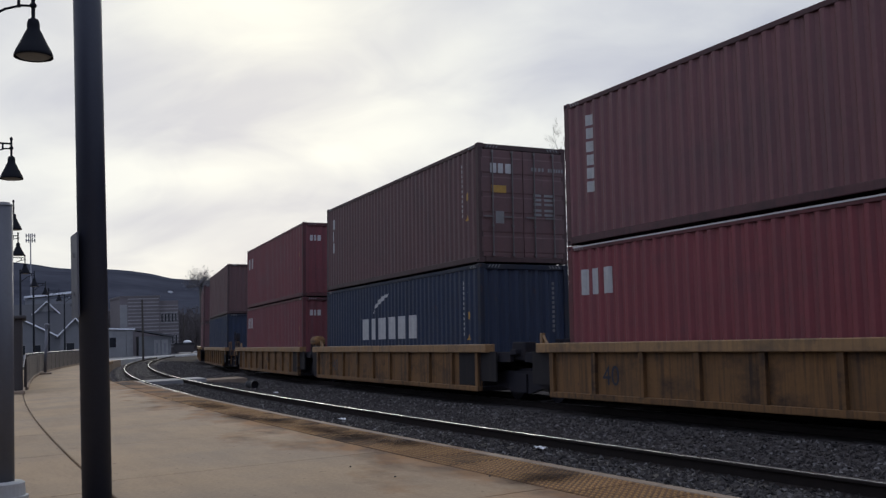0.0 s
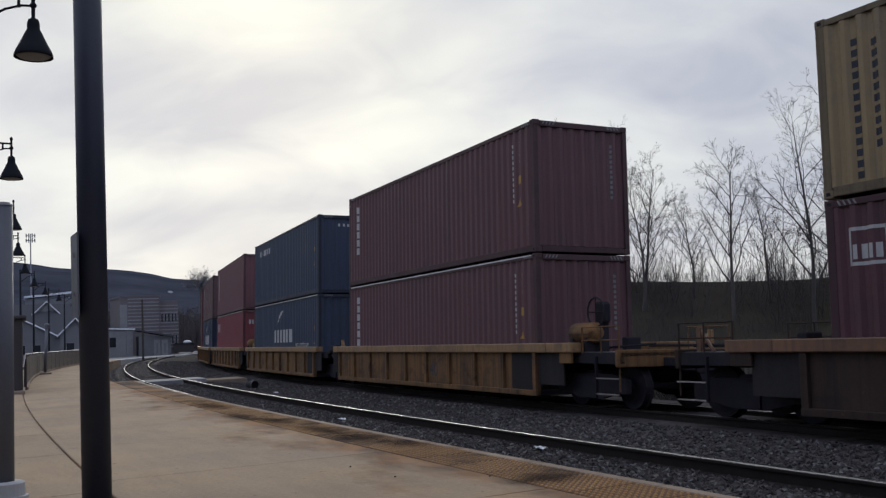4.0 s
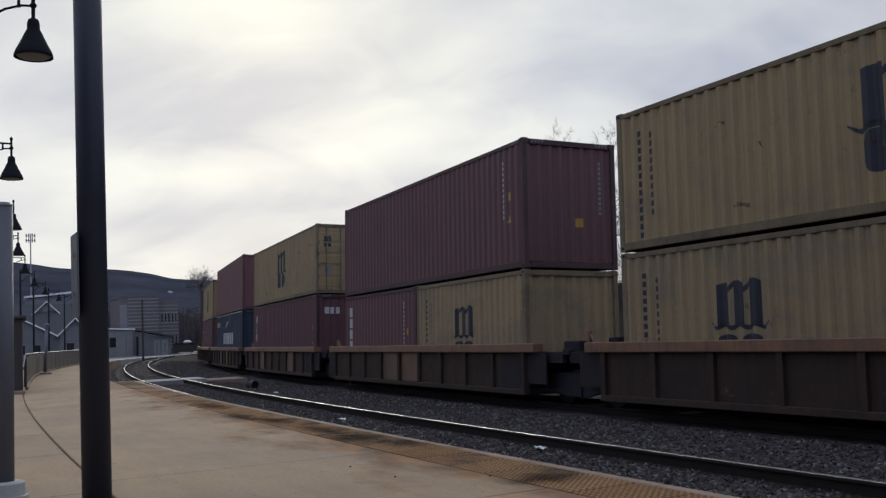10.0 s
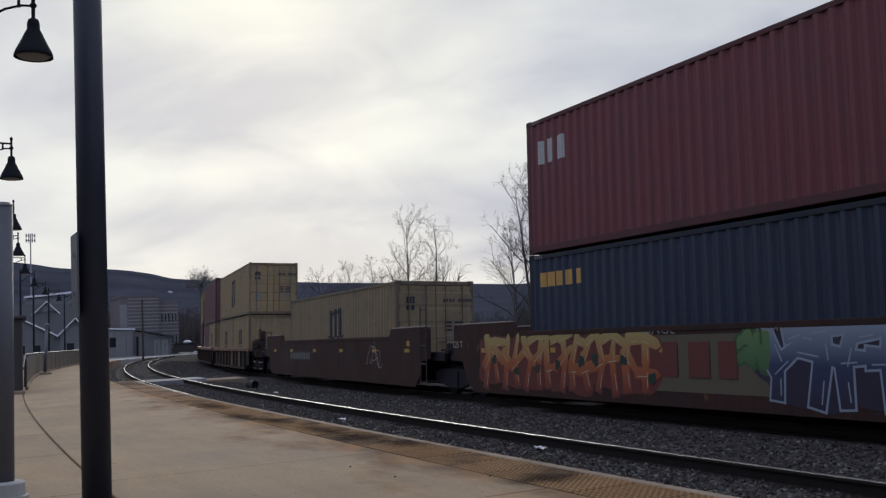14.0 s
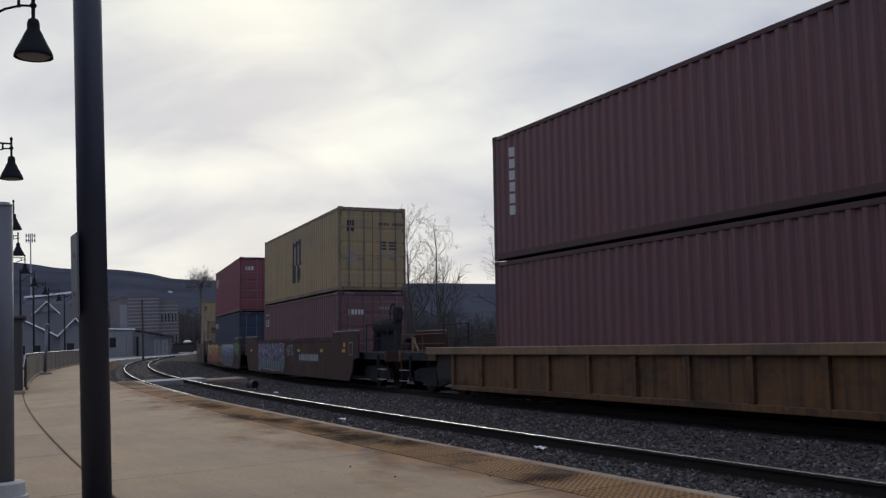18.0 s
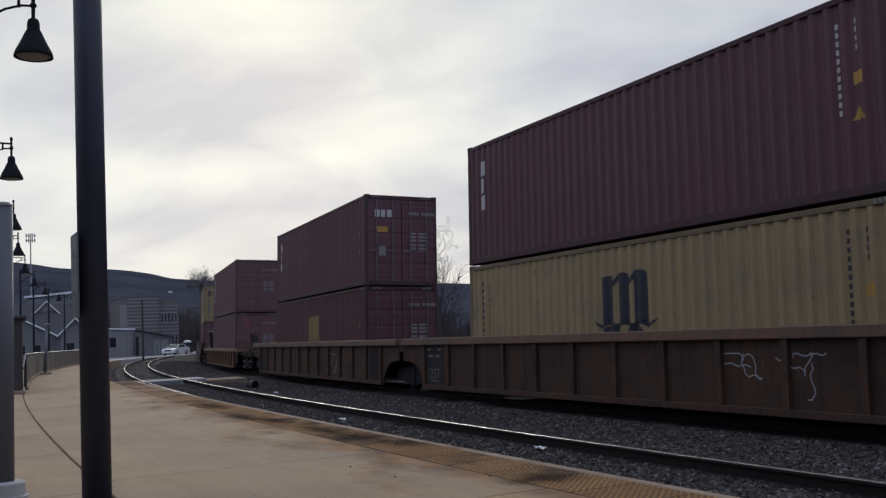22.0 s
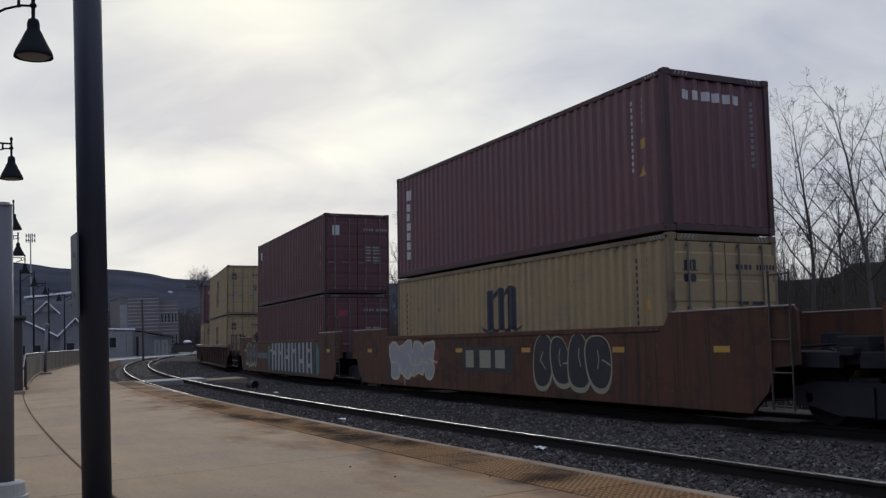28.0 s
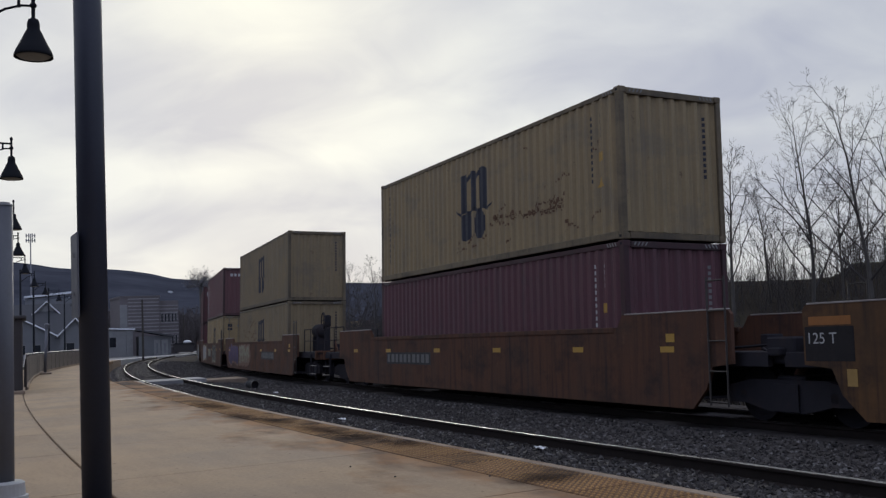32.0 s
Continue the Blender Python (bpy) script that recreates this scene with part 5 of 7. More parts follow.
def build_dirt():
    film = dirt_film()
    base = bpy.data.objects["platform"]
    for i, (s, o, half) in enumerate([(-3.38, 8.2, 0.8), (-5.6, 8.05, 0.37), (-8.52, 8.24, 0.24), (-0.42, 8.45, 0.7), (2.52, 8.23, 0.98), (-4.62, 8.16, 0.56), (-1.56, 8.25, 0.7)]):
        g, rim = Geo(), []
        rings, n, wide = 4, 20, 0.26 + 0.04 * (i % 3)
        for r in range(rings + 1):
            for k in range(n):
                a = 2 * math.pi * k / n
                g.v.append(tuple(line(s + half * 1.6 * r / rings * math.cos(a), max(EDGE + 0.1, o - 0.10 + wide * 1.25 * r / rings * math.sin(a)), PLAT + 0.0135)))
                rim.append((r / rings * math.cos(a), r / rings * math.sin(a)))
        g.f = [(r * n + k, r * n + (k + 1) % n, (r + 1) * n + (k + 1) % n, (r + 1) * n + k) for r in range(rings) for k in range(n)]
        g.m = [0] * len(g.f)
        me = g.mesh("dirt_patch", film)
        me.uv_layers.new(name="rim").data.foreach_set("uv", [c for lp in me.loops for c in rim[lp.vertex_index]])
        part("dirt_patch", me, None, base, "dark dried dirt patch")
    R = random.Random(12)
    for s, o in [(-4.66, 5.66), (1.56, 5.98), (11.48, 4.52)]:
        g = Geo()
        n = 5
        g.v = [tuple(line(s + (i / n - 0.5) * 0.20, o + (j / n - 0.5) * 0.10, 0.075 + R.uniform(0, 0.035))) for i in range(n + 1) for j in range(n + 1)]
        g.f = [(i * (n + 1) + j, (i + 1) * (n + 1) + j, (i + 1) * (n + 1) + j + 1, i * (n + 1) + j + 1) for i in range(n) for j in range(n)]
        g.m = [0] * len(g.f)
        single("litter", g, TRIM, "crumpled white paper litter on the ballast", "litter", "scraps of litter")
    for s, o in [(-6.8, 9.07), (-7.62, 9.01), (-8.14, 8.42)]:
        single("pebble", Geo().lathe([(0, 0), (0.009, 0.002), (0.011, 0.006), (0.006, 0.010), (0, 0.011)], 8), RUBBER, "small dark pebble lying on the platform", "pebble", "loose pebbles", at=on_line(s, o, PLAT + 0.001))


build_dirt()


def build_fence():
    f = thing("platform_railing", "low dark brown panelled railing along the platform back", "railing")
    ss = [15.6 + 2.35 * i for i in range(19)]

    def back(s):
        return 11.06 if s < 36 else 11.06 - (s - 36) * 0.038
    for i, s in enumerate(ss):
        part("post", Geo().box(-0.04, 0.04, -0.04, 0.04, 0, 1.06, c=0.008), FENCE, f, at=on_line(s, back(s), PLAT))
    for a, b in zip(ss[:-1], ss[1:]):
        m = (a + b) / 2
        turn = math.degrees(math.atan2(back(b) - back(a), b - a))
        part("panel", Geo().box(-1.13, 1.13, -0.036, 0.036, 0.10, 0.97), FENCE, f, at=on_line(m, (back(a) + back(b)) / 2, PLAT, turn))
        g = Geo().tube([(-1.175, 0, 1.04), (1.175, 0, 1.04)], 0.028, 8)
        part("top_rail", g, GALV, f, "worn bright top rail", at=on_line(m, (back(a) + back(b)) / 2, PLAT, turn))
        part("kerb", Geo().box(-1.17, 1.17, -0.09, 0.09, 0, 0.09, c=0.01), EDGE_CONCRETE, f, at=on_line(m, (back(a) + back(b)) / 2, PLAT, turn))
    part("end_rail", Geo().tube([(0, 0, 1.04), (-0.55, 0.05, 0.78), (-0.75, 0.06, 0.70)], 0.028, 8), GALV, f, "worn bright top rail", at=on_line(15.6, 11.06, PLAT))


build_fence()


def build_kiosk():
    k = thing("platform_shelter", "dark brown clad box standing at the platform back", "shelter", at=on_line(14.2, 12.42, PLAT))
    part("body", Geo().box(-1.2, 1.2, -1.3, 1.2, 0.08, 2.05, c=0.03), DARK_BOX, k)
    part("plinth", Geo().box(-1.3, 1.3, -1.36, 1.3, 0, 0.10, c=0.02), EDGE_CONCRETE, k, "pale concrete plinth")
    part("roof", Geo().box(-1.3, 1.3, -1.4, 1.3, 2.05, 2.14, c=0.02), DARK_BOX, k)
    for y in (-0.95, -0.35, 0.25, 0.85):
        part("cladding_board", Geo().box(-1.215, -1.2, y - 0.27, y + 0.27, 0.15, 2.0), DARK_BOX, k)


build_kiosk()


def build_poles():
    d = thing("platform_pole", "thick round black-painted steel pole rising from the platform", "pole", at=pose(-2.460, 6.70, PLAT) @ pose(0, 0, 0, 0, -0.33, 20.0))
    part("shaft", Geo().tube([(0, 0, 0), (0, 0, 5.6)], [0.0985, 0.0965], 28), BLACK_PAINT, d, smooth=True)
    part("base_flange", Geo().lathe([(0, 0), (0.2, 0), (0.2, 0.03), (0.13, 0.05), (0.115, 0.10), (0.0985, 0.12)], 28), BLACK_PAINT, d)
    part("sign_plate", Geo().box(-0.006, 0.006, -0.15, 0.15, 1.40, 1.985, c=0.002), PIPE_PAINT, d, "narrow grey metal sign plate", at=pose(-0.116, 0.0, 0, 0, 0, 9))
    part("bracket", Geo().box(-0.128, -0.08, -0.02, 0.02, 1.55, 1.58), GALV, d)
    part("bracket", Geo().box(-0.128, -0.08, -0.02, 0.02, 1.82, 1.85), GALV, d)
    g = thing("bollard_pole", "grey galvanised steel post on a round concrete foot", "post", at=on_line(-6.62, 11.88, PLAT))
    part("shaft", Geo().tube([(0, 0, 0), (0, 0, 2.33)], 0.070, 24), PIPE_PAINT, g, smooth=True)
    part("cap", Geo().lathe([(0.072, 2.33), (0.074, 2.335), (0.05, 2.36), (0.0, 2.37)], 24), PIPE_PAINT, g)
    part("foot", Geo().lathe([(0.0, 0), (0.17, 0), (0.17, 0.05), (0.15, 0.055), (0.145, 0.15), (0.12, 0.165), (0.0, 0.165)], 28), KERB, g, "pale round concrete foot")
    q = thing("sign_post", "slim grey sign post leaning slightly by the railing", "post", at=on_line(33.6, 10.75, PLAT) @ pose(0, 0, 0, 2.5, -2, 0))
    part("shaft", Geo().tube([(0, 0, 0), (0, 0, 2.35)], 0.07, 14), PIPE_PAINT, q, smooth=True)
    part("foot", Geo().box(-0.3, 0.3, -0.3, 0.3, 0, 0.1, c=0.03), EDGE_CONCRETE, q)
    part("cap", Geo().lathe([(0.11, 2.2), (0.12, 2.38), (0.05, 2.45), (0, 2.45)], 12), PIPE_PAINT, q)


build_poles()


def lamp_parts(t):
    """A gooseneck lamp post: x runs towards the track."""
    part("shaft", Geo().tube([(0, 0, 0), (0, 0, 0.9), (0, 0, 6.2)], [0.10, 0.075, 0.055], 12), LAMP_BLACK, t, smooth=True)
    part("base", Geo().lathe([(0, 0), (0.2, 0), (0.2, 0.1), (0.15, 0.15), (0.14, 0.7), (0.1, 0.78), (0.09, 0.9)], 16), LAMP_BLACK, t)
    part("finial", Geo().lathe([(0.055, 6.2), (0.07, 6.24), (0.045, 6.3), (0.0, 6.36)], 12), LAMP_BLACK, t)
    part("arm", Geo().tube([(0, 0, 6.08), (0.80, 0, 6.05)], 0.021, 8).tube([(0, 0, 5.52), (0.22, 0, 5.70), (0.45, 0, 5.86), (0.65, 0, 5.93), (0.80, 0, 5.94)], 0.017, 8).box(0.60, 0.64, -0.012, 0.012, 5.9, 6.06), LAMP_BLACK, t)
    part("hanger", Geo().tube([(0.80, 0, 6.16), (0.80, 0, 5.75)], 0.026, 10).lathe([(0.0, 6.22), (0.03, 6.19), (0.034, 6.15), (0.026, 6.12)], 10, (0.80, 0, 0)).lathe([(0.026, 5.98), (0.045, 5.96), (0.045, 5.93), (0.026, 5.91)], 10, (0.8, 0, 0)), LAMP_BLACK, t)
    sh = part("shade", Geo().lathe([(0.03, 5.76), (0.062, 5.75), (0.078, 5.71), (0.084, 5.65), (0.080, 5.62), (0.105, 5.57), (0.155, 5.46), (0.215, 5.34), (0.248, 5.265), (0.252, 5.225), (0.236, 5.225), (0.225, 5.27), (0.14, 5.44), (0.08, 5.57), (0.0, 5.6)], 28, (0.80, 0, 0)), LAMP_BLACK, t, "black bell-shaped shade", smooth=True)
    part("lens", Geo().lathe([(0.225, 5.25), (0.19, 5.225), (0.1, 5.21), (0.0, 5.205)], 20, (0.80, 0, 0)), GREY_STICKER, sh, "dull unlit lens")


def build_lamps():
    first = None
    for s, off in ((-1.4, 12.10), (8.4, 12.17), (18.2, 12.2), (27.2, 12.35), (37.2, 12.62), (47.9, 12.98), (57.6, 13.25), (67.5, 13.4), (77.5, 13.5), (88.0, 13.6)):
        m = on_line(s, off, PLAT - 0.10, -90)
        if first is None:
            first = thing("street_lamp", "black gooseneck lamp post with a bell-shaped shade, unlit", "lamp", "platform lamp posts", at=m)
            lamp_parts(first)
        else:
            copy_thing(first, m)


build_lamps()

def build_sky_blocker():
    """An added block out of view: closes the platform off behind and keeps sky light off the near containers."""
    h = thing("station_building", "added brick block out of view that shades the near containers", "building", at=on_line(-36, 16.2, PLAT))
    part("wall", Geo().box(-26, 26, 0.0, 10, -1.0, 7.2), BRICK, h)
    part("roof", prism(Geo(), [(-26.6, 7.2), (26.6, 7.2), (22, 10.8), (-22, 10.8)], -0.6, 10.6), ROOF, h)
    part("plinth", Geo().box(-26.1, 26.1, -0.1, 0.0, -1.0, 0.5), EDGE_CONCRETE, h)


build_sky_blocker()

# ---------------- between and beyond the tracks ----------------
def build_crossing():
    c = thing("track_crossing", "pale concrete foot crossing laid over the near track", "crossing")
    for o0, o1, s0 in ((6.98, 7.62, 22.3), (5.52, 6.83, 22.6), (4.55, 5.37, 23.2), (2.6, 4.45, 25.0)):
        z = NEAR_Z - 0.01 if o0 > 5.4 else (NEAR_Z - 0.03 if o0 > 3.8 else 0.02)
        part("panel", slab(s0, s0 + 2.3, o0, o1, z, 0.18 if o0 > 3.8 else 0.25, 2), PALE_WALL if o0 > 3.8 else EDGE_CONCRETE, c)
    d = thing("drain_pipe", "short dark pipe end lying on the ballast", "pipe", at=on_line(18.9, 3.60, -0.13, 20))
    ring = [(0.165 * math.cos(a), 0.165 * math.sin(a)) for a in np.linspace(0, 2 * math.pi, 19)]
    part("barrel", Geo().tube([(-0.2, 0, 0.12), (0.2, 0, 0.12)], 0.158, 18, cap=False), RUBBER, d, smooth=True)
    for x in (-0.2, 0.2):
        part("rim", Geo().tube([(x, a, 0.12 + b) for a, b in ring], 0.016, 6, cap=False), STEEL, d, "bright worn rim")
    part("inner_wall", Geo().lathe([(0.0, -0.1), (0.145, -0.1), (0.145, 0.18)], 18), GRIME, d, at=pose(0, 0, 0.12, 0, 90, 0))


build_crossing()

rng = np.random.default_rng(7)


def stones():
    """Loose ballast stones, joined, over the beds that the camera sees from near."""
    base = np.array([(1, 0, 0), (0, 1, 0), (-1, 0, 0), (0, -1, 0), (0, 0, 1), (0, 0, -1)], float)
    faces = [(0, 1, 4), (1, 2, 4), (2, 3, 4), (3, 0, 4), (1, 0, 5), (2, 1, 5), (3, 2, 5), (0, 3, 5)]

    def bed_height(o):
        return np.interp(o, [-2.6, -1.9, 1.9, 2.6, 4.0, 4.4, 4.7, 5.2, 7.2, EDGE], [-0.28, -0.16, -0.16, -0.20, -0.10, -0.045, 0.0, 0.035, 0.035, 0.0])
    for name, n, lo, hi, sa, sb in (("oily_ballast_stones", 22000, 5.3, 7.1, -13, 22), ("edge_ballast_stones", 9000, 6.95, EDGE, -13, 22), ("ballast_stones", 26000, 1.5, 5.45, -12, 30), ("far_ballast_stones", 12000, 1.5, EDGE, 22, 75)):
        s = sa + (sb - sa) * rng.random(n) ** 1.35
        o = rng.uniform(lo, hi, n)
        th, px, py = np.interp(s, _s, _th), np.interp(s, _s, _x), np.interp(s, _s, _y)
        if sa > 20:
            o = np.where(rng.random(n) < 0.5, rng.uniform(1.9, 5.0, n), o)
        r = rng.uniform(0.018, 0.042, n) * (1.25 if sa > 20 else 1.0)
        P = np.stack([px - np.cos(th) * o, py - np.sin(th) * o, -0.00173 * s + np.where(s > 27, np.maximum(bed_height(o), np.interp(o, [1.95, 2.6, 3.6, 4.55, 4.9], [-0.18, -0.10, 0.02, 0.0, -0.06])), bed_height(o)) + r * 0.25], 1)
        V = base[None] * (r[:, None, None] * rng.uniform(0.65, 1.25, (n, 6, 1))) + rng.normal(0, 0.12, (n, 6, 3)) * r[:, None, None]
        a = rng.uniform(0, 6.283, n)
        ca, sa_ = np.cos(a)[:, None], np.sin(a)[:, None]
        tilt = rng.uniform(-0.8, 0.8, n)
        ct, st = np.cos(tilt)[:, None], np.sin(tilt)[:, None]
        x, y, z = V[..., 0], V[..., 1], V[..., 2] * 0.8
        x, z = x * ct - z * st, x * st + z * ct
        x, y = x * ca - y * sa_, x * sa_ + y * ca
        V = np.stack([x, y, z], 2) + P[:, None]
        F = (np.array(faces)[None] + 6 * np.arange(n)[:, None, None]).reshape(-1, 3)
        me = bpy.data.meshes.new(name)
        me.from_pydata(V.reshape(-1, 3).tolist(), [], F.tolist())
        me.materials.append(STONE_MATS[name.split("_")[0]])
        tagged(new(name, me), "loose dark angular ballast stones beside the rails", "ballast stones", kind="stuff")


def stone_mat(k, hi):
    """Crushed stone, each piece its own grey; k: how dark, hi: the palest pieces."""
    m = bpy.data.materials.new("loose_stone")
    m.use_nodes = True
    nt = m.node_tree
    b = nt.nodes["Principled BSDF"]
    g = nt.nodes.new("ShaderNodeNewGeometry")
    r = nt.nodes.new("ShaderNodeValToRGB")
    r.color_ramp.elements[0].color, r.color_ramp.elements[1].color = (0.016 * k, 0.015 * k, 0.015 * k, 1), (hi, hi * 0.95, hi * 0.93, 1)
    e = r.color_ramp.elements.new(0.86)
    e.color = (0.054 * k, 0.047 * k, 0.045 * k, 1)
    nt.links.new(g.outputs["Random Per Island"], r.inputs[0])
    nt.links.new(r.outputs[0], b.inputs["Base Color"])
    b.inputs["Roughness"].default_value = 0.85
    b.inputs["Specular IOR Level"].default_value = 0.25
    return m


# the first set, between the near rails, has the shadow there in its colour
STONE_MATS = {"oily": stone_mat(1.05, 0.15), "edge": stone_mat(1.6, 0.34), "ballast": stone_mat(1.3, 0.17), "far": stone_mat(1.3, 0.16)}
stones()


# ---------------- trees ----------------
def limb(g, p, d, length, r, depth, R, spread, slot=0, up=0.12, fine=0.0055):
    """One branch and, from it, its twigs."""
    n = 4 if depth > 1 else 2
    pts, rad = [p.copy()], [r]
    q, v = p.copy(), d.normalized()
    for i in range(n):
        v = (v + Vector((R.gauss(0, 0.13), R.gauss(0, 0.13), R.gauss(up * 0.5, 0.09)))).normalized()
        q = q + v * (length / n)
        pts.append(q.copy())
        rad.append(r * (1 - 0.62 * (i + 1) / n))
    g.tube(pts, rad, 5 if depth > 2 else (4 if depth > 1 else 3), cap=False)
    if depth <= 0:
        return
    kids = {5: 8, 4: 7, 3: 6, 2: 5, 1: 3}[depth]
    for k in range(kids):
        f = 0.28 + 0.72 * (k + R.random() * 0.6) / kids
        i = min(n - 1, int(f * n))
        base = pts[i].lerp(pts[i + 1], min(1.0, f * n - i))
        axis = (pts[i + 1] - pts[i]).normalized()
        side = axis.orthogonal().normalized()
        side.rotate(Matrix.Rotation(R.uniform(0, 6.283), 3, axis))
        ang = radians(R.uniform(22, 52) * spread)
        kd = (axis * math.cos(ang) + side * math.sin(ang)).normalized()
        limb(g, base, kd, length * R.uniform(0.42, 0.62) * (1.08 - 0.45 * f), max(fine, rad[i] * R.uniform(0.42, 0.62)), depth - 1, R, spread, up=up, fine=fine)


def bare_tree(at, height, seed, lean=(0, 0), stems=1, spread=1.0, depth=5, thick=1.0, fine=0.0055, label="tall bare winter tree with fine twigs", name="tree"):
    R = random.Random(seed)
    t = thing(name, label, "tree", "bare trees behind the line", at=pose(*at))
    trunk, crown = Geo(), Geo()
    for k in range(stems):
        a = 2 * math.pi * k / max(1, stems) + R.random()
        d0 = Vector((lean[0] + (0.16 * math.cos(a) if stems > 1 else 0), lean[1] + (0.16 * math.sin(a) if stems > 1 else 0), 1)).normalized()
        h = height * (1.0 if k == 0 else R.uniform(0.75, 0.97))
        n = 9
        pts, rad = [Vector((0.25 * math.cos(a) * (stems > 1), 0.25 * math.sin(a) * (stems > 1), -0.3))], [0.016 * h * thick]
        q, v = pts[0].copy(), d0
        for i in range(n):
            v = (v + Vector((R.gauss(0, 0.045), R.gauss(0, 0.045), 0.03))).normalized()
            q = q + v * (h * 0.94 / n)
            pts.append(q.copy())
            rad.append(0.016 * h * thick * (1 - 0.9 * (i + 1) / n))
        trunk.tube(pts, rad, 8, cap=False)
        count = 15 if stems == 1 else 10
        turn = R.uniform(0, 6.283)
        for j in range(count):
            f = 0.22 + 0.76 * (j + R.random() * 0.7) / count
            i = min(n - 1, int(f * n))
            base = pts[i].lerp(pts[i + 1], min(1, f * n - i))
            turn += 2.4 + R.uniform(-0.5, 0.5)
            ang = radians((60 - 30 * f) * R.uniform(0.75, 1.2) * spread)
            d = Vector((math.sin(ang) * math.cos(turn), math.sin(ang) * math.sin(turn), math.cos(ang)))
            limb(crown, base, d, h * (0.47 - 0.33 * f) * R.uniform(0.75, 1.2), rad[i] * R.uniform(0.30, 0.46) + 0.006, depth - 2, R, 1.2, up=0.14, fine=fine)
    part("trunk", trunk, BARK, t, smooth=True)
    part("crown", crown, TWIG, t, "crown of fine bare branches and twigs")
    return t


def on_ground(px_bearing, d):
    a = math.radians(px_bearing)
    x, y = d * math.sin(a), d * math.cos(a)
    return (x, y, terrain(x, y) - 0.05)


# bearing, distance, height, lean, stems, spread
for i, (b, d, h, lean, stems, spread) in enumerate((
        (24.0, 50, 13.2, (0.03, 0), 1, 0.95), (21.0, 53, 11.9, (0.01, 0), 1, 0.95), (16.7, 55, 10.3, (0.0, 0), 1, 0.85), (11.6, 57, 9.2, (0.20, 0), 1, 0.8), (11.9, 57, 8.6, (0.03, 0), 1, 0.85),
        (8.6, 58, 11.3, (0.20, 0), 1, 0.75), (6.8, 60, 12.2, (0.0, 0), 3, 0.95), (5.5, 61, 11.6, (-0.05, 0), 2, 0.95), (4.2, 66, 9.6, (-0.06, 0), 1, 0.85), (18.8, 58, 7.4, (-0.05, 0), 1, 0.9),
        (22.6, 56, 8.0, (0.05, 0), 1, 0.9), (14.6, 60, 6.6, (0.06, 0), 1, 0.9), (26.5, 50, 11.5, (-0.02, 0), 1, 0.9), (-1.9, 74, 11.6, (-0.03, 0), 1, 1.05), (-0.5, 76, 11.2, (0.08, 0), 1, 1.05),
        (-4.2, 100, 10.0, (0, 0), 1, 0.85), (-5.6, 104, 10.4, (0, 0), 1, 0.85), (-6.9, 108, 10.2, (0.02, 0), 1, 0.85))):
    bare_tree(on_ground(b, d), h, 40 + i, lean, stems, spread, thick=0.72)


def round_tree(at, trunk_h, reach, seed, label):
    """A far tree whose limbs fan out from one fork into a round crown."""
    R = random.Random(seed)
    t = thing("tree", label, "tree", "bare trees behind the line", at=pose(*at))
    part("trunk", Geo().tube([(0, 0, -0.4), (0.1, 0, trunk_h * 0.5), (0, 0, trunk_h)], [0.42, 0.34, 0.26], 9), BARK, t, smooth=True)
    g = Geo()
    for k in range(44):
        az, el = k * 2.4, math.asin(-0.12 + 1.1 * (k + 0.5) / 44)
        d = Vector((math.cos(az) * math.cos(el), math.sin(az) * math.cos(el), math.sin(el)))
        limb(g, Vector((0, 0, trunk_h - 0.3)), d, reach * R.uniform(0.62, 0.9), 0.055, 3, R, 1.05, up=0.06, fine=0.009)
    part("crown", g, HAZY_TWIG, t, "round crown of fine bare twigs")


round_tree(on_ground(-14.35, 190), 13.0, 3.7, 90, "distant round-crowned bare tree")


def thicket(name, n, pick, hmin, hmax, seed, label, mat=TWIG, stout=1.0):
    """Many slight bare saplings and bushes, joined."""
    R = random.Random(seed)
    g = Geo()
    for _ in range(n):
        b, d = pick(R)
        x, y, z = on_ground(b, d)
        h = R.uniform(hmin, hmax)
        for k in range(R.randint(3, 5)):
            v = Vector((R.gauss(0, 0.22), R.gauss(0, 0.22), 1)).normalized()
            p0 = Vector((x + R.gauss(0, 0.3), y + R.gauss(0, 0.3), z - 0.2))
            p1 = p0 + v * h * 0.5
            p2 = p1 + (v + Vector((R.gauss(0, 0.25), R.gauss(0, 0.25), 0))).normalized() * h * 0.5
            w = (0.003 * h + 0.004) * stout
            g.tube([p0, p1, p2], [w * 1.6, w, w * 0.35], 3, cap=False)
            for j in range(6):
                f = R.uniform(0.25, 0.98)
                q = p0.lerp(p1, f * 2) if f < 0.5 else p1.lerp(p2, f * 2 - 1)
                e = q + Vector((R.gauss(0, 0.30), R.gauss(0, 0.30), R.uniform(0.15, 0.5))) * h * 0.32
                g.tube([q, q.lerp(e, 0.5) + Vector((0, 0, 0.03 * h)), e], [w * 0.7, w * 0.5, w * 0.25], 3, cap=False)
    ob = new(name, g.mesh(name, mat))
    tagged(ob, label, "bushes", kind="stuff")


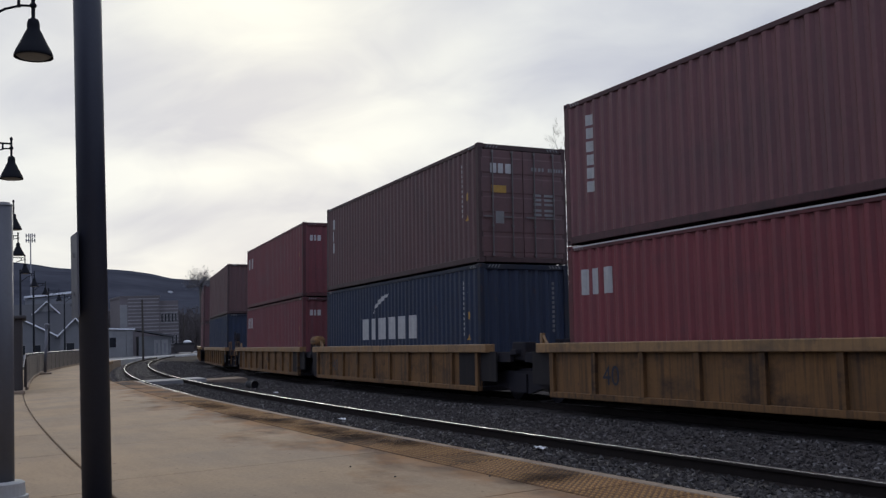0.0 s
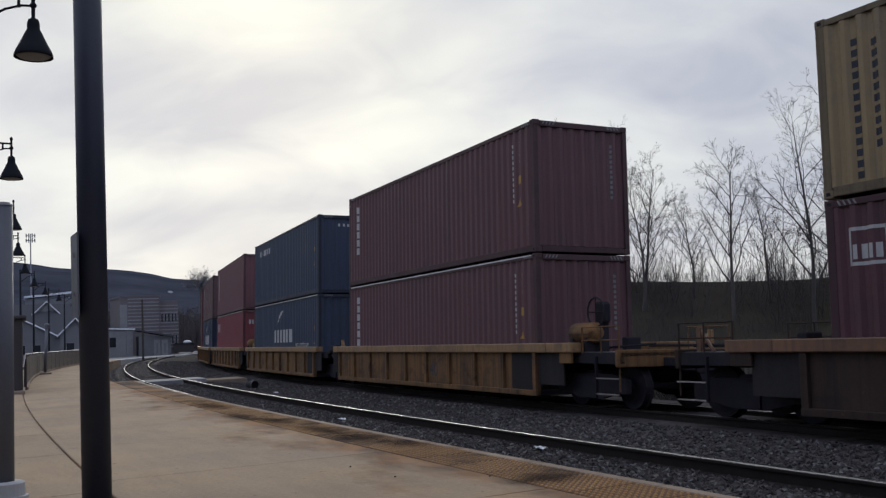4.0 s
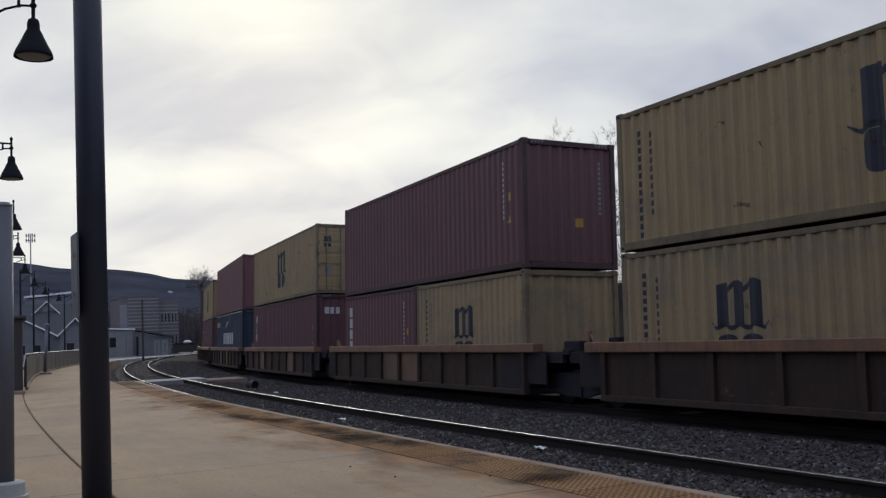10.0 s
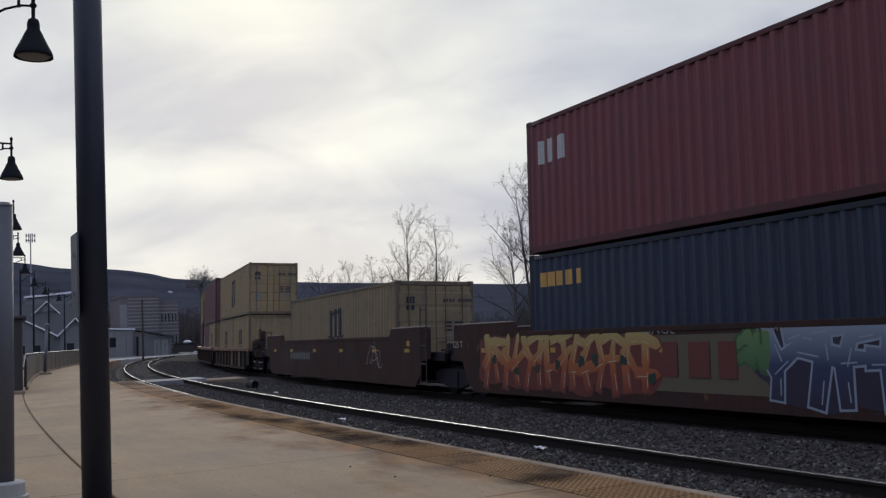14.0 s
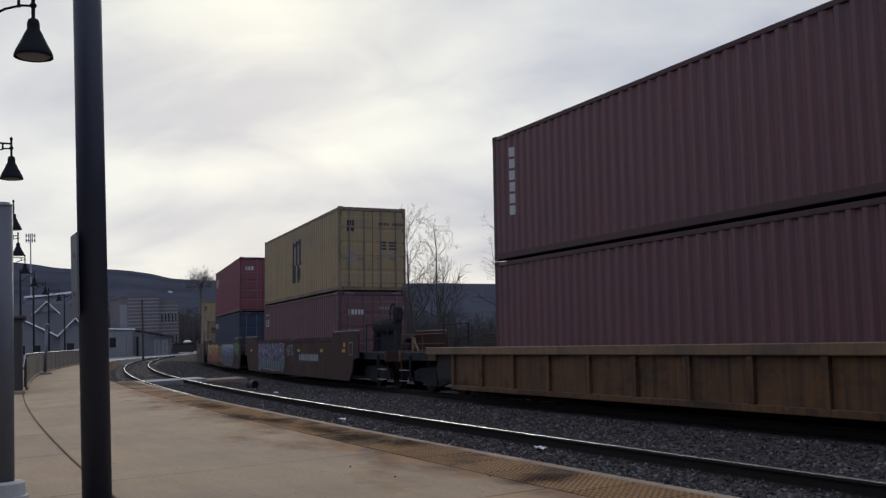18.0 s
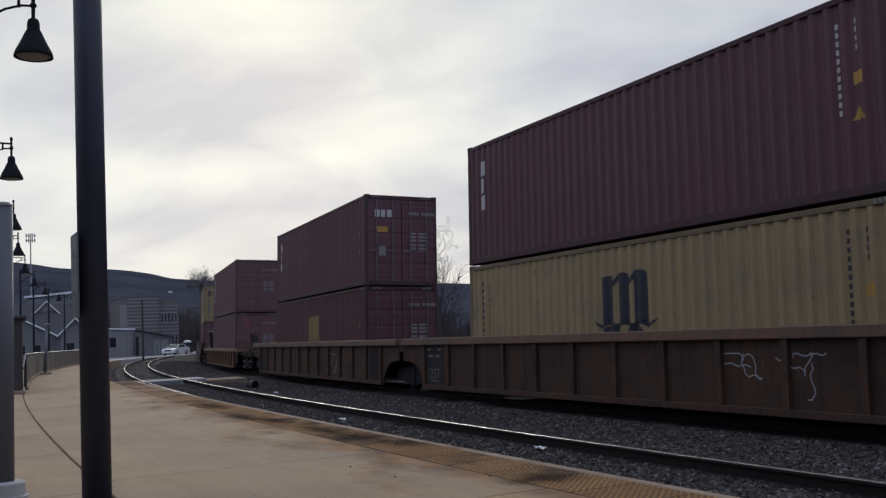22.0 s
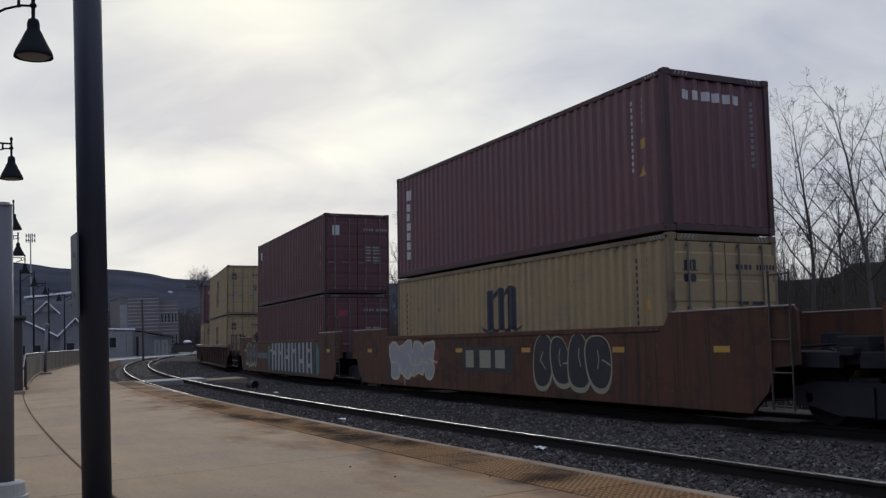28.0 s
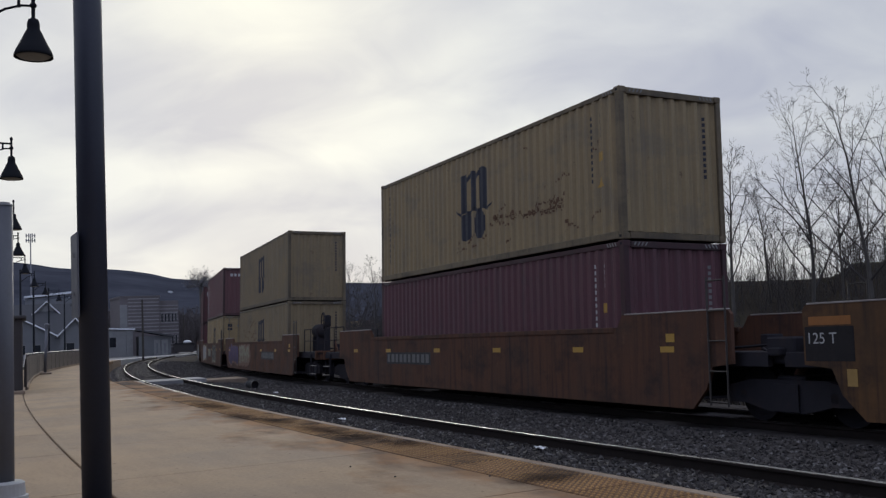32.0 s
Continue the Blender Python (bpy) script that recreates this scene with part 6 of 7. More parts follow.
thicket("bank_thicket", 800, lambda R: (R.uniform(6, 31), R.uniform(47, 68)), 0.5, 1.5, 3, "dense dark brown bare bushes on the bank")
thicket("line_brush", 900, lambda R: (R.uniform(-8, 9), R.uniform(68, 120)), 1.4, 4.2, 4, "bare brush beyond the line")
thicket("far_thicket", 950, lambda R: (R.uniform(-20.5, -7), R.uniform(170, 280)), 3.5, 9.5, 5, "dark distant bare woods behind the town", FAR_BRUSH, 3.0)
thicket("gap_saplings", 60, lambda R: (R.uniform(-7.6, 0.6), R.uniform(76, 96)), 3.5, 8.2, 9, "slender bare saplings beyond the line")
thicket("bank_scrub", 90, lambda R: (R.uniform(7.5, 27), R.uniform(56, 66)), 1.4, 3.6, 6, "tangled bare scrub among the trees")
thicket("bank_saplings", 60, lambda R: (R.uniform(17.5, 28), R.uniform(50, 66)), 2.0, 5.2, 8, "slender bare saplings among the trees")


def line_weeds():
    """Added dark weeds along the far foot of the track bed, in place of the shade under the train."""
    R = random.Random(14)
    g = Geo()
    for _ in range(2600):
        s, o = R.uniform(-24, 62), -R.uniform(3.2, 8.0)
        p = line(s, o, -0.62)
        h = R.uniform(0.45, 1.15)
        for _ in range(3):
            e = p + Vector((R.gauss(0, 0.28), R.gauss(0, 0.28), 1)) * h
            m = p.lerp(e, 0.5) + Vector((R.gauss(0, 0.06), R.gauss(0, 0.06), 0))
            g.tube([p, m, e], [0.016, 0.013, 0.006], 3, cap=False)
    tagged(new("line_weeds", g.mesh("line_weeds", TWIG)), "added dark weeds that stand for the shade under the train", "weeds", kind="stuff")


line_weeds()


# ---------------- the town beyond ----------------
def ground_at(b, d, z=0.0):
    a = math.radians(b)
    return pose(d * math.sin(a), d * math.cos(a), z, 0, 0, -b)


def build_road():
    def strip(name, pts, w, z, mat, label, cat):
        g = Geo()
        for i, (x, y) in enumerate(pts):
            a = Vector(pts[min(i + 1, len(pts) - 1)]) - Vector(pts[max(i - 1, 0)])
            n = Vector((-a.y, a.x)).normalized()
            for k, zz in ((0, z - 0.6), (0, z), (w, z), (w, z - 0.6)):
                g.v.append((x + n.x * k, y + n.y * k, zz))
        for i in range(len(pts) - 1):
            for j in range(3):
                g.f.append((4 * i + j, 4 * i + 4 + j, 4 * i + 5 + j, 4 * i + j + 1))
                g.m.append(0)
        single(name, g, mat, label, cat, kind="structure")
    edge = [(-27.2, 66.0), (-30.5, 78.0), (-33.2, 92.0), (-34.0, 102.0), (-33.0, 113.0), (-31.6, 124.0), (-30.5, 140.0), (-29.0, 170.0)]
    strip("pavement", edge, 1.6, 0.06, KERB, "pale concrete kerb and footway beside the street", "pavement")
    strip("road", [(x - 1.6, y + 0.2) for x, y in edge], 26.0, -0.06, ASPHALT, "pale grey asphalt street crossing beyond the platform", "road")
    single("verge", loft([(1.95, -0.18), (2.6, -0.10), (3.6, 0.02), (4.55, 0.0), (4.9, -0.06)], 27, 150, 1.5), GRASS_BANK, "brown dead grass and leaf litter between the tracks", "verge", kind="structure")


build_road()


def house(at, w, d, eave, ridge, wall, label, trim=True, windows=()):
    """A gabled house: the gable faces -y."""
    h = thing("house", label, "house", "houses beyond the platform", at=at)
    part("wall", prism(Geo(), [(-w / 2, -0.5), (w / 2, -0.5), (w / 2, eave), (0, ridge), (-w / 2, eave)], 0, d), wall, h)
    k = math.hypot(w / 2, ridge - eave)
    for sx in (-1, 1):
        ex, ez = sx * (w / 2 + 0.35), eave - 0.35 * (ridge - eave) / (w / 2)
        g = prism(Geo(), [(0, ridge + 0.02), (ex, ez + 0.02), (ex, ez + 0.2), (0, ridge + 0.2)], -0.4, d + 0.4)
        part("roof", g, ROOF, h)
        if trim:
            part("barge_board", prism(Geo(), [(0, ridge + 0.0), (ex, ez + 0.0), (ex, ez + 0.2), (0, ridge + 0.2)], -0.46, -0.4), TRIM, h, "white gable trim")
    for x, z, ww, hh in windows:
        win = part("window", Geo().box(x - ww / 2 - 0.08, x + ww / 2 + 0.08, -0.05, 0, z - 0.08, z + hh + 0.08), GREY_STICKER, h)
        part("pane", Geo().box(x - ww / 2, x + ww / 2, -0.07, -0.05, z, z + hh), GLASS, win)
    return h


house(ground_at(-22.67, 152.0), 5.4, 7, 5.6, 8.3, PALE_WALL, "pale gabled dormer of the long house, white gable trim", windows=((0, 5.9, 0.7, 1.0),))
house(ground_at(-21.2, 153) @ pose(0, 0, 0, 0, 0, 90), 9.0, 16, 3.2, 7.9, GREY_WALL, "long dark-roofed house side on", trim=False)
house(ground_at(-21.19, 128.7), 3.6, 9, 3.2, 5.1, GREY_WALL, "small grey gabled house with white gable trim", windows=((-0.6, 0.9, 0.9, 1.2),))
house(ground_at(-24.05, 131.8), 8.3, 9, 3.15, 5.4, GREY_WALL, "low blue-grey house with white trim", windows=((2.0, 0.9, 0.9, 1.1), (0.2, 0.9, 0.9, 1.1)))


BAND = shader("grey_white_band", (0.27, 0.262, 0.26), (0.18, 0.175, 0.175), rough=0.8, scale=1, bump=0)


def build_block():
    b = thing("striped_building", "dark brick building banded with thin white courses", "building", at=ground_at(-16.65, 146) @ pose(0, 0, 0, 0, 0, 12))
    W, D, H = 5.6, 4.2, 8.3
    part("wall", Geo().box(-W, 0, 0, D + 4, -0.6, H), BRICK, b)
    part("wall", Geo().box(0, 2.9, 0.9, D + 4, -0.6, H - 0.5), BRICK, b)
    part("parapet", Geo().box(-W - 0.1, 0.1, -0.1, D + 4, H, H + 0.25), BRICK, b)
    for i in range(15):
        z = 0.9 + i * 0.51
        if z > 3.2:
            part("band", Geo().box(-W + 1.1, -0.15, -0.07, 0, z, z + 0.13), BAND, b)
        if z < H - 0.8:
            part("band", Geo().box(0.15, 2.85, 0.83, 0.9, z, z + 0.13), BAND, b)
    for i in range(5):
        for z in (1.4, 4.6):
            w = part("window", Geo().box(0.35 + i * 0.5, 0.62 + i * 0.5, 0.80, 0.84, z, z + 1.35), BAND, b)
            part("pane", Geo().box(0.39 + i * 0.5, 0.58 + i * 0.5, 0.79, 0.80, z + 0.06, z + 1.29), GLASS, w)
    part("wall", Geo().box(-W - 0.02, -W + 1.0, -0.06, 0, 3.6, H - 1.0), PALE_WALL, b, "pale rendered end bay")
    g = thing("garage_building", "weathered pale garage with a sloping edge-lit roof", "building", at=ground_at(-18.6, 137) @ pose(0, 0, 0, 0, 0, 6))
    part("wall", prism(Geo(), [(-6.5, -0.5), (1.1, -0.5), (1.1, 3.55), (-6.5, 3.95)], 0, 6), PALE_WALL, g)
    part("roof", prism(Geo(), [(-6.7, 3.97), (1.4, 3.55), (1.4, 3.72), (-6.7, 4.14)], -0.3, 6.2), TRIM, g, "pale metal roof edge")
    part("window", Geo().box(-1.9, -1.1, -0.05, 0, 1.3, 2.6), GLASS, g)
    part("pilaster", Geo().box(0.3, 0.75, -0.12, 0, -0.5, 3.5), PALE_WALL, g)
    p = thing("lean_to", "small lean-to porch with dark roof and pale double door", "building", at=ground_at(-17.15, 136.5) @ pose(0, 0, 0, 0, 0, 6))
    part("wall", Geo().box(-1.6, 2.6, 0, 4, -0.5, 2.6), GREY_WALL, p)
    part("roof", prism(Geo(), [(-1.8, 3.4), (3.0, 2.35), (3.0, 2.55), (-1.8, 3.6)], -0.6, 4.2), ROOF, p)
    for x in (0.35, 1.35):
        d = part("door", Geo().box(x, x + 0.85, -0.06, 0, -0.3, 2.05), PALE_WALL, p, "pale painted door leaf")
        part("door_panel", Geo().box(x + 0.3, x + 0.55, -0.08, -0.06, 0.2, 1.6), GREY_WALL, d)
    s = thing("long_shed", "long low shed with a bright pale roof edge", "building", at=ground_at(-22.36, 313))
    part("wall", Geo().box(-7.6, 7.6, 0, 8, -2, 16.4), GREY_WALL, s)
    part("roof", prism(Geo(), [(-7.9, 16.7), (7.9, 18.1), (7.9, 18.7), (-7.9, 17.3)], -0.6, 8.5), TRIM, s, "bright pale roof edge")
    c = thing("rubbish_container", "dark rubbish container with a pale sack on its lid", "container", at=ground_at(-15.35, 146, 0.0))
    part("body", prism(Geo(), [(-1.35, 0.12), (1.35, 0.12), (1.5, 1.25), (-1.5, 1.25)], -0.8, 0.8), DARK_BOX, c)
    part("lid", prism(Geo(), [(-1.55, 1.25), (1.55, 1.25), (1.45, 1.38), (-1.3, 1.5)], -0.9, 0.9), RUBBER, c)
    part("sack", Geo().lathe([(0, 0.0), (0.55, 0.02), (0.62, 0.16), (0.45, 0.34), (0.15, 0.42), (0, 0.42)], 12), TRIM, c, "pale sack", smooth=True, at=pose(0.5, 0, 1.42))
    for x in (-1.1, 1.1):
        part("foot", Geo().box(x - 0.12, x + 0.12, -0.6, 0.6, 0, 0.14), RUBBER, c)


build_block()


def build_masts():
    for b, d, h in ((-17.6, 106, 6.3), (-15.35, 165, 6.6), (-24.4, 120, 7.5)):
        u = thing("utility_pole", "dark wooden utility pole by the street", "pole", at=ground_at(b, d, -0.1))
        part("shaft", Geo().tube([(0, 0, 0), (0, 0, h)], [0.13, 0.09], 10), TIE, u)
        part("cap", Geo().lathe([(0.1, h), (0.11, h + 0.05), (0, h + 0.12)], 10), TIE, u)
    a = math.radians(-23.45)
    x, y = 700 * math.sin(a), 700 * math.cos(a)
    t = thing("phone_mast", "slim grey mobile phone mast on the ridge", "mast", at=pose(x, y, terrain(x, y)))
    top = 79 - terrain(x, y)
    part("shaft", Geo().tube([(0, 0, -1), (0, 0, top)], [0.6, 0.35], 10), GALV, t)
    for z in (top - 1.2, top - 4.5):
        part("antenna_ring", Geo().tube([(2.9 * math.cos(q), 2.9 * math.sin(q), z) for q in np.linspace(0, 2 * math.pi, 13)], 0.15, 5, cap=False), GALV, t)
        for q in np.linspace(0, 2 * math.pi, 9)[:-1]:
            part("antenna", Geo().box(-0.3, 0.3, -0.2, 0.2, -1.2, 1.2), GALV, t, at=pose(2.9 * math.cos(q), 2.9 * math.sin(q), z))
    for b, d, w in ((-16.15, 915, 7), (-15.85, 925, 6), (-16.05, 1000, 5), (-17.6, 840, 6), (-21.7, 900, 8)):
        a = math.radians(b)
        x, y = d * math.sin(a), d * math.cos(a)
        house(pose(x, y, terrain(x, y) - 0.5, 0, 0, -b), w, 8, 1.3, 1.7, TRIM, "tiny white house far up the wooded hill", trim=False)


build_masts()


def build_car():
    c = thing("car", "silver saloon car driving along the street", "car")
    prof = [(-2.2, 0.30), (2.2, 0.30), (2.25, 0.62), (2.05, 0.82), (1.1, 0.95), (-1.55, 0.98), (-2.2, 0.95), (-2.28, 0.6)]
    part("body", prism(Geo(), prof, -0.88, 0.88), SILVER, c)
    cab = Geo()
    v = [(1.15, -0.80, 0.95), (1.15, 0.80, 0.95), (0.35, 0.62, 1.42), (0.35, -0.62, 1.42), (-1.75, -0.80, 0.97), (-1.75, 0.80, 0.97), (-0.95, 0.62, 1.44), (-0.95, -0.62, 1.44)]
    cab.add(v, [(0, 1, 2, 3), (5, 4, 7, 6), (3, 2, 6, 7), (1, 5, 6, 2), (4, 0, 3, 7)])
    part("cabin", cab, SILVER, c)
    part("windscreen", Geo().add([(1.13, -0.72, 0.99), (1.13, 0.72, 0.99), (0.42, 0.58, 1.39), (0.42, -0.58, 1.39)], [(0, 1, 2, 3)]), GLASS, c, at=pose(0.02, 0, 0.012))
    for sy in (-1, 1):
        part("side_window", Geo().add([(0.85, sy * 0.80, 1.0), (-1.4, sy * 0.80, 1.0), (-0.9, sy * 0.66, 1.36), (0.35, sy * 0.66, 1.36)], [(0, 1, 2, 3)]), GLASS, c, at=pose(0, sy * 0.015, 0))
        part("headlight", Geo().box(2.06, 2.2, sy * 0.62 - 0.17, sy * 0.62 + 0.17, 0.62, 0.76, c=0.02), TRIM, c)
        for x in (-1.4, 1.38):
            w = part("wheel", Geo().lathe([(0.0, -0.1), (0.2, -0.1), (0.31, -0.09), (0.32, 0.09), (0.2, 0.1), (0, 0.1)], 18), RUBBER, c, at=pose(x, sy * 0.80, 0.32, 90, 0, 0))
            part("rim", Geo().lathe([(0.0, 0.12), (0.19, 0.11), (0.2, 0.095)], 14), GALV, w, at=pose(0, 0, 0, 0 if sy < 0 else 180, 0, 0))
    part("bumper", Geo().box(2.15, 2.32, -0.8, 0.8, 0.28, 0.5, c=0.03), SILVER, c)
    part("grille", Geo().box(2.22, 2.26, -0.45, 0.45, 0.55, 0.72), RUBBER, c)
    return c


CAR = build_car()
CAR_ROWS = [(0, -30.5, 236), (5, -31.3, 211), (10, -32.3, 186), (15, -33.3, 160.5), (18, -34.0, 145), (21, -34.9, 129.5), (22, -35.5, 125.4), (23, -36.4, 121.0), (24, -37.2, 115.2), (25, -38.2, 109.2), (26, -40.0, 104.4), (27, -43.5, 101.2), (28, -48.0, 99.5), (30, -58.5, 97.5), (32, -69.0, 96.0)]

# ---------------- paint on the cars ----------------
G_PAINT = {
    "cream": (0.40, 0.38, 0.25), "silver": (0.27, 0.27, 0.28), "black": (0.016, 0.016, 0.02), "orange": (0.30, 0.115, 0.025), "amber": (0.36, 0.22, 0.065), "blue": (0.012, 0.018, 0.048),
    "sky": (0.26, 0.31, 0.38), "green": (0.04, 0.10, 0.04), "night_cloud": (0.022, 0.016, 0.042), "dark_green": (0.012, 0.030, 0.020), "teal": (0.04, 0.14, 0.12), "purple": (0.065, 0.035, 0.11), "dark_red": (0.12, 0.024, 0.020), "olive": (0.105, 0.088, 0.055), "faded_cream": (0.25, 0.24, 0.165), "salmon": (0.17, 0.085, 0.055), "faint": (0.115, 0.105, 0.088), "dim": (0.13, 0.13, 0.126),
}
G_PAINT = {k: shader(f"spray_{k}", v, tuple(c * 0.7 for c in v), rough=0.7, scale=2.5, fine=20, bump=0, vary=0) for k, v in G_PAINT.items()}


def blob(R, cx, cz, w, h, n=26):
    """A wobbly rounded outline."""
    ph = [R.uniform(0, 6.283) for _ in range(3)]
    out = []
    for i in range(n):
        a = 2 * math.pi * i / n
        k = 1 + 0.12 * math.sin(2 * a + ph[0]) + 0.13 * math.sin(3 * a + ph[1]) + 0.07 * math.sin(5 * a + ph[2])
        e = 0.72
        x, z = abs(math.cos(a)) ** e * math.copysign(1, math.cos(a)), abs(math.sin(a)) ** e * math.copysign(1, math.sin(a))
        out.append((cx + x * w * k, cz + z * h * k))
    return out


def ribbon(path, w):
    """A brush stroke along points, as quads."""
    quads = []
    for i in range(len(path) - 1):
        a, b = Vector(path[i]), Vector(path[i + 1])
        n = Vector((-(b - a).y, (b - a).x)).normalized() * w / 2
        quads.append([a - n, b - n, b + n, a + n])
    return quads


def flat(car, polys, y, mat, label):
    g = Geo()
    for p in polys:
        g.add([(q[0], y, min(1.49, max(0.19, q[1]))) for q in reversed(p)], [tuple(range(len(p)))])
    tagged(part("graffiti", g, mat, car, label), kind="stuff" if len(polys) > 1 else "")


def bubbles(car, x0, x1, z0, z1, n, fill, line_col, seed, edge=0.05):
    """A throw-up of n swollen upright lobes that lean on one another, with one outline round all and a slit in each."""
    R = random.Random(seed)
    w, y, h = (x0 - x1) / n, 1.503, z1 - z0

    def lobe(cx, cz, a, b, tilt, bulge, m=30):
        out = []
        for i in range(m):
            t = 2 * math.pi * i / m
            c, q = math.cos(t), math.sin(t)
            x, z = abs(c) ** 0.8 * math.copysign(a, c), abs(q) ** 0.8 * math.copysign(b, q)
            x *= 1 + bulge * q
            out.append((cx + x + tilt * z, cz + z))
        return out
    for i in range(n):
        cx, cz = x0 - w * (i + 0.5), (z0 + z1) / 2 + R.uniform(-0.05, 0.05) * h + 0.04 * h * math.sin(3.14 * (i + 0.5) / n)
        a, b, tilt, bulge = w * R.uniform(0.48, 0.64), h * R.uniform(0.40, 0.52), R.uniform(-0.2, 0.2), R.uniform(-0.32, 0.3)
        flat(car, [lobe(cx, cz - edge * 0.9, a + edge, b + edge * 1.6, tilt, bulge)], y + 0.0016 * i, G_PAINT[line_col], "sprayed outline")
        flat(car, [lobe(cx, cz, a, b, tilt, bulge)], y + 0.0016 * i + 0.0005, G_PAINT[fill], "sprayed swollen shape")
        zz = cz + R.uniform(-0.05, 0.12) * h
        pts = [(cx + R.uniform(-0.1, 0.1) * w, zz + h * 0.17), (cx + R.uniform(-0.16, 0.16) * w, zz), (cx + R.uniform(-0.2, 0.2) * w, zz - h * 0.17)]
        flat(car, ribbon(pts, edge * 0.7) + (ribbon([(cx - a * 0.95, cz - b * 0.1), (cx - a * 0.3, cz + R.uniform(-0.2, 0.2) * b)], edge * 0.8) if i % 2 else []), y + 0.0016 * i + 0.001, G_PAINT[line_col], "sprayed strokes")


def graffiti(car, x0, x1, z0, z1, n, fills, line_col, seed, back=None, strokes=0.055, lines=3):
    """A sprayed piece of n swollen shapes from x0 back to x1, with outlines and inner strokes."""
    R = random.Random(seed)
    w = (x0 - x1) / n
    y = 1.503
    outer, inner, ink = [], {f: [] for f in fills}, []
    for i in range(n):
        cx = x0 - w * (i + 0.5)
        cz = (z0 + z1) / 2 + R.uniform(-0.04, 0.04)
        ww, hh = w * R.uniform(0.50, 0.60), (z1 - z0) * R.uniform(0.40, 0.47)
        st = R.randint(0, 9999)
        outer.append(blob(random.Random(st), cx, cz, ww + strokes, hh + strokes))
        f = fills[i % len(fills)]
        inner[f].append(blob(random.Random(st), cx, cz, ww, hh))
        for _ in range(lines):
            a = (cx + R.uniform(-0.35, 0.35) * ww, cz + R.uniform(-0.6, 0.6) * hh)
            pts = [a]
            ang = R.uniform(0, 6.283)
            for k in range(7):
                ang += R.uniform(-0.75, 0.75)
                pts.append((pts[-1][0] + math.cos(ang) * ww * 0.2, pts[-1][1] + math.sin(ang) * hh * 0.26))
            ink += ribbon(pts, strokes * 0.8)
    if back:
        flat(car, [blob(R, (x0 + x1) / 2 + (x0 - x1) * (k - 1) * 0.28, (z0 + z1) / 2, (x0 - x1) * 0.24, (z1 - z0) * 0.56) for k in range(3)], y + 0.0005, G_PAINT[back], "sprayed background colour")
    for i, o in enumerate(outer):
        flat(car, [o], y + 0.002 + i * 0.0003, G_PAINT[line_col], "sprayed outline")
    i = 0
    for f in fills:
        for p in inner[f]:
            flat(car, [p], y + 0.006 + i * 0.0003, G_PAINT[f], "sprayed swollen shape")
            i += 1
    flat(car, ink, y + 0.0095, G_PAINT[line_col], "sprayed strokes")


def fade(name, low, mid, high, z0=0.3, z1=1.45):
    """Spray paint that runs from one colour at the foot of a piece to another at its top."""
    m = shader(name, mid, tuple(c * 0.7 for c in mid), rough=0.7, scale=2.5, fine=20, bump=0, vary=0)
    nt = m.node_tree
    tc, sep, mr, rp = (nt.nodes.new(k) for k in ("ShaderNodeTexCoord", "ShaderNodeSeparateXYZ", "ShaderNodeMapRange", "ShaderNodeValToRGB"))
    mr.inputs["From Min"].default_value, mr.inputs["From Max"].default_value = z0, z1
    for k, v, c in zip((0, 1), (0.0, 1.0), (low, high)):
        rp.color_ramp.elements[k].position, rp.color_ramp.elements[k].color = v, (*c, 1)
    rp.color_ramp.elements.new(0.5).color = (*mid, 1)
    nt.links.new(tc.outputs["Object"], sep.inputs[0])
    nt.links.new(sep.outputs[2], mr.inputs["Value"])
    nt.links.new(mr.outputs[0], rp.inputs[0])
    nt.links.new(rp.outputs[0], nt.nodes["Principled BSDF"].inputs["Base Color"])
    return m


G_PAINT["flame"] = fade("spray_flame", (0.15, 0.022, 0.018), (0.30, 0.085, 0.022), (0.33, 0.27, 0.10))
G_PAINT["night"] = fade("spray_night", (0.018, 0.012, 0.034), (0.022, 0.036, 0.090), (0.22, 0.27, 0.34))
G_PAINT["moss"] = fade("spray_moss", (0.03, 0.05, 0.04), (0.05, 0.12, 0.045), (0.11, 0.20, 0.07))
G_PAINT["plum"] = fade("spray_plum", (0.022, 0.014, 0.045), (0.04, 0.02, 0.075), (0.07, 0.05, 0.12))


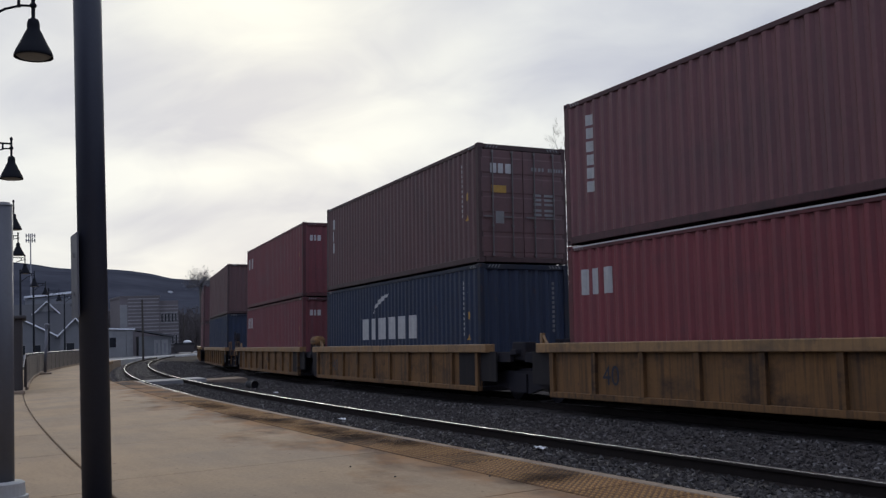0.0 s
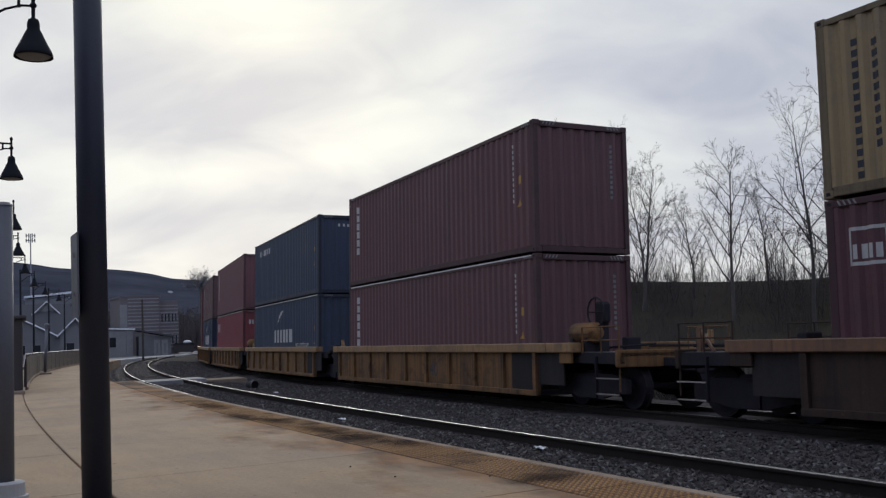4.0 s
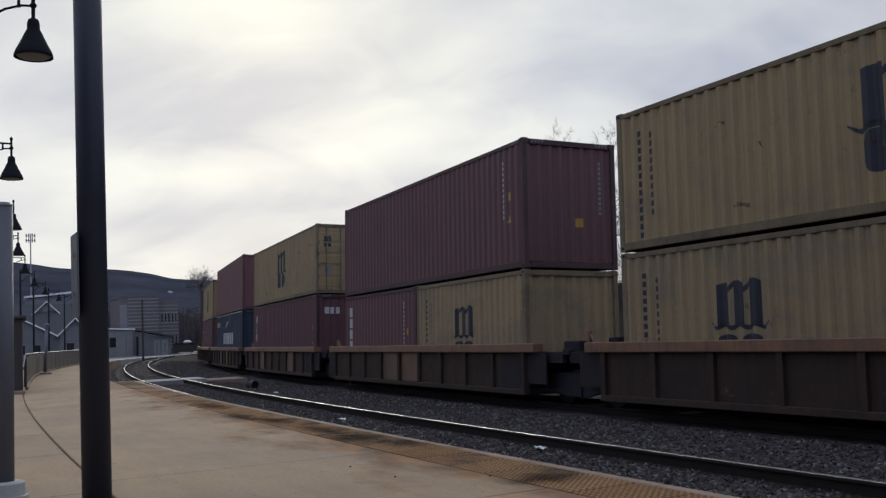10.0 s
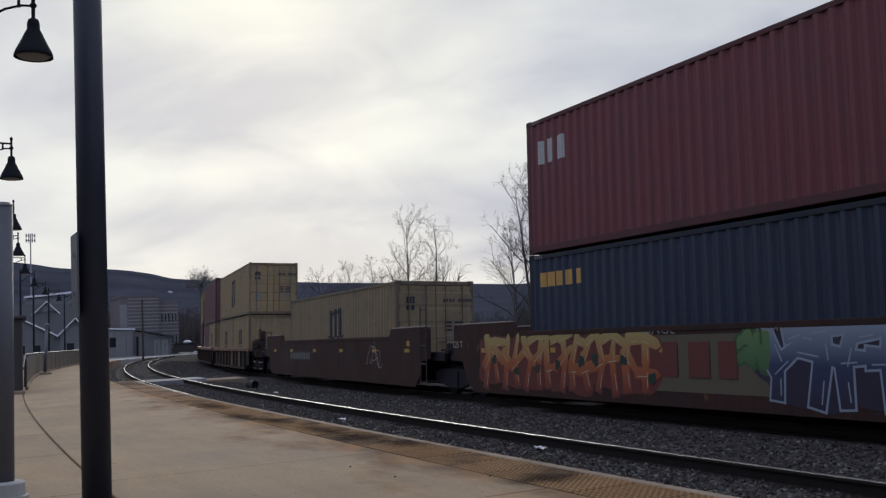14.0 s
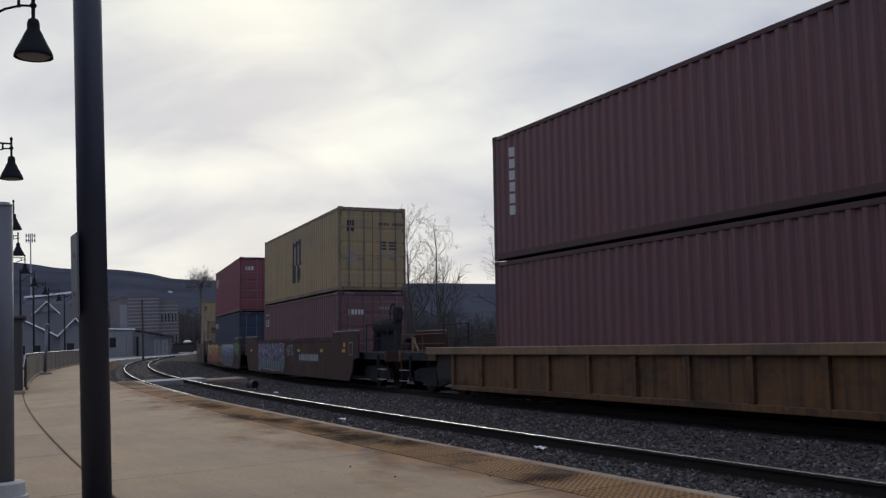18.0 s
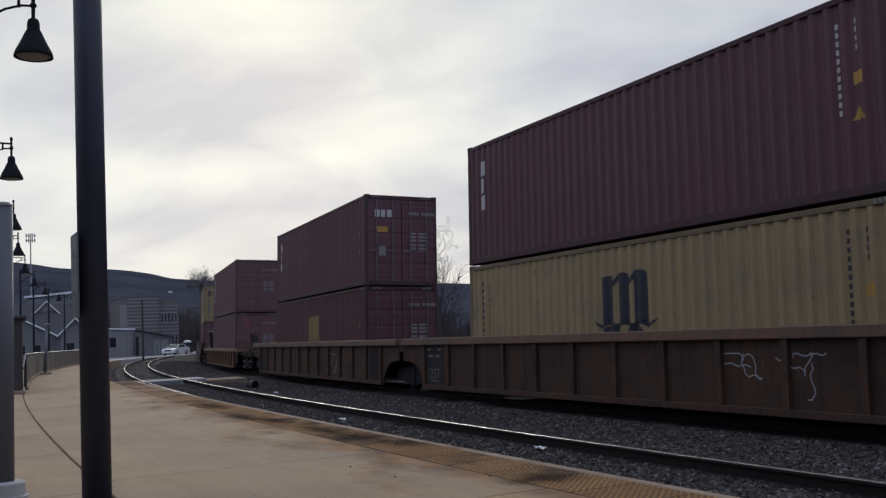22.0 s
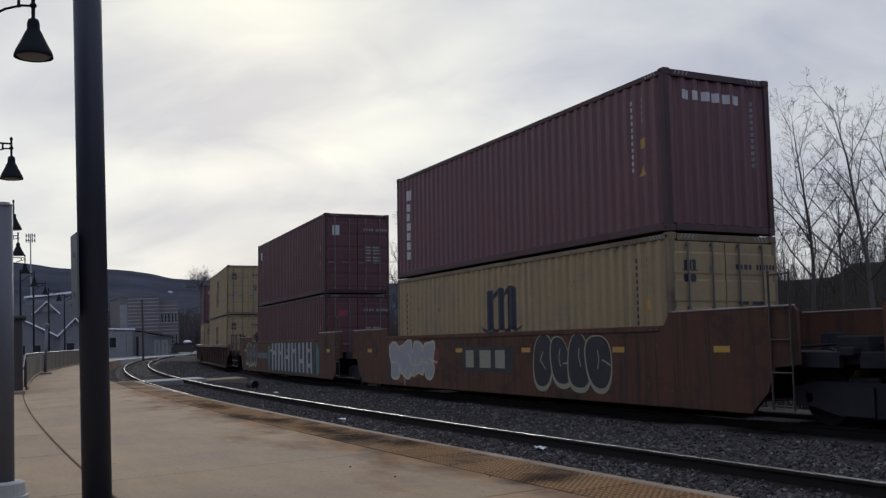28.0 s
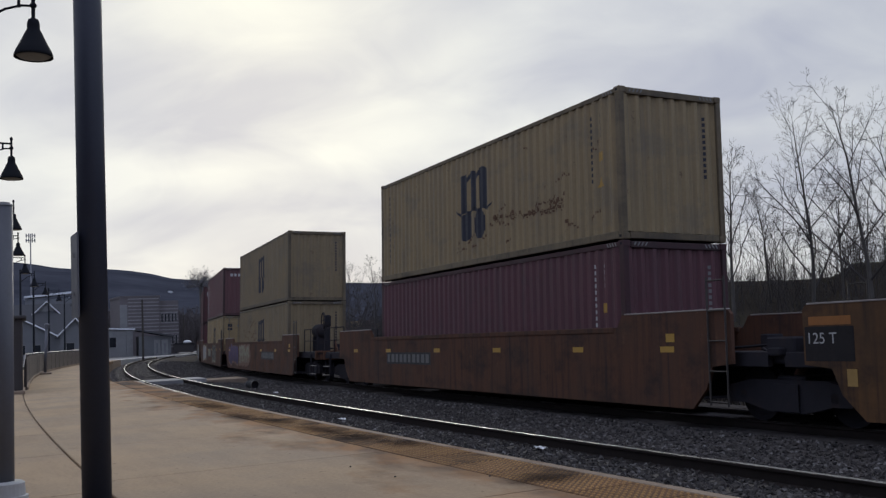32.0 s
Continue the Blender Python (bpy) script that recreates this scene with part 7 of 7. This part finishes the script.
def wild(car, x0, x1, z0, z1, n, fill, edge, glint, seed, haze=None, shine_w=0.016):
    """A sprayed piece of n interlocking angular letters from x0 back to x1: each a few bent strokes with edge lines and glints."""
    R = random.Random(seed)
    w, y = (x0 - x1) / n, 1.503
    if haze:
        for k in range(n):
            flat(car, [blob(R, x0 - w * (k + 0.5), (z0 + z1) / 2 - 0.04, w * 0.72, (z1 - z0) * 0.5)], y + 0.0002 * k, G_PAINT[haze], "sprayed background cloud")
    back, front, shine = [], [], []
    for k in range(n):
        cx, h = x0 - w * (k + 0.5), z1 - z0
        s = R.uniform(0.16, 0.24) * w + 0.05
        bars = [[(cx + w * 0.34, z0 + R.uniform(0, 0.1)), (cx + w * R.uniform(0.1, 0.4), z0 + h * 0.5), (cx + w * R.uniform(0.05, 0.5), z1 - R.uniform(0, 0.1))],
                [(cx - w * 0.25, z0 + R.uniform(0, 0.15)), (cx - w * R.uniform(0.0, 0.4), z0 + h * 0.55), (cx - w * R.uniform(0.1, 0.5), z1 - R.uniform(0, 0.2))],
                [(cx + w * 0.4, z0 + h * R.uniform(0.35, 0.75)), (cx, z0 + h * R.uniform(0.3, 0.8)), (cx - w * 0.55, z0 + h * R.uniform(0.3, 0.8))],
                [(cx + w * 0.15, z0 + h * 0.9), (cx - w * 0.2, z0 + h * R.uniform(0.75, 1.0)), (cx - w * 0.6, z0 + h * R.uniform(0.8, 1.05))]]
        for b in bars[:R.choice((3, 4, 4))]:
            for i in range(2):
                a, c = Vector(b[i]), Vector(b[i + 1])
                d = (c - a).normalized()
                nn = Vector((-d.y, d.x))
                t0, t1 = s * R.uniform(0.8, 1.15), s * R.uniform(0.45, 1.1)
                for lst, e in ((back, 0.035), (front, 0.0)):
                    lst.append([a - d * (0.08 + e) - nn * (t0 / 2 + e), c + d * (0.05 + e) - nn * (t1 / 2 + e), c + d * (0.16 + e), c + d * (0.05 + e) + nn * (t1 / 2 + e), a - d * (0.08 + e) + nn * (t0 / 2 + e)])
                shine += ribbon([a + nn * t0 * 0.28, a.lerp(c, 0.55) + nn * t0 * 0.22], shine_w)
    for j, q in enumerate(back):
        flat(car, [q], y + 0.003 + 0.00002 * j, G_PAINT[edge], "sprayed outline")
    for j, q in enumerate(front):
        flat(car, [q], y + 0.006 + 0.00002 * j, G_PAINT[fill], "sprayed angular stroke")
    flat(car, shine, y + 0.009, G_PAINT[glint], "sprayed glints")


def code(car, x0, x1, z0, z1, n, mat, y=1.505):
    """A row of block characters on a car side, from x0 back to x1."""
    pitch = (x0 - x1) / n
    if y < 1.507:
        flat(car, [[(x0 + 0.08, z0 - 0.05), (x1 - 0.02, z0 - 0.05), (x1 - 0.02, z1 + 0.05), (x0 + 0.08, z1 + 0.05)]], 1.5025, G_PAINT["black"], "dark painted panel")
    g = Geo()
    for a, b, c, d in blocks(n, 0, z0, pitch * 0.74, z1 - z0, pitch * 0.26, 1):
        g.add([(x0 - a, y, c), (x0 - b, y, c), (x0 - b, y, d), (x0 - a, y, d)], [(0, 1, 2, 3)])
    tagged(part("car_number", g, mat, car, "row of stencilled block characters"), kind="stuff")


def lettering(car, words, x, z, h, mat, y=1.425):
    """Words in the built-in font on the platform side."""
    cu = bpy.data.curves.new("stencil", "FONT")
    cu.body, cu.size = words, h / 0.7
    ob = bpy.data.objects.new("stencil", cu)
    scene.collection.objects.link(ob)
    bpy.context.view_layer.update()
    me = bpy.data.meshes.new_from_object(ob)
    bpy.data.objects.remove(ob)
    me.materials.clear()
    me.materials.append(mat)
    tagged(part("stencil", me, None, car, "stencilled characters", at=pose(x, y, z, 90, 0, 180)), kind="stuff" if len(words) > 6 else "")


def paint_cars():
    u = {k: CAR_AT[s] for k, s in dict(B=205.19, K=60.12, C=189.67, D=173.74, E=158.14, F=142.31, H=106.95, G=122.5, L=38.39, N=18.69, O=-0.79, P=-24.39, Q=-48.16, R=-67.70, S=-87.37, T=-110.50, U=-129.87, V=-149.48, W=-173.08, X=-192.68).items()}
    for k, x in (("D", 4.75), ("F", -0.86), ("E", 4.75), ("C", 4.75)):
        lettering(u[k], "40", x, 0.47, 0.36, INK)
    for k, x, m in (("F", -7.55, "car_yellow"), ("D", -7.3, "car_yellow"), ("B", -7.4, "car_yellow"), ("K", -7.0, "car_dark")):
        if k in u:
            part("air_reservoir", Geo().lathe([(0, -0.46), (0.12, -0.44), (0.19, -0.38), (0.205, -0.34), (0.205, 0.34), (0.19, 0.38), (0.12, 0.44), (0, 0.46)], 18), CAR_PAINT[m], u[k], "yellow-brown brake air reservoir", smooth=True, at=pose(x, 0.95, 1.45, 0, 90, 0))
            for a in (-0.3, 0.22):
                part("reservoir_cradle", Geo().box(a, a + 0.08, -0.2, 0.2, 1.02, 1.35, c=0.01), GRIME, u[k], at=pose(x, 0.95, 0))
    for k, x in (("N", 9.05), ("X", 8.94)):
        lettering(u[k], "125 T", x + 0.16, 1.19, 0.15, WHITE, 1.505)
    for k, words in (("R", "125T"), ("S", "126T")):
        lettering(u[k], words, 8.12, 0.42, 0.25, G_PAINT["faint"], 1.4245)
        for z, a, b in ((1.12, 8.1, 7.9), (1.12, 7.5, 7.3), (0.95, 8.05, 7.75), (0.95, 7.6, 7.4), (0.34, 7.9, 7.45)):
            part("stencil_bar", Geo().box(b, a, 1.4235, 1.4245, z, z + (0.06 if z > 0.5 else 0.03)), G_PAINT["faint"], u[k])
    part("black_panel", Geo().box(8.32, 9.12, 1.5, 1.503, 0.95, 1.42), BLACK_PANEL, u["X"], "black painted panel")
    part("warning_strip", Geo().box(8.36, 9.05, 1.5, 1.504, 1.44, 1.56), G_PAINT["orange"], u["X"], "orange strip")
    part("inspection_plate", Geo().box(8.30, 8.46, 1.5, 1.505, 0.62, 0.85), G_PAINT["amber"], u["X"], "pale yellow-green plate")
    for k in ("L", "O", "V", "W"):
        part("marker_plate", Geo().box(-7.80, -7.58, 1.5, 1.506, 1.24, 1.38), STICKER, u[k], "yellow marker plate")
    for x in (-5.6, -3.6, -1.6, 0.9, 3.1, 5.4):
        part("load_guide", prism(Geo(), [(-0.55, 1.50), (0.55, 1.50), (0.46, 1.58), (-0.40, 1.58)], 1.30, 1.52), CAR_PAINT["car_rust"], u["O"], "sloping steel load guide", at=pose(x, 0, 0))
    for a, b, c, d in ((-8.62, -8.22, 1.36, 1.385), (-8.62, -8.22, 0.98, 1.005), (-8.62, -8.595, 1.005, 1.36), (-8.245, -8.22, 1.005, 1.36)):
        part("notice_frame", Geo().box(a, b, 1.5, 1.512, c, d), GREY_STICKER, u["O"], "pale frame of a notice holder")
    for k, x in (("O", -8.9), ("V", -8.9), ("T", 8.4)):
        part("air_reservoir", Geo().lathe([(0, -0.55), (0.16, -0.53), (0.25, -0.45), (0.26, -0.40), (0.26, 0.40), (0.25, 0.45), (0.16, 0.53), (0, 0.55)], 18), GRIME, u[k], "black brake air reservoir", smooth=True, at=pose(x, 0.55, 1.86, 0, 90, 0))
        for a in (-0.4, 0.3):
            part("reservoir_cradle", Geo().box(a, a + 0.1, -0.22, 0.22, 1.02, 1.66, c=0.01), GRIME, u[k], at=pose(x, 0.55, 0))
    code(u["L"], 5.0, 2.2, 0.82, 1.04, 10, G_PAINT["dim"])
    R = random.Random(11)
    scrawl = []
    for k in range(9):
        x, z, ang = -4.55 - 0.09 * k, 1.30 - 0.045 * k, R.uniform(0.6, 2.4)
        pts = [(x, z)]
        for _ in range(9):
            ang += R.uniform(-1.0, 1.0)
            pts.append((pts[-1][0] - 0.075 * math.cos(ang), min(1.45, max(0.62, pts[-1][1] - 0.085 * math.sin(ang)))))
        scrawl += ribbon(pts, 0.026)
    flat(u["L"], scrawl, 1.5035, G_PAINT["silver"], "thin silver sprayed scrawl")
    wild(u["N"], 7.7, 1.7, 0.36, 1.42, 7, "flame", "dark_red", "cream", 21, haze="dark_red")
    flat(u["N"], [[(1.75, 0.42), (-0.95, 0.42), (-0.95, 1.36), (1.75, 1.36)]], 1.5022, G_PAINT["olive"], "dull olive painted panel")
    R = random.Random(19)
    flat(u["N"], [blob(R, 7.1 - 0.78 * k + R.uniform(-0.2, 0.2), R.uniform(0.62, 1.0), 0.10, R.uniform(0.07, 0.13), 12) for k in range(8)], 1.5135, G_PAINT["dark_green"], "sprayed dark green gaps")
    tags = []
    for x0 in (1.9, 1.7, 1.5, 1.3, -0.75, -0.95, -1.15):
        tags += ribbon([(x0, 1.38), (x0 - R.uniform(0, 0.1), 1.47), (x0 - 0.12, R.uniform(1.36, 1.46)), (x0 - 0.2, R.uniform(1.38, 1.48))], 0.022)
    flat(u["N"], tags, 1.5138, G_PAINT["silver"], "thin pale sprayed tags")
    graffiti(u["N"], -0.35, -1.0, 0.78, 1.40, 2, ("moss",), "green", 20, lines=1)
    code(u["N"], 1.45, -0.55, 0.66, 1.24, 3, G_PAINT["dark_red"], 1.515)
    wild(u["N"], -0.9, -5.8, 0.36, 1.44, 4, "night", "sky", "sky", 22, haze="night_cloud", shine_w=0.022)
    graffiti(u["N"], -6.3, -8.6, 0.95, 1.62, 2, ("green",), "black", 23, back="green")
    wild(u["O"], 5.9, 1.0, 0.36, 1.40, 6, "plum", "sky", "silver", 24, haze="green")
    code(u["O"], -1.7, -4.5, 0.76, 0.98, 10, G_PAINT["silver"])
    graffiti(u["O"], 0.35, -0.7, 0.95, 1.32, 3, ("black",), "silver", 25, strokes=0.02)
    bubbles(u["T"], 7.4, 4.7, 0.42, 1.40, 5, "black", "faded_cream", 26)
    code(u["T"], 4.45, 2.35, 0.78, 1.02, 8, G_PAINT["dim"])
    flat(u["T"], [[(1.9, 0.22), (-6.0, 0.22), (-6.0, 1.48), (1.9, 1.48)]], 1.503, G_PAINT["black"], "sprayed black background")
    R = random.Random(5)
    bars = []
    for i in range(12):
        x = 1.4 - i * 0.60
        bars.append([(x, 0.30), (x - 0.26, 0.30), (x - 0.20 - R.uniform(-0.1, 0.1), 1.42), (x + 0.08, 1.42)])
        if i % 2 == 0:
            z = R.uniform(0.5, 1.1)
            bars.append([(x, z), (x - 0.62, z), (x - 0.62, z + 0.15), (x, z + 0.15)])
    flat(u["T"], bars, 1.506, G_PAINT["silver"], "sprayed pale angular strokes")
    flat(u["T"], [blob(R, 2.05, 0.85, 0.16, 0.6), blob(R, -6.2, 0.8, 0.2, 0.6)], 1.508, G_PAINT["teal"], "sprayed teal edge")
    graffiti(u["U"], 6.0, 3.0, 0.42, 1.38, 4, ("silver",), "cream", 28, back="dark_red", lines=2)
    flat(u["U"], [[(1.40, 0.64), (-1.05, 0.64), (-1.05, 1.20), (1.40, 1.20)]], 1.503, G_PAINT["black"], "dark painted panel")
    code(u["U"], 1.25, -0.95, 0.72, 1.12, 3, G_PAINT["faded_cream"], 1.508)
    bubbles(u["U"], -1.95, -4.6, 0.36, 1.40, 4, "black", "faded_cream", 29, 0.04)
    bubbles(u["V"], 7.9, 4.7, 0.36, 1.40, 5, "plum", "salmon", 30, 0.035)
    flat(u["V"], [blob(random.Random(33), 3.7 - 0.9 * k, 0.85, 0.75, 0.5) for k in range(3)], 1.5015, G_PAINT["salmon"], "sprayed dull pink cloud")
    wild(u["V"], 4.4, 1.5, 0.55, 1.30, 5, "faded_cream", "salmon", "salmon", 31)
    code(u["V"], -1.8, -4.55, 0.78, 1.02, 10, G_PAINT["dim"])
    code(u["W"], 4.95, 2.0, 0.80, 1.02, 10, G_PAINT["dim"])
    for k, x in (("R", -3.2), ("R", -4.1), ("Q", -3.15), ("S", 3.0), ("G", 0.4), ("H", 2.4), ("E", 3.6), ("E", -0.3)):
        pts, strokes = [], []
        for _ in range(4):
            p = [(x - R.uniform(0, 0.6), R.uniform(0.6, 1.0))]
            ang = R.uniform(0, 6.28)
            for _ in range(8):
                ang += R.uniform(-1, 1)
                p.append((p[-1][0] + 0.09 * math.cos(ang), min(1.05, max(0.4, p[-1][1] + 0.09 * math.sin(ang)))))
            strokes += ribbon(p, 0.022)
        flat(u[k], strokes, 1.424, G_PAINT["silver" if k not in "E" else "black"], "thin sprayed scrawl")
    strokes = []
    for x in (-1.9, -2.35, -2.8, -3.7, -4.15, -4.6):
        for a, b in ((R.uniform(0.0, 0.15), 0.42), (R.uniform(0.25, 0.35), 0.62)):
            p = [(x - a, 0.94 - R.uniform(0, 0.08)), (x - a + R.uniform(-0.12, 0.12), 0.72), (x - a - R.uniform(-0.1, 0.2), b)]
            strokes += ribbon(p, 0.034)
        strokes += ribbon([(x + 0.02, R.uniform(0.6, 0.9)), (x - 0.2, R.uniform(0.6, 0.85)), (x - 0.36, R.uniform(0.5, 0.9))], 0.03)
    flat(u["D"], strokes, 1.4265, G_PAINT["black"], "black sprayed scrawl")


paint_cars()
for ob, s, dx, z in MOVERS:
    if s == 158.14 and 0.1 < z < 1:
        lettering(ob, "eco container", -2.49, 0.94, 0.27, WHITE, BOX_W / 2 - 0.006)


def scrape(c, L, u0, u1, z0, z1, n, seed):
    """Rusty rubbed patches on a container's side: short wandering trails of small flakes."""
    R = random.Random(seed)
    rects = []
    for _ in range(n):
        a, z, tilt = R.uniform(u0, u1), R.uniform(z0, z1), R.uniform(-0.5, 0.5)
        for _ in range(R.randint(4, 12)):
            w, h = R.uniform(0.012, 0.055), R.uniform(0.015, 0.075)
            rects.append((a, min(a + w, L - 0.3), z, z + h))
            a = min(a + w * R.uniform(0.6, 1.8), L - 0.4)
            z = min(max(z + tilt * w + R.gauss(0, 0.025), 0.2), z1 + 0.4)
    side_marks(c, rects, RUST, L, "rusty scrapes", kind="stuff")


RUST = shader("bare_rust", (0.13, 0.070, 0.038), (0.085, 0.045, 0.028), rough=0.95, scale=6, fine=40, bump=0.1, vary=0)
for ob, s, dx, z in MOVERS:
    if s == -173.08 and z > 2:
        scrape(ob, L40, 6.9, 10.2, 0.75, 1.15, 30, 3)
        scrape(ob, L40, 5.0, 11.4, 0.3, 2.6, 12, 4)
    elif s == -149.48 and 0.1 < z < 2:
        scrape(ob, L40, 0.9, 4.6, 1.3, 2.3, 40, 5)
    elif s in (60.12, 122.5, 91.3) and z > 2:
        scrape(ob, L40, 2.0, 11.2, 0.3, 2.0, 9, 6)


# ---------------- movement ----------------
def travelled(t):
    return 11.1592 * (t - 16) - 0.00255 * (t - 16) ** 2 / 2


def train_pose(s, dx, z):
    a, b = line(s + 7, SHIFT, -DROP), line(s - 7, SHIFT, -DROP)
    m, d = (a + b) / 2, (a - b).normalized()
    turn = math.degrees(math.atan2(d.y, d.x))
    tilt = -math.degrees(math.asin(d.z))
    return pose(m.x, m.y, m.z, 0, tilt, turn) @ pose(0, 0, 0, CANT, 0, 0) @ pose(dx, 0, z)


def motions():
    for ob, s, dx, z in MOVERS:
        walk(ob, [(float(t), train_pose(s + travelled(t), dx, z)) for t in range(33)])
    rows = []
    for i, (t, x, y) in enumerate(CAR_ROWS):
        a, b = CAR_ROWS[max(0, i - 1)], CAR_ROWS[min(len(CAR_ROWS) - 1, i + 1)]
        rows.append((float(t), pose(x, y, -0.06, 0, 0, math.degrees(math.atan2(b[2] - a[2], b[1] - a[1])))))
    walk(CAR, rows)


motions()
